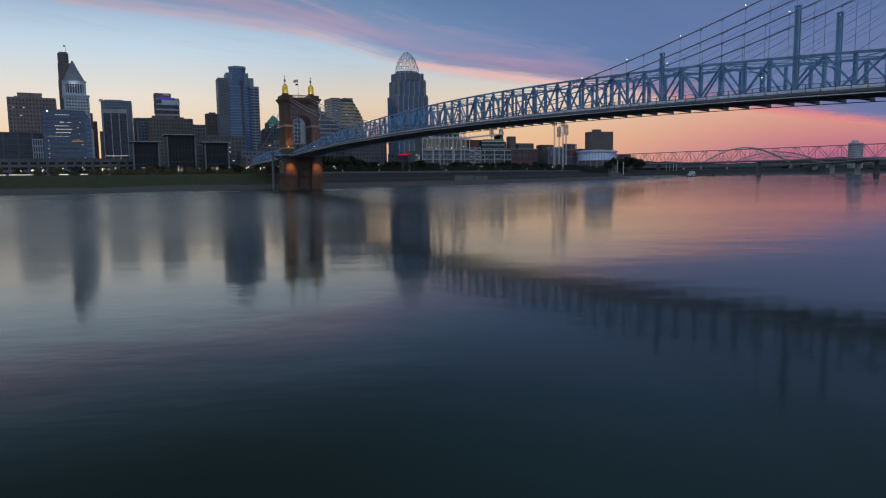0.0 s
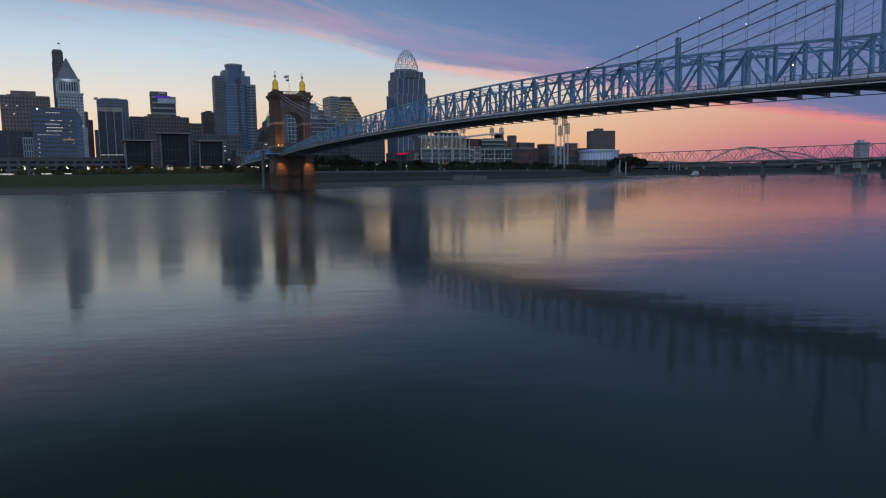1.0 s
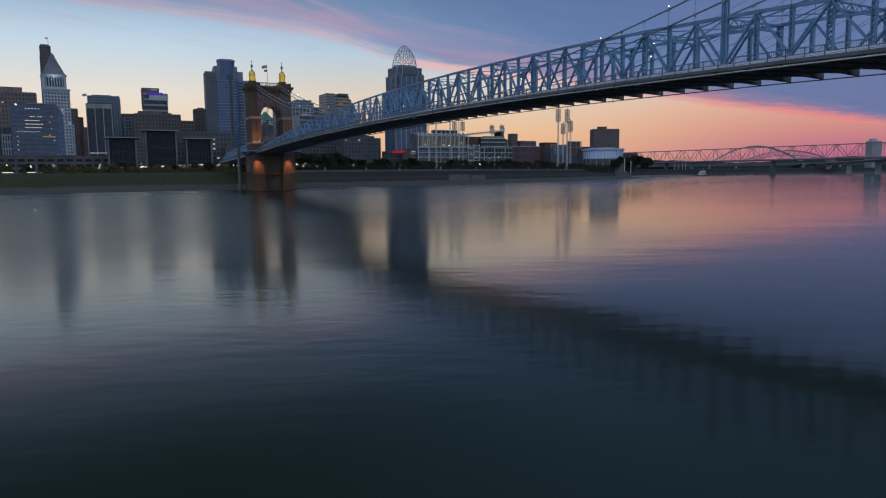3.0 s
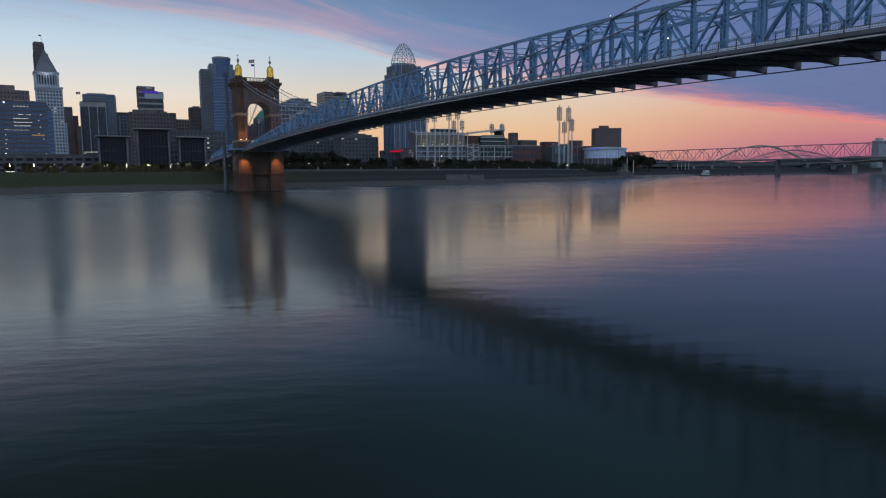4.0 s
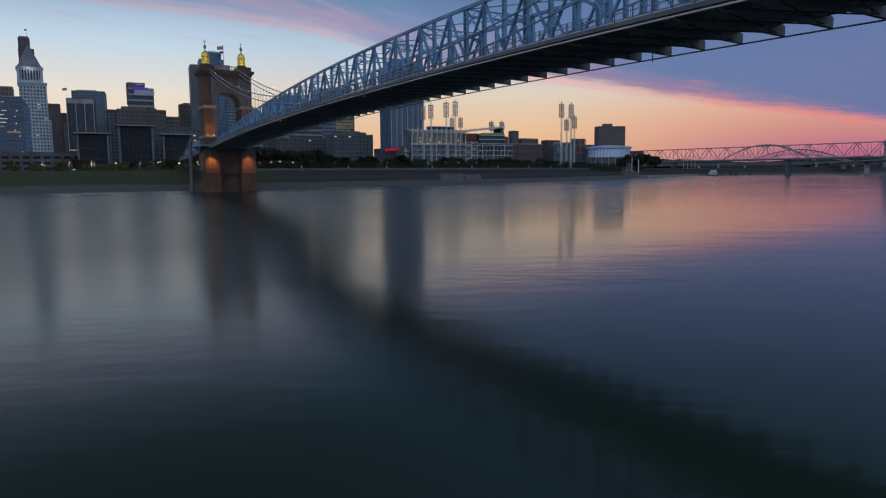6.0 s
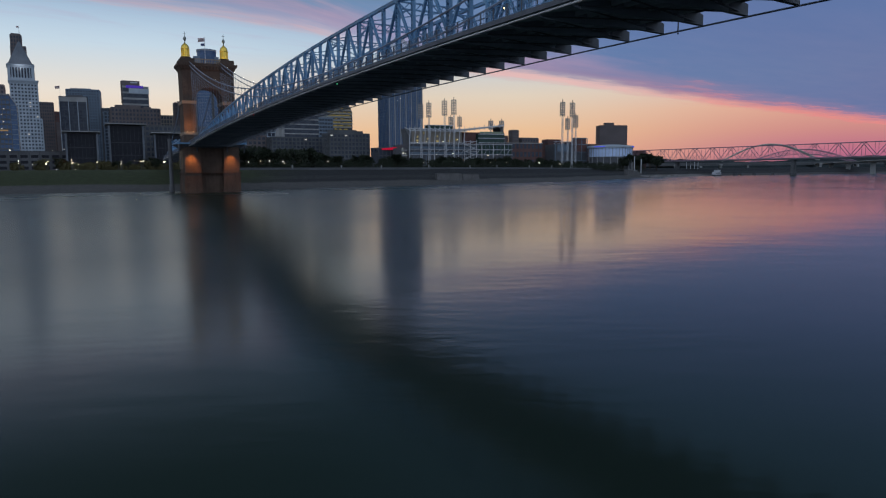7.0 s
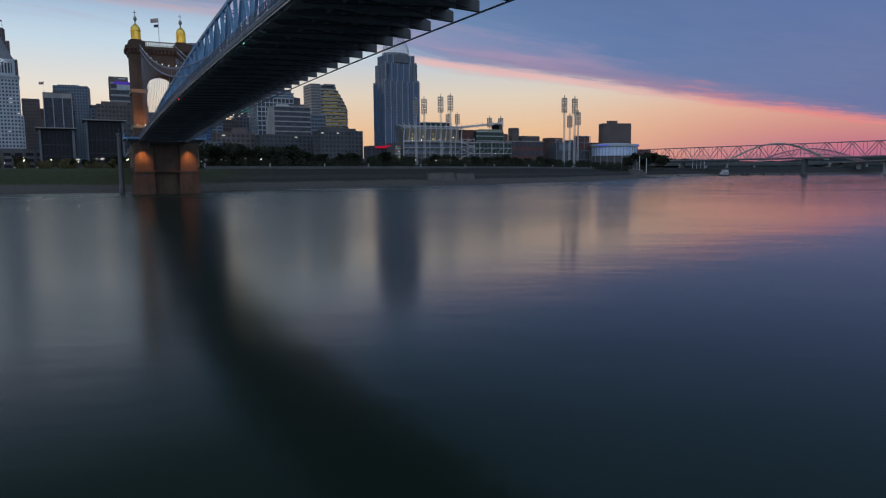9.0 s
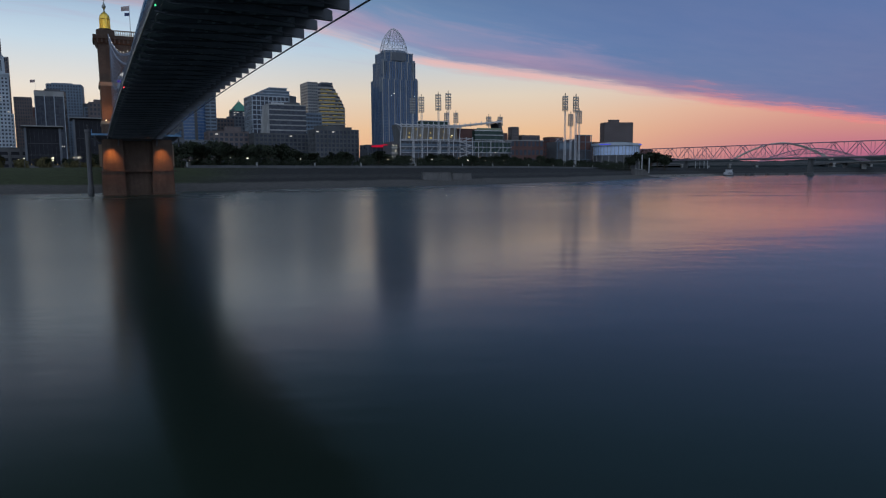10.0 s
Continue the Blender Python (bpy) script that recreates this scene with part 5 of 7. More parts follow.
def rounded_tower():
    """A glass tower with a bowed front and a drum on top, between stepped stone wings."""
    house = thing("rounded_skyscraper", "blue glass tower with bowed front and round top", "skyscraper", lot(-274, 940, 24))
    house.scale = (1.1, 1.1, 1.075)
    bm = bmesh.new()
    span(bm, (-24, -8, 0), (-12, 18, 121))
    wing = part("stone_wing", bm, GREY_STONE, house)
    bm_w = bmesh.new()
    for k in range(34):
        z = 4 + 3.4 * k
        for x in (-22.4, -20, -17.6, -15.2):
            span(bm_w, (x - 0.6, -8.08, z), (x + 0.6, -7.95, z + 1.9))
        for y in (-4, 0, 4, 8, 12):
            span(bm_w, (-24.08, y - 0.9, z), (-23.95, y + 0.9, z + 1.9))
    part("window_grid", bm_w, DARK_GLASS, wing, kind="stuff")
    bm = bmesh.new()
    span(bm, (-14, -6, 0), (12, 18, 128))
    part("core", bm, SLATE_PANEL, house)
    for x0, x1, top in ((12, 18, 122), (18, 24, 112)):
        bm = bmesh.new()
        span(bm, (x0, -7, 0), (x1, 16, top))
        part("stepped_wing", bm, SLATE_PANEL, house)
        bm = bmesh.new()
        for k in range(30):
            z = 3 + 3.6 * k
            span(bm, (x0 + 0.5, -7.1, z), (x1 - 0.5, -6.9, z + 2.0))
            span(bm, (x1 - 0.1, -6, z), (x1 + 0.1, 15, z + 2.0))
        part("window_grid", bm, DARK_GLASS, house, kind="stuff")
    bow = [(-13, -6)] + [(13 * math.cos(math.pi + math.pi * k / 16), -6 + 8 * math.sin(math.pi + math.pi * k / 16)) for k in range(1, 16)] + [(13, -6)]
    bm = bmesh.new()
    extrude(bm, bow, 0, 112)
    part("bowed_front", fix(bm), BLUE_GLASS, house, "bowed blue glass front")
    bm = bmesh.new()
    for k in range(33):
        z = 3 + 3.35 * k
        extrude(bm, [(x * 1.012, -6 + (y + 6) * 1.015) for x, y in bow], z, z + (0.5 if k % 8 else 0.9))
    part("spandrel_grid", fix(bm), SLATE_PANEL, house, kind="stuff")
    # raised dark strip in place of a groove, its shade given by colour
    bm = bmesh.new()
    span(bm, (1.6, -14.4, 0), (4.4, -13.0, 118))
    part("groove_shade_strip", bm, IRON, house)
    bm = bmesh.new()
    lathe(bm, [(10, 0), (10, 133.5), (10.4, 133.5), (10.4, 136), (9.6, 136.2)], (0, 1, 0), 24)
    part("drum", bm, BLUE_GLASS, house, "round glass drum")
    bm = bmesh.new()
    lathe(bm, [(10.5, 134.3), (10.5, 135.4)], (0, 1, 0), 24)
    part("drum_rim", bm, CONCRETE, house)


rounded_tower()


def green_roof():
    house = thing("green_roof_tower", "stone tower with a pyramid roof of green copper", "building", lot(-262, 1080) @ Matrix.Diagonal((1.28, 1.28, 1.0, 1)))
    block(house, 21, 21, 0, 73, 16, 6, 6, GREY_STONE, DARK_GLASS, band=1.7, pier=1.3, lit=0.04)
    block(house, 16, 16, 73, 80, 2, 5, 5, GREY_STONE, DARK_GLASS, band=1.4, pier=1.2, lit=0.5, name="lantern_storey")
    bm = bmesh.new()
    taper(bm, ring_outline(9, 9, 2.2), 80, ring_outline(1.2, 1.2, 0.3), 93)
    lathe(bm, [(0.5, 93), (0.1, 96)], (0, 0, 0), 6)
    part("pyramid_roof", bm, GREEN_COPPER, house, "green copper pyramid roof")
    for x, y in ((-1, -1), (1, -1), (-1, 1), (1, 1)):
        bm = bmesh.new()
        span(bm, (x * 7 - 1, y * 7 - 1, 80), (x * 7 + 1, y * 7 + 1, 83))
        part("gable", bm, GREY_STONE, house)


green_roof()
office("brick_block", "dark brown brick block beside the green roof", -272, 1040, 24, 16, 76, 14, 6, 4, BROWN_BRICK, DARK_GLASS, band=2.0, pier=1.6, lit=0.03)
gridded = office("gridded_office", "white gridded office tower with stepped roof and cut corner", -199.5, 986, 44, 38, 97, 16, 9, 7, WHITE_STONE, DARK_GLASS, band=1.0, pier=0.7, proud=0.5)
for x0, x1, z0, z1 in ((-15, 23, 88, 91.5), (-8, 23, 91.5, 95), (-1, 20, 95, 98.4)):
    bm = bmesh.new()
    span(bm, (x0, -18, z0), (x1, 18, z1))
    step = part("roof_step", bm, SLATE_PANEL, gridded)
    bm = bmesh.new()
    span(bm, (x0 - 0.5, -19.4, z1 - 0.8), (x1 + 0.4, 18.5, z1 + 0.1))
    part("step_edge", bm, WHITE_STONE, step, "pale roof edge")
bm = bmesh.new()
taper(bm, [(23, -19), (34, -10), (34, 18), (23, 19)], 0, [(23, -19), (34, -10), (34, 18), (23, 19)], 90)
part("dark_wing", fix(bm), DARK_PANEL, gridded)
striped_low = thing("banded_office", "grey banded office block with sloping shoulder", "building", lot(-158, 900))
block(striped_low, 40, 27, 0, 70, 13, 10, 6, CONCRETE, DARK_GLASS, band=1.3, pier=0.3, piers=False)
bm = bmesh.new()
extrude(bm, [(-20, 0), (-27, 0), (-20, 70)], -13.5, 13.5, "y")
part("sloped_end", fix(bm), CONCRETE, striped_low)
bm = bmesh.new()
span(bm, (-18, -14, 70), (-4, -13.4, 71.8))
part("sign_bar", bm, WHITE_STEEL, striped_low)
roof_plant(striped_low, [(8, 0, 16, 12, 2.6)], 70.5, DARK_PANEL)
block(striped_low, 20, 24, 0, 62, 15, 6, 6, SLATE_PANEL, DARK_GLASS, band=1.7, pier=0.5, name="side_core").location = (29, 2, 0)


def terraced_tower():
    """Banded tower whose top floors step down on one side, its bands lit yellow."""
    house = thing("terraced_tower", "banded tower with stepped shoulder and yellow-lit floors", "skyscraper", lot(-160, 1150))
    w, d, n, h = 50, 38, 24, 121.0
    step = h / n
    bm_band, bm_lit = bmesh.new(), bmesh.new()
    outline = [(-w / 2, 0)]
    for k in range(n):
        cut = 17.0 * (max(0, k - 17) / 6) ** 1.25
        z = step * k
        outline += [(w / 2 - cut, z), (w / 2 - cut, z + step)]
        span(bm_band, (-w / 2 + 9, -d / 2 - 0.5, z), (w / 2 - cut + 0.5, -d / 2 - 0.01, z + step * 0.45))
        span(bm_band, (w / 2 - cut, -d / 2, z), (w / 2 - cut + 0.5, d / 2, z + step * 0.45))
        if 7 <= k < n - 1:
            reach = w - 15 - cut if k > 12 else (w - 15) * (0.35 + 0.045 * k)
            x = -w / 2 + 12
            while x < -w / 2 + 12 + reach:
                if rng.random() < 0.85:
                    span(bm_lit, (x, -d / 2 - 0.2, z + step * 0.52), (x + 2.0, -d / 2 - 0.02, z + step * (0.66 + 0.2 * rng.random())))
                x += 2.4
    bm_core = bmesh.new()
    extrude(bm_core, outline + [(-w / 2, h)], -d / 2, d / 2, "y")
    part("glazed_core", fix(bm_core), DARK_GLASS, house, "glazed storeys")
    part("spandrel_grid", bm_band, PALE_PANEL, house, kind="stuff")
    part("floor_light", bm_lit, LIT_YELLOW, house, "yellow-lit window bands", kind="stuff")
    bm = bmesh.new()
    span(bm, (-w / 2 - 5, -d / 2 - 1.5, 0), (-w / 2 + 9, d / 2 - 6, 124))
    wing = part("grid_wing", bm, DARK_GLASS, house)
    bm = bmesh.new()
    for k in range(31):
        span(bm, (-w / 2 - 5.4, -d / 2 - 1.9, 4 * k), (-w / 2 + 9.3, -d / 2 - 1.45, 4 * k + 1.5))
        span(bm, (-w / 2 - 5.4, -d / 2 - 1.5, 4 * k), (-w / 2 - 4.95, d / 2 - 6, 4 * k + 1.5))
    for k in range(6):
        x = -w / 2 - 5 + 14 * k / 5
        span(bm, (x - 0.5, -d / 2 - 2.0, 0), (x + 0.5, -d / 2 - 1.45, 124))
    part("wing_frame", bm, CONCRETE, wing, kind="stuff")
    bm = bmesh.new()
    span(bm, (-8, -d / 2 + 2, 122), (8, d / 2 - 4, 125))
    part("roof_screen", bm, GREY_STONE, house)


terraced_tower()
office("riverside_flats", "grey riverside apartment block with balconies", -88, 800, 42, 21, 46, 9, 11, 6, FLAT_GREY, DARK_GLASS, band=1.3, pier=1.2, proud=0.5, lit=0.03, plant=[(-4, 0, 26, 12, 3.2), (14, 2, 8, 8, 2.4)])
office("riverside_flats", "brown brick riverside block", -196, 820, 37, 22, 46, 8, 8, 5, BROWN_BRICK, DARK_GLASS, band=1.8, pier=1.6, lit=0.05, plant=[(6, 0, 14, 10, 4.5)])
office("riverside_flats", "long grey riverside apartment block with bay windows", -146, 826, 54, 24, 44, 9, 13, 6, FLAT_GREY, DARK_GLASS, band=1.3, pier=1.2, proud=0.6, lit=0.03)
office("riverside_flats", "low brick block by the bridge approach", -178, 690, 40, 20, 26, 4, 9, 5, BROWN_BRICK, DARK_GLASS, band=1.6, pier=1.4, lit=0.06)
low_red = office("low_hall", "low dark hall with a red sign", -42, 790, 34, 18, 31, 3, 8, 4, DARK_PANEL, DARK_GLASS, band=1.2, pier=0.8)
bm = bmesh.new()
extrude(bm, [(-14, 21.6), (0, 23.0), (15, 22.4), (15, 20.2), (-14, 20.2)], -9.9, -9.4, "y")
part("red_sign", fix(bm), RED_SIGN, low_red, "glowing red sign panel")


def crowned_tower():
    """The tallest tower: stone-ribbed glass with set-backs and a lattice crown."""
    house = thing("crowned_skyscraper", "tall ribbed blue glass tower with a lattice crown", "skyscraper", lot(-51.5, 1078))
    tiers = ((51, 36, 0, 118), (46, 33, 118, 141), (40, 30, 141, 153))
    for i, (w, d, z0, z1) in enumerate(tiers):
        bm = bmesh.new()
        span(bm, (-w / 2, -d / 2, z0), (w / 2, d / 2, z1))
        tier = part("tier", bm, BLUE_GLASS, house, "blue glazed storeys")
        count = (18, 16, 14)[i]
        for k in range(count + 1):
            x = -w / 2 + w * k / count
            heavy = 1.25 if k % 3 == 0 else 0.42
            bm = bmesh.new()
            span(bm, (x - heavy / 2, -d / 2 - 0.6, z0), (x + heavy / 2, -d / 2 - 0.01, z1 + 0.8))
            part("rib", bm, SLATE_PANEL if k % 3 else CONCRETE, tier)
        for k in range(9):
            y = -d / 2 + d * k / 8
            for s in (-1, 1):
                bm = bmesh.new()
                span(bm, (s * w / 2 - 0.5, y - 0.3, z0), (s * w / 2 + 0.5, y + 0.3, z1 + 0.8))
                part("rib", bm, SLATE_PANEL, tier)
        bm = bmesh.new()
        for k in range(int((z1 - z0) / 3.8) + 1):
            z = z0 + 3.8 * k
            span(bm, (-w / 2 - 0.2, -d / 2 - 0.2, z), (w / 2 + 0.2, -d / 2 - 0.01, z + 0.3))
            span(bm, (-w / 2 - 0.2, -d / 2, z), (-w / 2 - 0.01, d / 2, z + 0.3))
        part("spandrel_grid", bm, SLATE_PANEL, tier, kind="stuff")
    # pale corner turrets at the set-backs
    for x, z in ((-23.5, 118), (-20.5, 141), (23.5, 118), (20.5, 141)):
        bm = bmesh.new()
        span(bm, (x - 2.6, -16.5, z - 16), (x + 2.6, -10, z + 3))
        part("corner_block", bm, SLATE_PANEL, house)
    bm = bmesh.new()
    lathe(bm, [(18, 153), (18, 157), (16.5, 157.2)], (0, 0, 0), 24, 0, 0.7)
    part("round_cap", bm, SLATE_PANEL, house)
    bm = bmesh.new()
    bow = [(13 * math.cos(math.pi + math.pi * k / 12), -12 + 5.5 * math.sin(math.pi + math.pi * k / 12)) for k in range(13)]
    extrude(bm, bow, 143, 153.5)
    part("bowed_panel", fix(bm), GREY_STONE, house, "pale bowed panel below the crown")
    # crown: arched ribs that meet at the top, with crossing hoops
    base, top, rx, ry = 153.0, 187.5, 19.5, 13.0

    def dome(a, u):
        r = math.cos(u * math.pi / 2) ** 0.62
        return (rx * r * math.cos(a), ry * r * math.sin(a), base + (top - base) * u)
    for k in range(14):
        a = math.tau * k / 14
        bm = bmesh.new()
        tube(bm, [dome(a, u / 12) for u in range(13)], 0.3, 5)
        part("crown_rib", bm, WHITE_STEEL, house)
    for turn in (-1, 1):
        for k in range(10):
            a = math.tau * k / 10
            bm = bmesh.new()
            tube(bm, [dome(a + turn * 0.16 * u, 0.075 * u) for u in range(13)], 0.2, 4)
            part("crown_lattice", bm, WHITE_STEEL, house)
    for u in (0.0, 0.3, 0.55, 0.75):
        bm = bmesh.new()
        tube(bm, [dome(math.tau * k / 28, u) for k in range(29)], 0.24, 4)
        part("crown_hoop", bm, WHITE_STEEL, house)
    for x, z in ((-9, 100), (20, 98), (-13, 97)):
        bm = bmesh.new()
        ball(bm, (x, -18.8, z), 0.28)
        part("facade_lamp", bm, BULB, house)


crowned_tower()


# ---- ball park ----
def stadium():
    arena = thing("ballpark", "white steel ballpark with open stands facing the river", "stadium", lot(21, 792, 24))
    arena.scale = (1.06, 1.0, 1.19)
    # lower concourse: columns before a solid dark block, the shade of two open storeys
    bm = bmesh.new()
    span(bm, (-52, -20, 0), (52, 26, 21))
    part("concourse", bm, DARK_PANEL, arena, "solid dark block for the shade of the open concourse")
    for k in range(27):
        x = -52 + 4.0 * k
        bm = bmesh.new()
        thick = 0.22 if k % 3 == 0 else 0.13
        span(bm, (x - thick, -21.4, 0), (x + thick, -20.6, 21.4))
        part("column", bm, WHITE_STEEL if k % 3 == 0 else SLATE_PANEL, arena)
    for z in (12.4, 16.6, 20.9):
        bm = bmesh.new()
        span(bm, (-52.5, -21.5, z - 0.2), (52.5, -20.2, z + 0.2))
        part("floor_edge", bm, WHITE_STEEL, arena)
    for z0, z1 in ((13.0, 14.4), (17.2, 18.8)):
        bm = bmesh.new()
        span(bm, (-52, -20.9, z0), (14, -20.7, z1))
        part("parapet_panel", bm, SLATE_PANEL, arena, "slate parapet panels")
    for x0 in range(-50, 50, 8):
        bm = bmesh.new()
        bar(bm, (x0, -21.3, 12.8), (x0 + 3.6, -21.3, 16.4), 0.22, 0.25)
        part("brace", bm, WHITE_STEEL, arena)
    # raked upper deck on slanting frames, over the western half
    bm = bmesh.new()
    extrude(bm, [(-14, 21.5), (8, 21.5), (14, 34), (2, 34), (-12, 25)], -48, 4, "x")
    part("upper_stand", fix(bm), DARK_CONCRETE, arena, "raked concrete upper stand")
    # added tan panel, no wall: paints the lit interior behind the columns
    bm = bmesh.new()
    span(bm, (-47, -13.4, 21.6), (3, -12.9, 31.2))
    part("stand_backing", bm, TAN_PANEL, arena, "tan panel for the lit interior under the upper stand")
    # glowing panels stand for yellow-lit patches between the columns
    bm = bmesh.new()
    for x, z, w in ((-42.5, 23.0, 1.8), (-41.8, 26.0, 0.9), (-32, 24.5, 1.0), (-23, 22.6, 2.2), (-22.5, 26.5, 0.8), (-11, 23.0, 1.6), (-10.4, 27.5, 0.7), (-3.5, 24.0, 1.2), (-35.5, 29, 0.7)):
        span(bm, (x, -13.7, z), (x + w, -13.42, z + 1.5))
    part("stair_light", bm, LIT_PATCH, arena, "glowing panels for yellow-lit patches under the stand", kind="stuff")
    bm = bmesh.new()
    for k in range(34):
        x = -51 + 3.05 * k + rng.uniform(-0.8, 0.8)
        if rng.random() < 0.6:
            span(bm, (x, -20.25, 5.0 + rng.uniform(0, 2.5)), (x + rng.uniform(0.5, 1.6), -20.02, 8.0 + rng.uniform(0, 1.5)))
    part("concourse_glow", bm, LIT_AMBER, arena, "amber-lit concourse openings", kind="stuff")
    bm = bmesh.new()
    span(bm, (-24, 6, 33.5), (2, 14, 37.4))
    part("club_box", bm, GREEN_GLASS, arena, "green glazed club box above the stand")
    bm = bmesh.new()
    for z in (33.6, 37.5):
        span(bm, (-24.4, 5.6, z - 0.25), (2.4, 14.2, z + 0.25))
    part("club_edge", bm, WHITE_STEEL, arena)
    for k in range(12):
        x = -50 + 4.9 * k
        bm = bmesh.new()
        bar(bm, (x - 0.9, -17.2, 21), (x + 0.5, -17.0, 32.4), 0.55, 0.55)
        bar(bm, (x, -17.0, 32), (x, -3, 34.5), 0.4, 0.5)
        span(bm, (x - 0.15, -17.2, 32), (x + 0.15, -16.8, 35.4))
        part("stand_frame", bm, WHITE_STEEL, arena)
    for z, y in ((22.0, -17.8), (31.4, -17.6), (33.0, -17.4)):
        bm = bmesh.new()
        bar(bm, (-51, y, z), (6, y, z), 0.4, 0.5)
        part("ring_beam", bm, WHITE_STEEL, arena)
    # roof canopy that rises to the right, over the press block
    bm = bmesh.new()
    extrude(bm, [(-2, 31.5), (46, 36.5), (46, 37.6), (-2, 33.0)], -16, 6, "y")
    part("canopy", fix(bm), WHITE_STEEL, arena, "white roof canopy")
    for k in range(10):
        bm = bmesh.new()
        x = -1 + 5.2 * k
        span(bm, (x - 0.2, -16.4, 30.5 + 0.104 * (x + 2)), (x + 0.2, -15.8, 34 + 0.104 * (x + 2)))
        part("canopy_post", bm, WHITE_STEEL, arena)
    bm = bmesh.new()
    extrude(bm, [(44, 17), (52, 17), (46.5, 36.2), (44, 36.2)], -12, 4, "y")
    part("end_wall", fix(bm), DARK_CONCRETE, arena)
    bm = bmesh.new()
    span(bm, (4, -14, 16), (46, 6, 31))
    part("press_block", bm, RED_BRICK, arena, "red-brown press block")
    bm = bmesh.new()
    span(bm, (17, -20.2, 21.6), (44, -14, 29.5))
    part("lounge", bm, GREEN_GLASS, arena, "green glazed lounge")
    for z in (22.2, 26.0, 29.4):
        bm = bmesh.new()
        span(bm, (16.6, -20.8, z - 0.25), (44.4, -20.1, z + 0.25))
        part("lounge_sill", bm, WHITE_STEEL, arena)
    bm = bmesh.new()
    span(bm, (19, -19.9, 29.9), (43, -19.0, 31.4))
    part("lit_sign", bm, GREEN_SIGN, arena, "pale lit sign strip")
    for z in (12.8, 17.0):
        bm = bmesh.new()
        span(bm, (15.6, -20.5, z), (51.6, -20.1, z + 3.4))
        part("club_glazing", bm, GREEN_GLASS, arena, "dark green club windows")
    # zigzag stair tower
    bm = bmesh.new()
    for k in range(8):
        z = 1.5 + 2.7 * k
        a, b = (2.0, 12.0) if k % 2 else (12.0, 2.0)
        bar(bm, (a, -23, z), (b, -23, z + 2.7), 1.4, 0.35)
        span(bm, (1.2, -24, z + 2.5), (12.8, -22, z + 2.75))
    part("stair", bm, WHITE_STEEL, arena, "white zigzag stair")
    for x in (1.0, 7.0, 13.0):
        bm = bmesh.new()
        span(bm, (x - 0.25, -24.2, 0), (x + 0.25, -23.7, 24))
        part("stair_post", bm, WHITE_STEEL, arena)
    # lower wing at the far left with rows of lamps
    bm = bmesh.new()
    span(bm, (-58, -16, 0), (-53, 8, 18))
    part("ramp_wing", bm, DARK_PANEL, arena)
    for z in (4, 8, 12, 16):
        bm = bmesh.new()
        span(bm, (-58.4, -16.6, z - 0.3), (-52.6, -16, z + 0.2))
        part("ramp_edge", bm, WHITE_STEEL, arena)
        for x in (-57, -54.5):
            bm = bmesh.new()
            ball(bm, (x, -16.8, z + 1.5), 0.15)
            part("ramp_lamp", bm, LAMP_WHITE, arena)
    for x, z in ((-43, 22), (-35, 22.5), (-18, 23), (-10, 13), (-26, 13), (26, 12), (36, 12.5), (31, 23.5), (40, 23.0), (-4, 25)):
        bm = bmesh.new()
        ball(bm, (x, -21.9 if z < 20 else -18.5, z), 0.15)
        part("concourse_lamp", bm, LAMP_WARM, arena)
    # brick wing to the right with dark openings
    bm = bmesh.new()
    span(bm, (52, -10, 0), (92, 14, 22.5))
    brick = part("brick_wing", bm, RED_BRICK, arena, "red brick stadium wing")
    bm = bmesh.new()
    for k in range(9):
        for z in (4, 11, 18):
            span(bm, (54 + 4.3 * k, -10.15, z), (56.8 + 4.3 * k, -9.95, z + 4.2))
    part("opening_grid", bm, DARK_GLASS, brick, kind="stuff")
    bm = bmesh.new()
    span(bm, (51.6, -10.5, 22.3), (92.4, 14.2, 23.0))
    part("coping", bm, CONCRETE, brick)


stadium()


LAMP_MESH = []


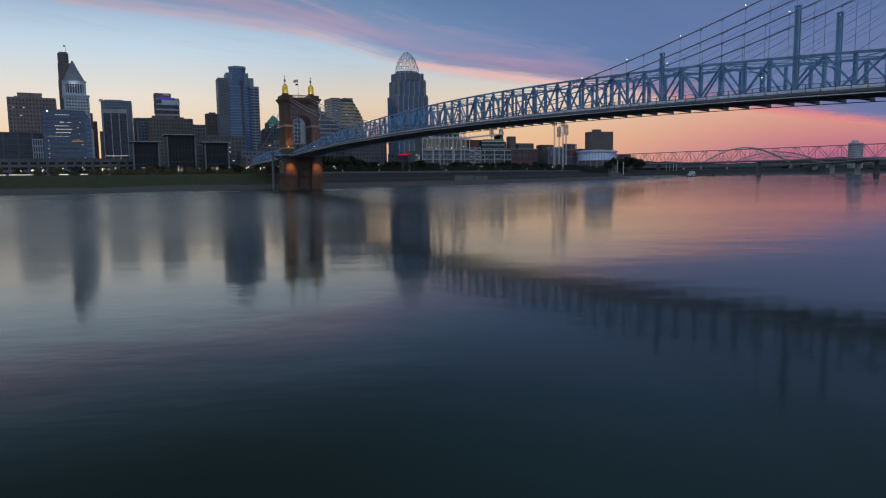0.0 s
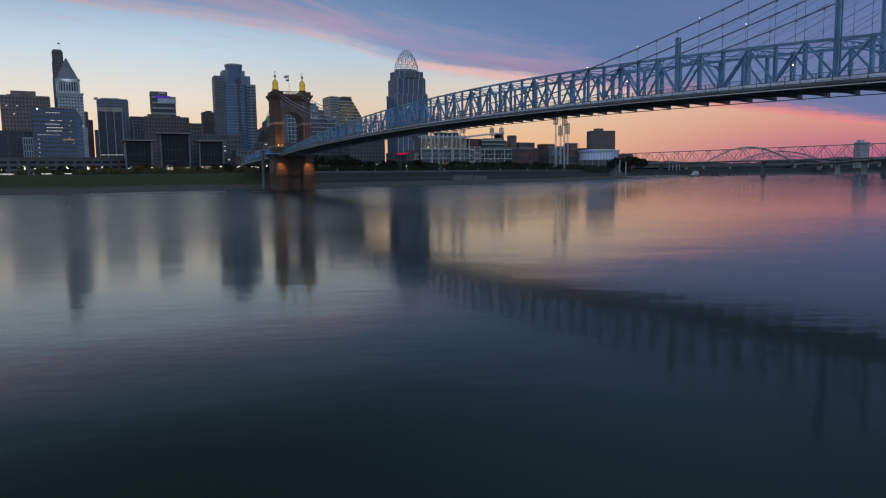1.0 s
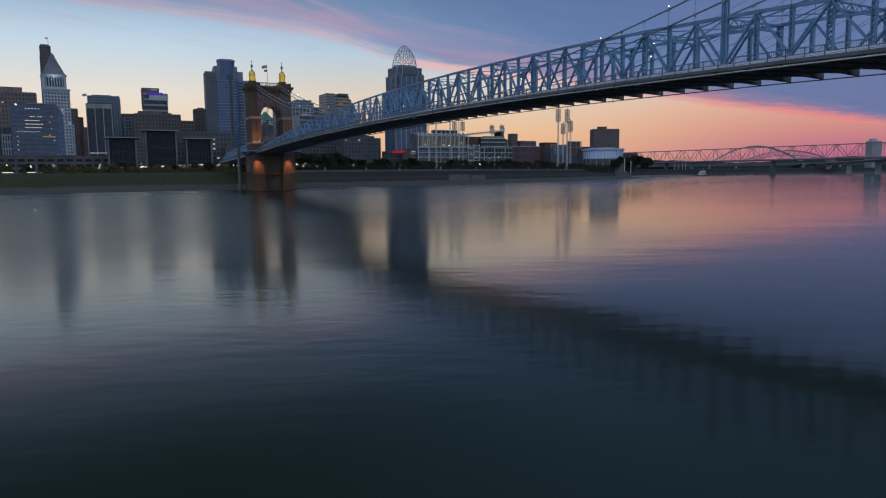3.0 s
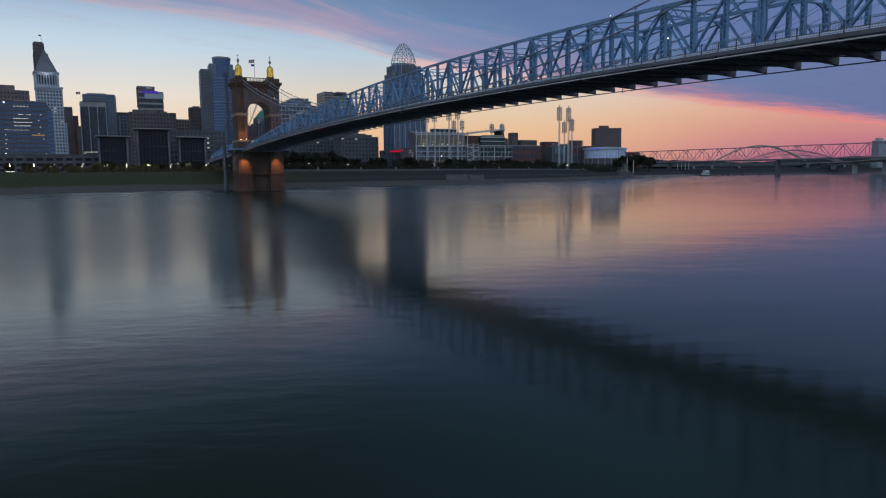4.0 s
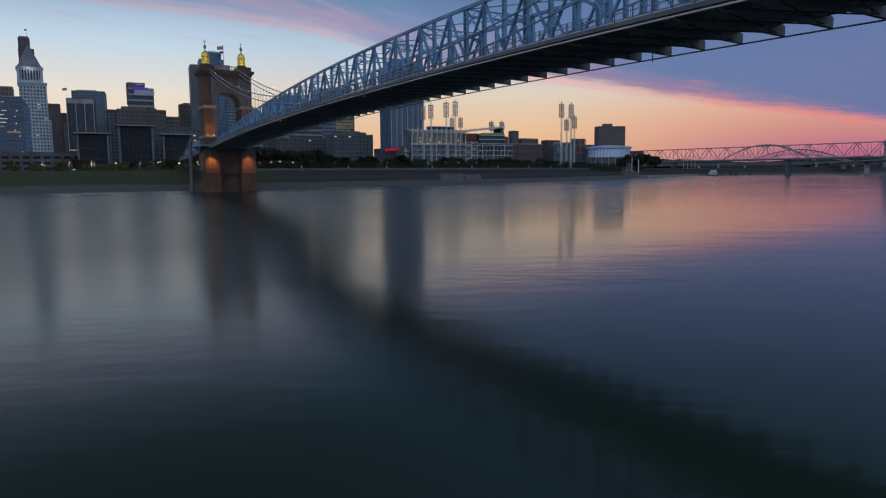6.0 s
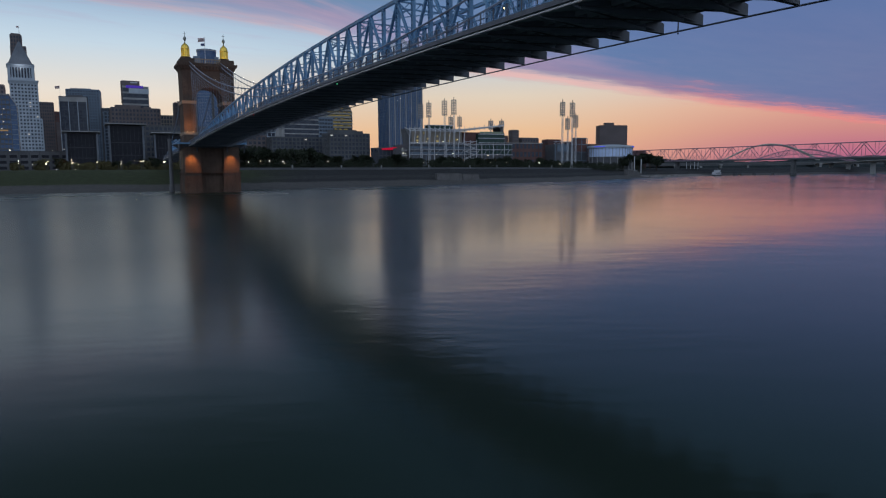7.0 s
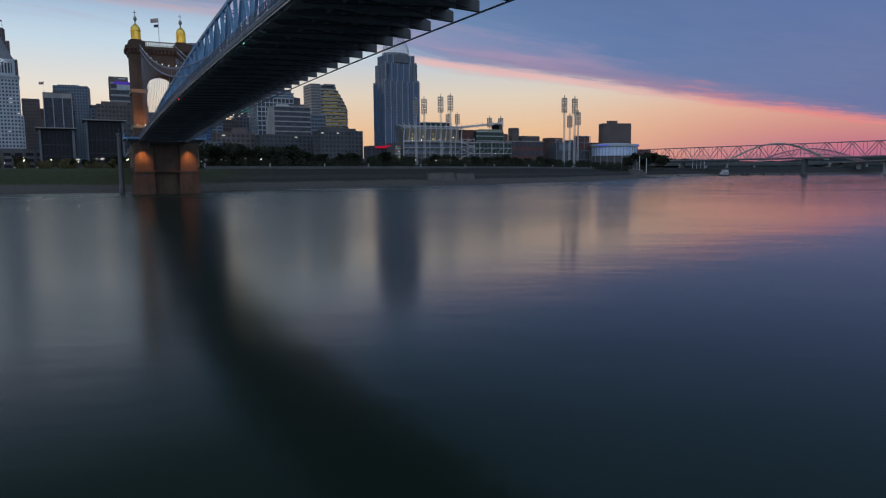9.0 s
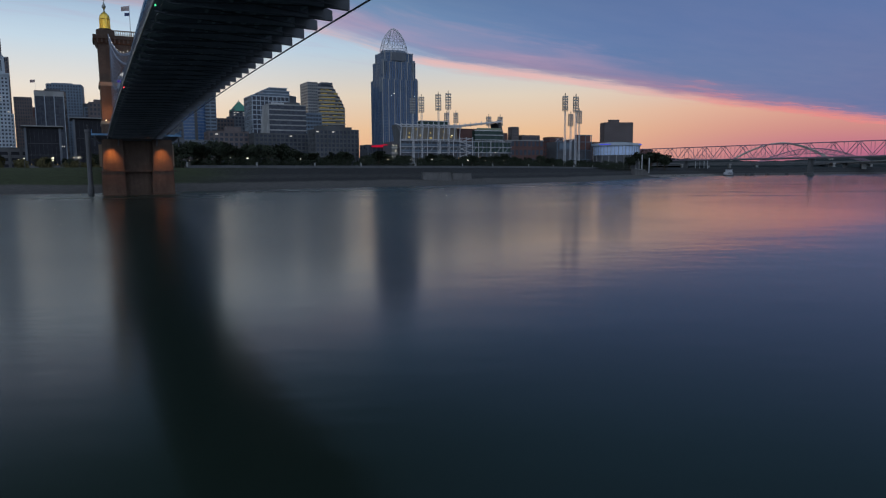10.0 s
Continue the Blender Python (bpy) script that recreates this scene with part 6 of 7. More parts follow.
def light_tower(label, x, y, top, mast_base=9.0, rack=(6.2, 12.5)):
    """A lattice mast with a rack of floodlights."""
    pole = thing("floodlight_mast", label, "light mast", pose(x, y, mast_base, 0, 0, 12), group="ballpark light masts")
    w, h = rack
    z1 = top - mast_base
    bm = bmesh.new()
    for a in (-0.65, 0.65):
        for b in (-0.65, 0.65):
            bar(bm, (a, b, 0), (a * 0.7, b * 0.7, z1 - h), 0.2, 0.2)
    z = 0.0
    while z < z1 - h - 2:
        bar(bm, (-0.8, -0.8, z), (0.8, -0.8, z + 2), 0.14, 0.14)
        bar(bm, (0.8, -0.8, z + 2), (0.8, 0.8, z + 4), 0.14, 0.14)
        z += 2.2
    part("mast", bm, WHITE_STEEL, pole, "white lattice mast")
    bm = bmesh.new()
    for s in (-1, 1):
        span(bm, (s * w / 2 - 0.15, -0.4, z1 - h), (s * w / 2 + 0.15, 0.4, z1))
    span(bm, (-0.2, -0.5, z1 - h), (0.2, 0.5, z1 + 2.4))
    n = 6
    for k in range(n + 1):
        span(bm, (-w / 2, -0.35, z1 - h + h * k / n - 0.15), (w / 2, 0.35, z1 - h + h * k / n + 0.15))
    rack_ob = part("lamp_rack", bm, TAN_PANEL, pole, "rack of unlit floodlights")
    for k in range(n):
        for j in range(4):
            if not LAMP_MESH:
                bm = bmesh.new()
                lathe(bm, [(0.22, -0.8), (0.60, 0.5), (0.66, 0.55), (0.62, 0.62)], (0, 0, 0), 8)
                bmesh.ops.rotate(bm, verts=bm.verts, matrix=Matrix.Rotation(radians(72), 3, "X"))
                LAMP_MESH.append(bpy.data.meshes.new("floodlight"))
                bm.to_mesh(LAMP_MESH[0])
                bm.free()
                LAMP_MESH[0].materials.append(CONCRETE)
            lamp = new("floodlight", LAMP_MESH[0])
            lamp.location = (-w / 2 + w * (j + 0.5) / 4, 0, z1 - h + h * (k + 0.5) / n)
            lamp.parent = rack_ob


for x, y, top, rack in ((-10.0, 753, 70.5, (4.6, 13)), (-2.4, 757, 72.0, (4.6, 13.5)), (12.4, 763, 74.5, (4.8, 14)), (21.3, 767, 75.8, (4.8, 14)), (19.0, 911, 71, (5, 11)), (29.3, 911, 71, (5, 11)),
                        (63, 866, 63, (5, 9.5)), (75, 868, 63, (5, 9.5))):
    light_tower("white lattice mast with floodlight rack behind the stands", x, y, top, 9.0, rack)
for x, y, top, rack in ((120.5, 736, 69.5, (4.6, 12.5)), (129.0, 733, 68.5, (4.6, 13)), (136.5, 800, 59.5, (4.8, 11)), (144.5, 800, 62.5, (4.8, 12))):
    light_tower("tall white lattice mast with floodlight rack beside the river", x, y, top, 9.0, rack)


def score_block():
    house = thing("scoreboard_block", "brick and steel block with scoreboard frames", "building", lot(142, 838, 24))
    bm = bmesh.new()
    span(bm, (-20, -8, 0), (20, 10, 26))
    part("body", bm, DARK_PANEL, house, "dark body with open floors")
    bm = bmesh.new()
    span(bm, (4, -9, 18), (19, -4, 33))
    part("board_back", bm, RED_BRICK, house, "red-brown scoreboard back")
    bm = bmesh.new()
    for x in (-20, -10, 0, 6, 13, 20):
        span(bm, (x - 0.3, -9.4, 0), (x + 0.3, -8.8, 32.6 if x > 3 else 27))
    for z in (9, 18, 26, 32.4):
        span(bm, (-20 if z < 27 else 6, -9.5, z - 0.3), (20, -8.9, z + 0.3))
    part("frame", bm, SLATE_PANEL, house, "blue-grey steel frame")
    bm = bmesh.new()
    for k in range(8):
        bar(bm, (-20 + 3 * k, -6, 29 if k % 2 else 26), (-17 + 3 * k, -6, 26 if k % 2 else 29), 0.3, 0.3)
    bar(bm, (-20, -6, 29), (4, -6, 29), 0.3, 0.3)
    part("truss_top", bm, WHITE_STEEL, house)
    bm = bmesh.new()
    span(bm, (-17, -9.0, 19), (-3, -8.6, 25))
    part("panel", bm, SLATE_PANEL, house)


score_block()


def round_arena():
    hall = thing("arena", "white round arena with a blue lit rim", "arena", lot(189, 838, 20, 9.6))
    # solid dark drum: shade of the open base put into its colour
    bm = bmesh.new()
    lathe(bm, [(23.4, -2), (23.4, 12), (22.5, 12)], (0, 0, 0), 40, 0, 0.8)
    part("base", bm, DARK_PANEL, hall, "solid dark drum for the shade of the open base")
    bm = bmesh.new()
    lathe(bm, [(23.8, 12), (24.0, 21.0), (23.6, 21.2)], (0, 0, 0), 40, 0, 0.8)
    part("glazed_wall", bm, MILK_GLASS, hall, "pale glazed wall")
    for k in range(40):
        a = math.tau * (k + 0.5) / 40
        bm = bmesh.new()
        bar(bm, (24.1 * math.cos(a), 0.8 * 24.1 * math.sin(a), 11.6), (24.3 * math.cos(a), 0.8 * 24.3 * math.sin(a), 21), 0.3, 0.3)
        part("wall_rib", bm, CONCRETE, hall)
    for k in range(20):
        a = math.tau * (k + 0.5) / 20
        bm = bmesh.new()
        lathe(bm, [(0.45, -2), (0.4, 12)], (24.4 * math.cos(a), 0.8 * 24.4 * math.sin(a), 0), 6)
        part("column", bm, CONCRETE, hall)
    bm = bmesh.new()
    lathe(bm, [(24.0, 20.8), (25.6, 21.2), (25.6, 23.4), (24.6, 23.6), (10, 24.8), (2, 25.0)], (0, 0, 0), 40, 0, 0.8)
    part("roof", bm, WHITE_STONE, hall, "shallow pale grey roof")
    for a0, a1 in ((-0.95, -0.40), (3.5, 4.0)):
        bm = bmesh.new()
        tube(bm, [(25.8 * math.cos(a0 + (a1 - a0) * k / 10), 0.8 * 25.8 * math.sin(a0 + (a1 - a0) * k / 10), 22.4) for k in range(11)], 0.4, 6)
        part("blue_rim", bm, BLUE_LIGHT, hall, "blue rim light")


round_arena()
flats = office("apartment_tower", "dark brick apartment slab tower", 238.6, 1045, 37, 15, 67.5, 18, 14, 5, BROWN_BRICK, DARK_GLASS, band=1.8, pier=1.6, proud=0.5, turn=8, category="apartment block", plant=[(-4, 0, 12, 8, 3.5)])
office("hill_block", "dark apartment block on the hill", 101, 1000, 9, 8, 60, 14, 3, 3, BROWN_BRICK, DARK_GLASS, band=2.0, pier=1.6)
for x, y, w, top in ((120, 1010, 26, 50), (150, 1000, 20, 47), (178, 1005, 22, 44), (82, 990, 16, 52), (205, 990, 30, 40), (291, 1100, 17, 35)):
    office("hill_house", "dark old brick houses on the hillside", x, y, w, 12, top, 8, 6, 3, RED_BRICK if x % 20 else BROWN_BRICK, DARK_GLASS, band=2.4, pier=1.8)


# ---- bridges upriver ----
def truss_bridge():
    """A long old truss bridge: two trusses on piers."""
    a, b = Vector((230, 1165, 0)), Vector((560, 668, 0))
    way = (b - a).normalized()
    turn = math.degrees(math.atan2(way.y, way.x))
    old = thing("truss_bridge", "old rust-red steel truss bridge across the river", "bridge", pose(a.x, a.y, 0, 0, 0, turn))
    length, low, high, panel = (b - a).length, 19.4, 35.3, 26.0
    n = int(length / panel)
    for y in (-4, 4):
        bm = bmesh.new()
        bar(bm, (0, y, high), (n * panel, y, high - 1.0), 0.8, 0.8)
        bar(bm, (0, y, low), (n * panel, y, low), 0.9, 1.0)
        side = part("truss", bm, PINK_STEEL, old)
        for k in range(n):
            x = k * panel
            bm = bmesh.new()
            bar(bm, (x, y, low), (x + panel / 2, y, high - 0.5), 0.4, 0.55)
            bar(bm, (x + panel / 2, y, high - 0.5), (x + panel, y, low), 0.4, 0.55)
            part("diagonal", bm, PINK_STEEL, side)
            bm = bmesh.new()
            span(bm, (x + panel / 2 - 0.18, y - 0.18, low), (x + panel / 2 + 0.18, y + 0.18, high - 0.5))
            part("hanger", bm, PINK_STEEL, side)
            bm = bmesh.new()
            span(bm, (x - 0.14, y - 0.14, low), (x + 0.14, y + 0.14, high - 0.5))
            part("hanger", bm, PINK_STEEL, side)
            if k % 3 == 1:
                bm = bmesh.new()
                bar(bm, (x + panel / 4, y, (low + high) / 2), (x + panel / 2, y, low), 0.3, 0.3)
                bar(bm, (x + 3 * panel / 4, y, (low + high) / 2), (x + panel / 2, y, low), 0.3, 0.3)
                part("sub_diagonal", bm, PINK_STEEL, side)
    bm = bmesh.new()
    span(bm, (0, -5.5, low - 1.6), (n * panel, 5.5, low - 0.4))
    part("deck", bm, DARK_CONCRETE, old, "dark bridge deck")
    for x in (60, 168, 328, 470):
        bm = bmesh.new()
        lathe(bm, [(3.2, -3), (3.0, 3), (2.4, 3.3), (2.1, low - 1.6)], (x, 0, 0), 10, 0, 1.9)
        part("pier", bm, DARK_CONCRETE, old, "dark stone pier")


truss_bridge()


def arch_bridge():
    """A yellow tied-arch road bridge with white concrete piers."""
    road = thing("arch_bridge", "yellow steel tied-arch bridge with pale concrete piers", "bridge", pose(556, 1262, 0, 0, 0, -16))
    for y, scale in ((-8, 1.0), (8, 1.0)):
        bm = bmesh.new()
        pts = [(-74 + 148 * k / 24, y, 22 + 27 * math.sin(math.pi * k / 24)) for k in range(25)]
        tube(bm, pts, 1.25, 6)
        arch = part("arch", bm, YELLOW_STEEL, road)
        for k in range(2, 23, 2):
            bm = bmesh.new()
            tube(bm, [pts[k], (pts[k][0], y, 20)], 0.12, 4)
            part("hanger", bm, CABLE, arch)
    bm = bmesh.new()
    span(bm, (-330, -10, 16.6), (420, 10, 19.4))
    part("deck", bm, DARK_CONCRETE, road, "stained concrete deck")
    for x in (-230, -150, -76, 76, 118, 175, 240, 310):
        bm = bmesh.new()
        span(bm, (x - 1.6, -8, -2), (x + 1.6, 8, 16.6))
        span(bm, (x - 2.2, -10, 14.6), (x + 2.2, 10, 16.6))
        part("pier", bm, CONCRETE, road)
    second = thing("arch_bridge", "purple steel arch bridge further upriver", "bridge", pose(690, 1420, 0, 0, 0, -14))
    for y in (-8, 8):
        bm = bmesh.new()
        pts = [(-95 + 190 * k / 24, y, 20 + 25 * math.sin(math.pi * k / 24)) for k in range(25)]
        tube(bm, pts, 0.7, 6)
        rib = part("arch", bm, PINK_STEEL, second)
        bm = bmesh.new()
        low = [(p[0], y, 18 + 18 * math.sin(math.pi * (p[0] + 95) / 190)) for p in pts]
        tube(bm, low, 0.5, 6)
        part("lower_rib", bm, PINK_STEEL, rib)
        for i, p in enumerate(low[:-1]):
            bm = bmesh.new()
            bar(bm, p, pts[i + 1], 0.5, 0.6)
            part("web_bar", bm, PINK_STEEL, rib)
    bm = bmesh.new()
    span(bm, (-400, -9, 15.5), (600, 9, 17.6))
    part("deck", bm, DARK_CONCRETE, second)
    for x in (-180, -95, 95, 180, 270):
        bm = bmesh.new()
        span(bm, (x - 2, -8, -2), (x + 2, 8, 15.5))
        part("pier", bm, CONCRETE, second)


arch_bridge()


def beam_bridge():
    """A level road bridge on pale piers, between the truss bridge and the arches."""
    a, b = Vector((801, 1646, 0)), Vector((470, 728, 0))
    way = b - a
    road = thing("beam_bridge", "level concrete road bridge on pale piers", "bridge", pose(a.x, a.y, 0, 0, 0, math.degrees(math.atan2(way.y, way.x))))
    bm = bmesh.new()
    span(bm, (0, -6, 15.2), (way.length, 6, 16.6))
    part("girder", bm, DARK_CONCRETE, road)
    bm = bmesh.new()
    span(bm, (0, -6.6, 16.6), (way.length, 6.6, 17.7))
    part("parapet", bm, CONCRETE, road)
    for x in (130, 259, 396, 534, 690, 850):
        bm = bmesh.new()
        span(bm, (x - 1.0, -3.0, -2), (x + 1.0, 3.0, 15.2))
        span(bm, (x - 1.4, -5.5, 14.0), (x + 1.4, 5.5, 15.2))
        part("pier", bm, CONCRETE, road)


beam_bridge()
office("far_tower", "pale apartment tower across the river", 604, 1004, 14, 12, 44.5, 14, 5, 4, WHITE_STONE, GREEN_GLASS, band=1.2, pier=0.9, turn=10, plant=[(-2, 0, 7, 6, 3)])


def river_boat(label, x, y, turn, length):
    boat = thing("river_boat", label, "boat", pose(x, y, 0, 0, 0, turn))
    bm = bmesh.new()
    hull = [(-length / 2, -2.6), (length / 2 - 3, -2.6), (length / 2, 0), (length / 2 - 3, 2.6), (-length / 2, 2.6)]
    taper(bm, [(a * 0.95, b * 0.85) for a, b in hull], -0.4, hull, 1.4)
    part("hull", bm, DARK_PANEL, boat)
    bm = bmesh.new()
    span(bm, (-length / 2 + 2, -2.2, 1.4), (length / 2 - 5, 2.2, 4.2))
    span(bm, (-length / 4, -1.6, 4.3), (length / 5, 1.6, 6.6))
    span(bm, (-length / 4 - 0.4, -1.9, 6.6), (length / 5 + 0.4, 1.9, 6.9))
    part("cabin", bm, WHITE_STEEL, boat, "white cabin")
    bm = bmesh.new()
    for k in range(6):
        span(bm, (-length / 2 + 3.2 + 2.2 * k, -2.26, 2.4), (-length / 2 + 4.6 + 2.2 * k, -2.18, 3.6))
    part("cabin_glazing", bm, DARK_GLASS, boat)
    bm = bmesh.new()
    lathe(bm, [(0.1, 6.9), (0.05, 10)], (0, 0, 0), 5)
    part("mast", bm, WHITE_STEEL, boat)


river_boat("moored river boat with white cabin and dark hull", 335, 918, 35, 18)
for x, y in ((372, 958), (383, 968), (405, 978), (440, 1002), (468, 1010)):
    dolphin = thing("mooring_pile", "dark mooring pile in the river", "pile", pose(x, y, 0), group="mooring piles")
    bm = bmesh.new()
    lathe(bm, [(2.6, -2), (2.6, 2.4), (2.2, 2.6)], (0, 0, 0), 8)
    part("cap", bm, DARK_CONCRETE, dolphin)
for x, y, h in ((204.5, 800, 17), (213, 806, 14), (330, 1010, 20), (336, 1012, 20), (342, 1014, 20), (348, 1018, 18)):
    post = thing("white_post", "tall white post at the landing", "post", pose(x, y, 4 if x < 300 else 2), group="landing posts")
    bm = bmesh.new()
    lathe(bm, [(0.45, 0), (0.4, h), (0.15, h + 0.4)], (0, 0, 0), 8)
    part("shaft", bm, WHITE_STEEL, post)


# ---- river bank: walls, steps, trees, lamps ----
def bank_wall():
    """Low stone wall with posts along the top of the slope east of the bridge."""
    wall = thing("bank_wall", "long low stone wall along the top of the bank", "wall", pose(0, 0, 0))
    row = [on_shore(x, 60) for x in range(-60, 200, 12)]
    for a, b in zip(row, row[1:]):
        bm = bmesh.new()
        bar(bm, (a.x, a.y, 9.1), (b.x, b.y, 9.1), 0.6, 1.3)
        part("wall_piece", bm, DARK_CONCRETE, wall)
    for p in row[::2]:
        bm = bmesh.new()
        add_box(bm, (p.x, p.y, 10.0), (0.6, 0.6, 1.9))
        add_box(bm, (p.x, p.y, 11.0), (0.8, 0.8, 0.2))
        part("wall_post", bm, CONCRETE, wall)


bank_wall()
for x, y, w, h, z in ((16.0, 488, 14.5, 2.9, 2.9), (28.6, 499, 10.0, 2.3, 3.0)):
    outfall = thing("outfall", "grey concrete outfall wall in the bank", "outfall", pose(x, y, z, 0, 0, 24))
    bm = bmesh.new()
    taper(bm, [(-w / 2 - 0.6, -0.8), (w / 2 + 0.6, -0.8), (w / 2 + 0.6, 2.5), (-w / 2 - 0.6, 2.5)], -2, [(-w / 2, 0), (w / 2, 0), (w / 2, 2.5), (-w / 2, 2.5)], h)
    part("head_wall", bm, OUTFALL_STONE, outfall)
    bm = bmesh.new()
    span(bm, (-w / 2 - 0.2, -0.2, h), (w / 2 + 0.2, 2.7, h + 0.3))
    part("coping", bm, OUTFALL_STONE, outfall)

# concrete abutment and gravel landing further up the bank
landing = thing("landing_wall", "grey concrete abutment wall at the boat landing", "wall", pose(194, 762, 0, 0, 0, 30))
bm = bmesh.new()
extrude(bm, [(-9, 2.0), (9, 2.0), (9, 3.6), (3, 6.6), (-9, 8.0)], -1, 4, "y")
part("abutment", fix(bm), OUTFALL_STONE, landing)
bm = bmesh.new()
bar(bm, (-9.2, -1.1, 8.1), (3, -1.1, 6.8), 0.5, 0.4)
part("coping", bm, CONCRETE, landing)
bm = bmesh.new()
rows = []
for k in range(24):
    x = 206 + 5.2 * k
    edge_pt = min(shoreline(), key=lambda p: abs(p.x - x))
    base = edge_pt + Vector((x - edge_pt.x, (x - edge_pt.x) * 1.4, 0))
    rows.append([bm.verts.new((base + INLAND * d).to_tuple()[:2] + (ground_z(d) + 0.45,)) for d in (-5.5, 3.0, 9.0, 14.0 + 2.0 * math.sin(k))])
for a, b in zip(rows, rows[1:]):
    for q in range(3):
        bm.faces.new((a[q], b[q], b[q + 1], a[q + 1]))
apron = part("landing_apron", fix(bm), GRAVEL, label="pale gravel apron along the boat landing", kind="structure", category="ground")
for i in range(46):
    k = rng.uniform(0, 22)
    base = on_shore(208 + 5.2 * k, rng.uniform(2, 16))
    stone = thing("boulder", "pale rip-rap boulder on the landing", "rock", pose(base.x, base.y, 1.3, rng.uniform(0, 30), rng.uniform(0, 30), rng.uniform(0, 360)), group="landing rocks")
    bm = bmesh.new()
    lathe(bm, [(0.5, -0.6), (1.2, -0.2), (1.0, 0.5), (0.4, 0.8)], (0, 0, 0), 6, 0, 0.75)
    part("rock", bm, GRAVEL, stone)


def tree_kind(seed, tall, wide, leaf):
    """Meshes of one tree: tapered trunk with limbs, crown of leaf clumps with gaps."""
    r = random.Random(seed)
    bm = bmesh.new()
    tube(bm, [(0, 0, -0.5), (0.1, 0, tall * 0.2), (0.0, 0.15, tall * 0.45), (0.2, 0.1, tall * 0.7)], 0.22, 6)
    ends = []
    for k in range(7):
        a = math.tau * k / 7 + r.random()
        z = tall * (0.25 + 0.35 * r.random())
        e = (wide * 0.34 * math.cos(a), wide * 0.34 * math.sin(a), z + tall * (0.15 + 0.2 * r.random()))
        ends.append(e)
        tube(bm, [(0, 0, z), (e[0] * 0.5, e[1] * 0.5, (z + e[2]) / 2 + 0.2), e], 0.08, 4)
    trunk = bm
    bm = bmesh.new()
    lumps = [(Vector(e) + Vector((0, 0, tall * 0.05)), wide * (0.16 + 0.12 * r.random())) for e in ends]
    lumps += [(Vector((wide * 0.2 * (r.random() - 0.5), wide * 0.2 * (r.random() - 0.5), tall * (0.55 + 0.35 * r.random()))), wide * (0.18 + 0.12 * r.random())) for _ in range(6)]
    for c, rad in lumps:
        for _ in range(34):
            d = Vector((r.gauss(0, 1), r.gauss(0, 1), r.gauss(0, 1))).normalized() * rad * (0.55 + 0.5 * r.random())
            p = c + d
            s = wide * (0.045 + 0.05 * r.random())
            u = Vector((r.gauss(0, 1), r.gauss(0, 1), r.gauss(0, 1))).normalized()
            v = u.orthogonal().normalized()
            bm.faces.new([bm.verts.new(p + q) for q in (u * s, v * s * 0.8, u * -s, v * s * -0.8)])
    return trunk, bm, leaf


def plant_tree(seed, tall, wide, leaf, label, m):
    trunk, crown, mat = tree_kind(seed, tall, wide, leaf)
    tree = thing("tree", label, "tree", m, group="bank trees")
    part("trunk", trunk, BARK, tree)
    part("crown", crown, mat, tree)
    return tree


KINDS = [(11, 10.0, 9.0, LEAF), (12, 12.5, 9.5, LEAF), (13, 8.0, 8.5, LEAF_OLIVE_LIT), (14, 11.0, 7.0, LEAF), (15, 7.0, 6.5, LEAF_OLIVE_LIT)]
LABELS = ["dark green leafy tree on the bank", "tall dark leafy tree on the bank", "low olive-green leafy tree in the park", "slender dark leafy tree on the bank", "small olive-green park tree"]
MODELS = []


def place_tree(k, x, y, z, size, turn):
    m = pose(x, y, z, 0, 0, turn)
    if len(MODELS) <= k or MODELS[k] is None:
        while len(MODELS) <= k:
            MODELS.append(None)
        MODELS[k] = plant_tree(*KINDS[k], LABELS[k], m)
        MODELS[k].scale = (size, size, size)
    else:
        copy = copy_thing(MODELS[k], m)
        copy.scale = (size, size, size)


# a dense row east of the bridge, a looser park west of it, a clump at the far landing
for i in range(152):
    x = -66 + 1.85 * i + rng.uniform(-2, 2)
    d = rng.uniform(70, 118)
    p = on_shore(x, d)
    place_tree(rng.choice((0, 1, 3, 0, 3)), p.x, p.y, ground_z(d) - 0.3, rng.uniform(0.75, 1.15) * (1.0 if x < -5 else 0.72), rng.uniform(0, 360))
for i in range(120):
    x = -235 + 1.8 * i + rng.uniform(-3, 3)
    d = rng.uniform(84, 190)
    p = on_shore(x, d)
    place_tree(rng.choice((2, 4, 4, 0)), p.x, p.y, ground_z(d) - 0.9, rng.uniform(0.42, 0.78), rng.uniform(0, 360))
for i in range(22):
    x = 222 + 3.4 * i + rng.uniform(-2, 2)
    d = rng.uniform(40, 90)
    p = on_shore(x, d)
    place_tree(rng.choice((0, 1, 3)), p.x, p.y, ground_z(d) - 0.3, rng.uniform(1.0, 1.6), rng.uniform(0, 360))
# a tall dark clump beyond the white posts
for k, x, y, size in ((0, 254, 952, 1.55), (1, 259, 958, 1.6), (3, 264, 950, 1.7), (0, 268, 962, 1.75), (1, 274, 955, 1.35), (0, 281, 966, 1.2)):
    place_tree(k, x, y, 8.6, size, 47 * x)



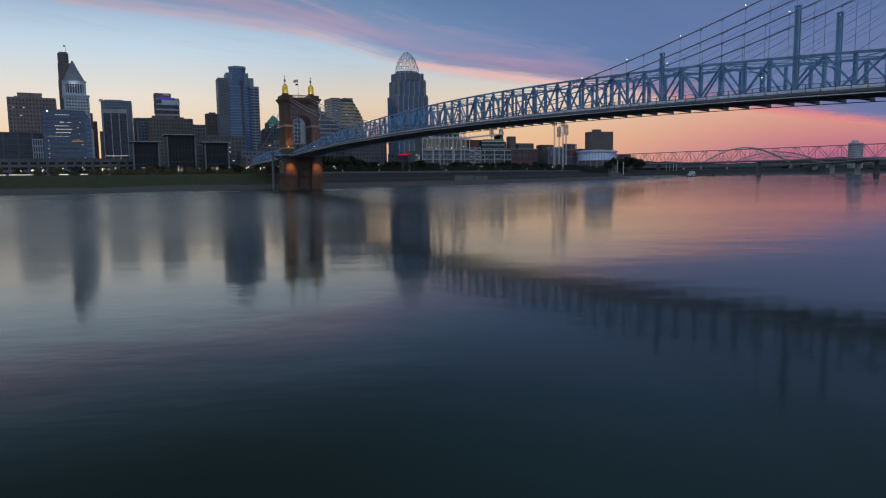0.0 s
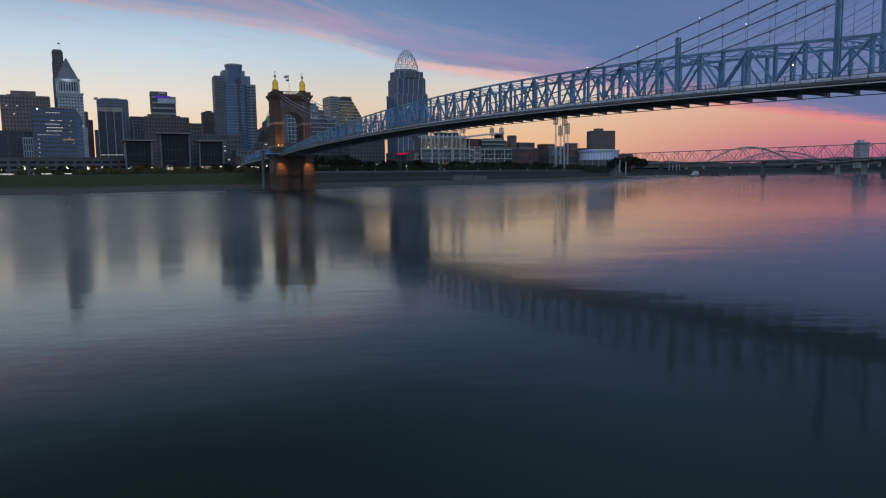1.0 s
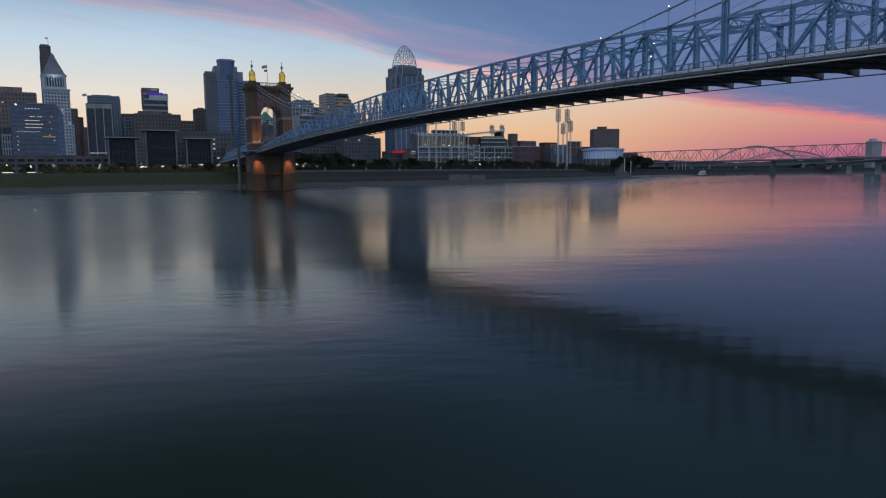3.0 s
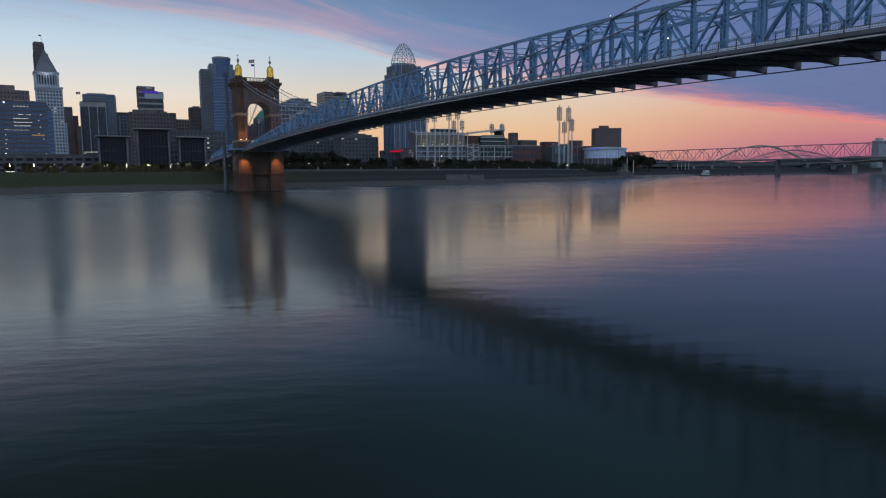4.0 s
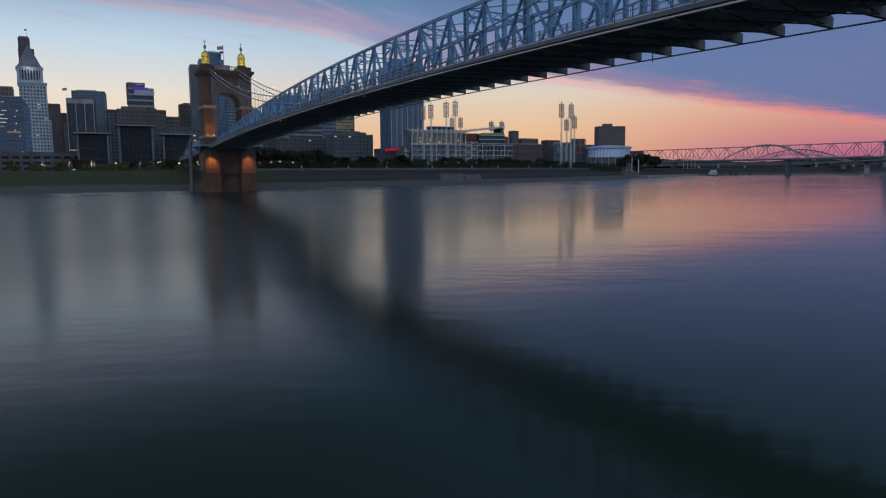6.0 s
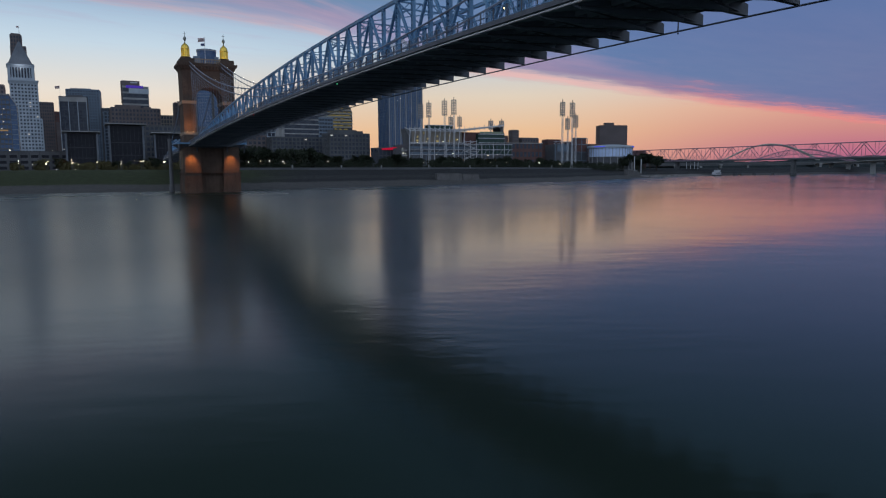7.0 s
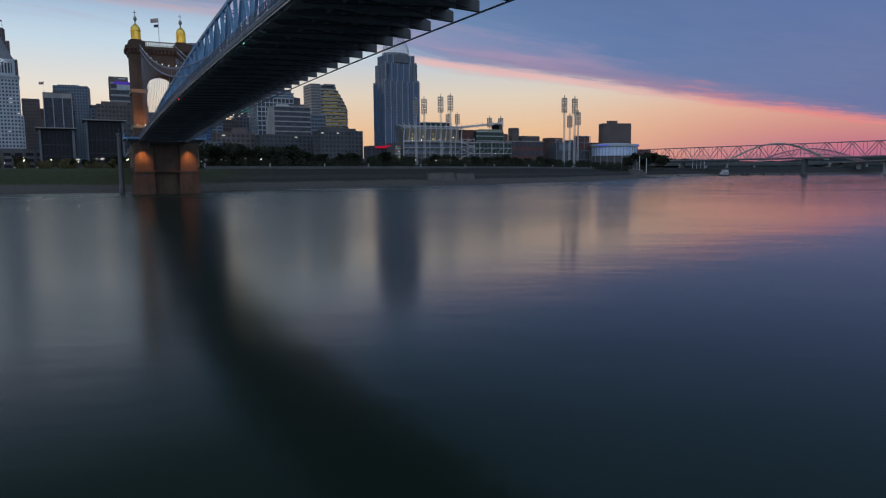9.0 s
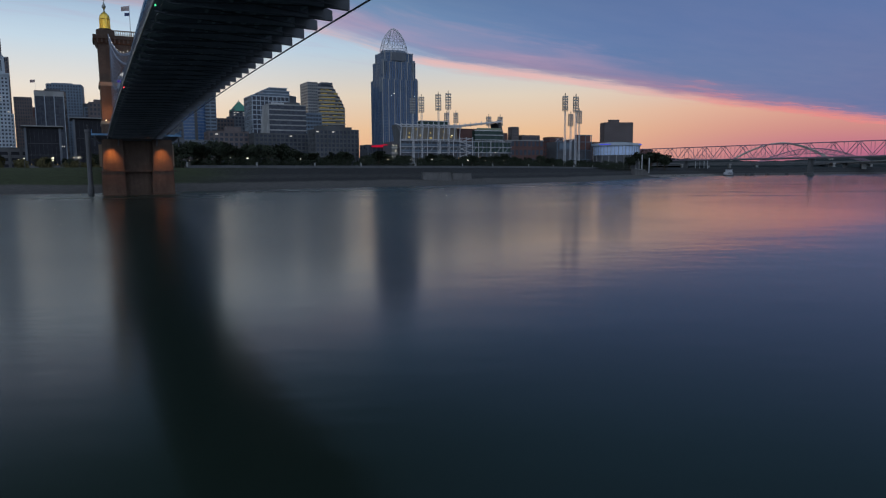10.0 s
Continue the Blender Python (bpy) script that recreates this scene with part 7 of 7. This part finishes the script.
def shrub_belt(name, label, x0, x1, d0, d1, count, low, high, leaf, seed):
    """A continuous belt of low shrubs: clumps of leaf faces over the ground."""
    r = random.Random(seed)
    verts, faces = [], []
    for _ in range(count):
        d = r.uniform(d0, d1)
        p = on_shore(r.uniform(x0, x1), d)
        tall = r.uniform(low, high)
        wide = tall * r.uniform(0.5, 0.9)
        for _ in range(46):
            a, u = r.uniform(0, math.tau), r.random() ** 0.6
            rad = wide * r.uniform(0.55, 1.05) * math.sqrt(max(0.05, 1 - u * u))
            c = Vector((p.x + rad * math.cos(a), p.y + rad * math.sin(a), ground_z(d) - 0.4 + tall * u))
            s = r.uniform(0.22, 0.5)
            e = Vector((r.gauss(0, 1), r.gauss(0, 1), r.gauss(0, 1))).normalized()
            f = e.orthogonal().normalized()
            n = len(verts)
            verts += [c + e * s, c + f * s * 0.8, c - e * s, c - f * s * 0.8]
            faces.append((n, n + 1, n + 2, n + 3))
    mesh = bpy.data.meshes.new(name)
    mesh.from_pydata(verts, [], faces)
    mesh.materials.append(leaf)
    return tagged(new(name, mesh), label, "shrubs", kind="stuff")


shrub_belt("shrub_belt", "continuous dark shrubs along the top of the bank", -70, 215, 63, 92, 760, 2.4, 6.6, LEAF, 31)
shrub_belt("shrub_belt", "dark bushes in front of the round arena", 186, 262, 42, 60, 240, 3.5, 8.5, LEAF, 33)
shrub_belt("shrub_belt", "olive shrubs and hedges across the park", -240, -60, 84, 150, 520, 1.5, 4.4, LEAF_OLIVE_LIT, 32)


def street_lamp(m, tall, mat, label, group):
    lamp = thing("street_lamp", label, "street lamp", m, group=group)
    bm = bmesh.new()
    lathe(bm, [(0.16, 0), (0.1, 0.6), (0.07, tall)], (0, 0, 0), 6)
    part("pole", bm, IRON, lamp)
    bm = bmesh.new()
    ball(bm, (0, 0, tall + 0.25), 0.115)
    part("globe", bm, mat, lamp, "lit lamp globe")
    return lamp


first_white = street_lamp(pose(*on_shore(-40, 66).xy, 9.0), 4.2, LAMP_WHITE, "lit white globe lamp on a dark pole", "bank lamps")
for i in range(27):
    p = on_shore(-30 + 9.6 * i + rng.uniform(-3, 3), 66 + rng.uniform(-1, 14))
    copy_thing(first_white, pose(p.x, p.y, 8.9))
first_warm = street_lamp(pose(*on_shore(-120, 80).xy, 9.1), 4.6, LAMP_WARM, "lit warm globe lamp in the park", "park lamps")
for i in range(130):
    d = rng.choice((rng.uniform(68, 82), rng.uniform(80, 200)))
    p = on_shore(-240 + 1.65 * i + rng.uniform(-5, 5), d)
    copy_thing(first_warm if rng.random() < 0.4 else first_white, pose(p.x, p.y, ground_z(d) - 1.6 + rng.uniform(0, 1.6)))


def light_strip(x, long):
    """A stretch of low promenade wall with a lit strip under its coping."""
    p = on_shore(x, 76)
    strip = thing("light_strip", "low promenade wall with a white lit strip", "light", pose(p.x, p.y, ground_z(76) - 0.2, 0, 0, 38), group="promenade lights")
    bm = bmesh.new()
    span(bm, (-long / 2, -0.15, 0), (long / 2, 0.15, 0.75))
    part("wall", bm, DARK_CONCRETE, strip)
    bm = bmesh.new()
    span(bm, (-long / 2 - 0.1, -0.3, 0.98), (long / 2 + 0.1, 0.2, 1.06))
    part("coping", bm, CONCRETE, strip)
    bm = bmesh.new()
    span(bm, (-long / 2 + 0.2, -0.2, 0.75), (long / 2 - 0.2, 0.1, 0.98))
    part("lens", bm, STRIP_LIGHT, strip, "white lit strip")


for x, long in ((-232, 5), (-222, 9), (-208, 10), (-196, 7), (-186, 11), (-172, 5), (-160, 4)):
    light_strip(x, long)


def parked_car(m, mat, label):
    car = thing("parked_car", label, "car", m, group="cars by the river road")
    bm = bmesh.new()
    extrude(bm, [(-2.2, 0.35), (2.2, 0.35), (2.2, 0.85), (1.3, 0.95), (0.7, 1.45), (-1.0, 1.48), (-1.8, 0.95), (-2.2, 0.9)], -0.85, 0.85, "y")
    part("body", fix(bm), mat, car)
    bm = bmesh.new()
    extrude(bm, [(1.15, 0.97), (0.66, 1.4), (-0.95, 1.42), (-1.6, 0.97)], -0.87, 0.87, "y")
    part("car_glazing", fix(bm), DARK_GLASS, car)
    for x in (-1.35, 1.35):
        for y in (-0.8, 0.8):
            bm = bmesh.new()
            tube(bm, [(x, y - 0.1, 0.33), (x, y + 0.1, 0.33)], 0.33, 10)
            part("wheel", bm, IRON, car)
    for y in (-0.6, 0.6):
        bm = bmesh.new()
        ball(bm, (2.2, y, 0.7), 0.13)
        part("headlight", bm, LAMP_WHITE, car)
    return car


model_car = None
for i in range(18):
    p = on_shore(-230 + 9.5 * i + rng.uniform(-4, 4), 150 + rng.uniform(-4, 4))
    m = pose(p.x, p.y, ground_z(150) + 0.15, 0, 0, rng.choice((-62, 118)) + 90)
    if model_car is None:
        model_car = parked_car(m, SLATE_PANEL, "grey car with lit headlights on the river road")
    else:
        copy_thing(model_car, m)
for x, d, mat, label in ((-166, 130, CYAN_SIGN, "small glowing cyan sign by the road"), (-160, 132, CYAN_SIGN, "small glowing cyan sign by the road"), (-118, 120, LIT_YELLOW, "small yellow lit sign by the road"), (-100, 125, LAMP_GREEN, "green lit sign by the road"), (-124, 118, LAMP_GREEN, "green lit sign by the road"), (-121, 122, LAMP_RED, "red lit sign by the road")):
    p = on_shore(x, d)
    sign = thing("road_sign", label, "sign", pose(p.x, p.y, ground_z(d), 0, 0, 30))
    bm = bmesh.new()
    span(bm, (-0.12, -0.1, 0), (0.12, 0.1, 3))
    part("post", bm, IRON, sign)
    bm = bmesh.new()
    span(bm, (-0.8, -0.12, 2.8), (0.8, 0.12, 3.7))
    part("panel", bm, mat, sign)
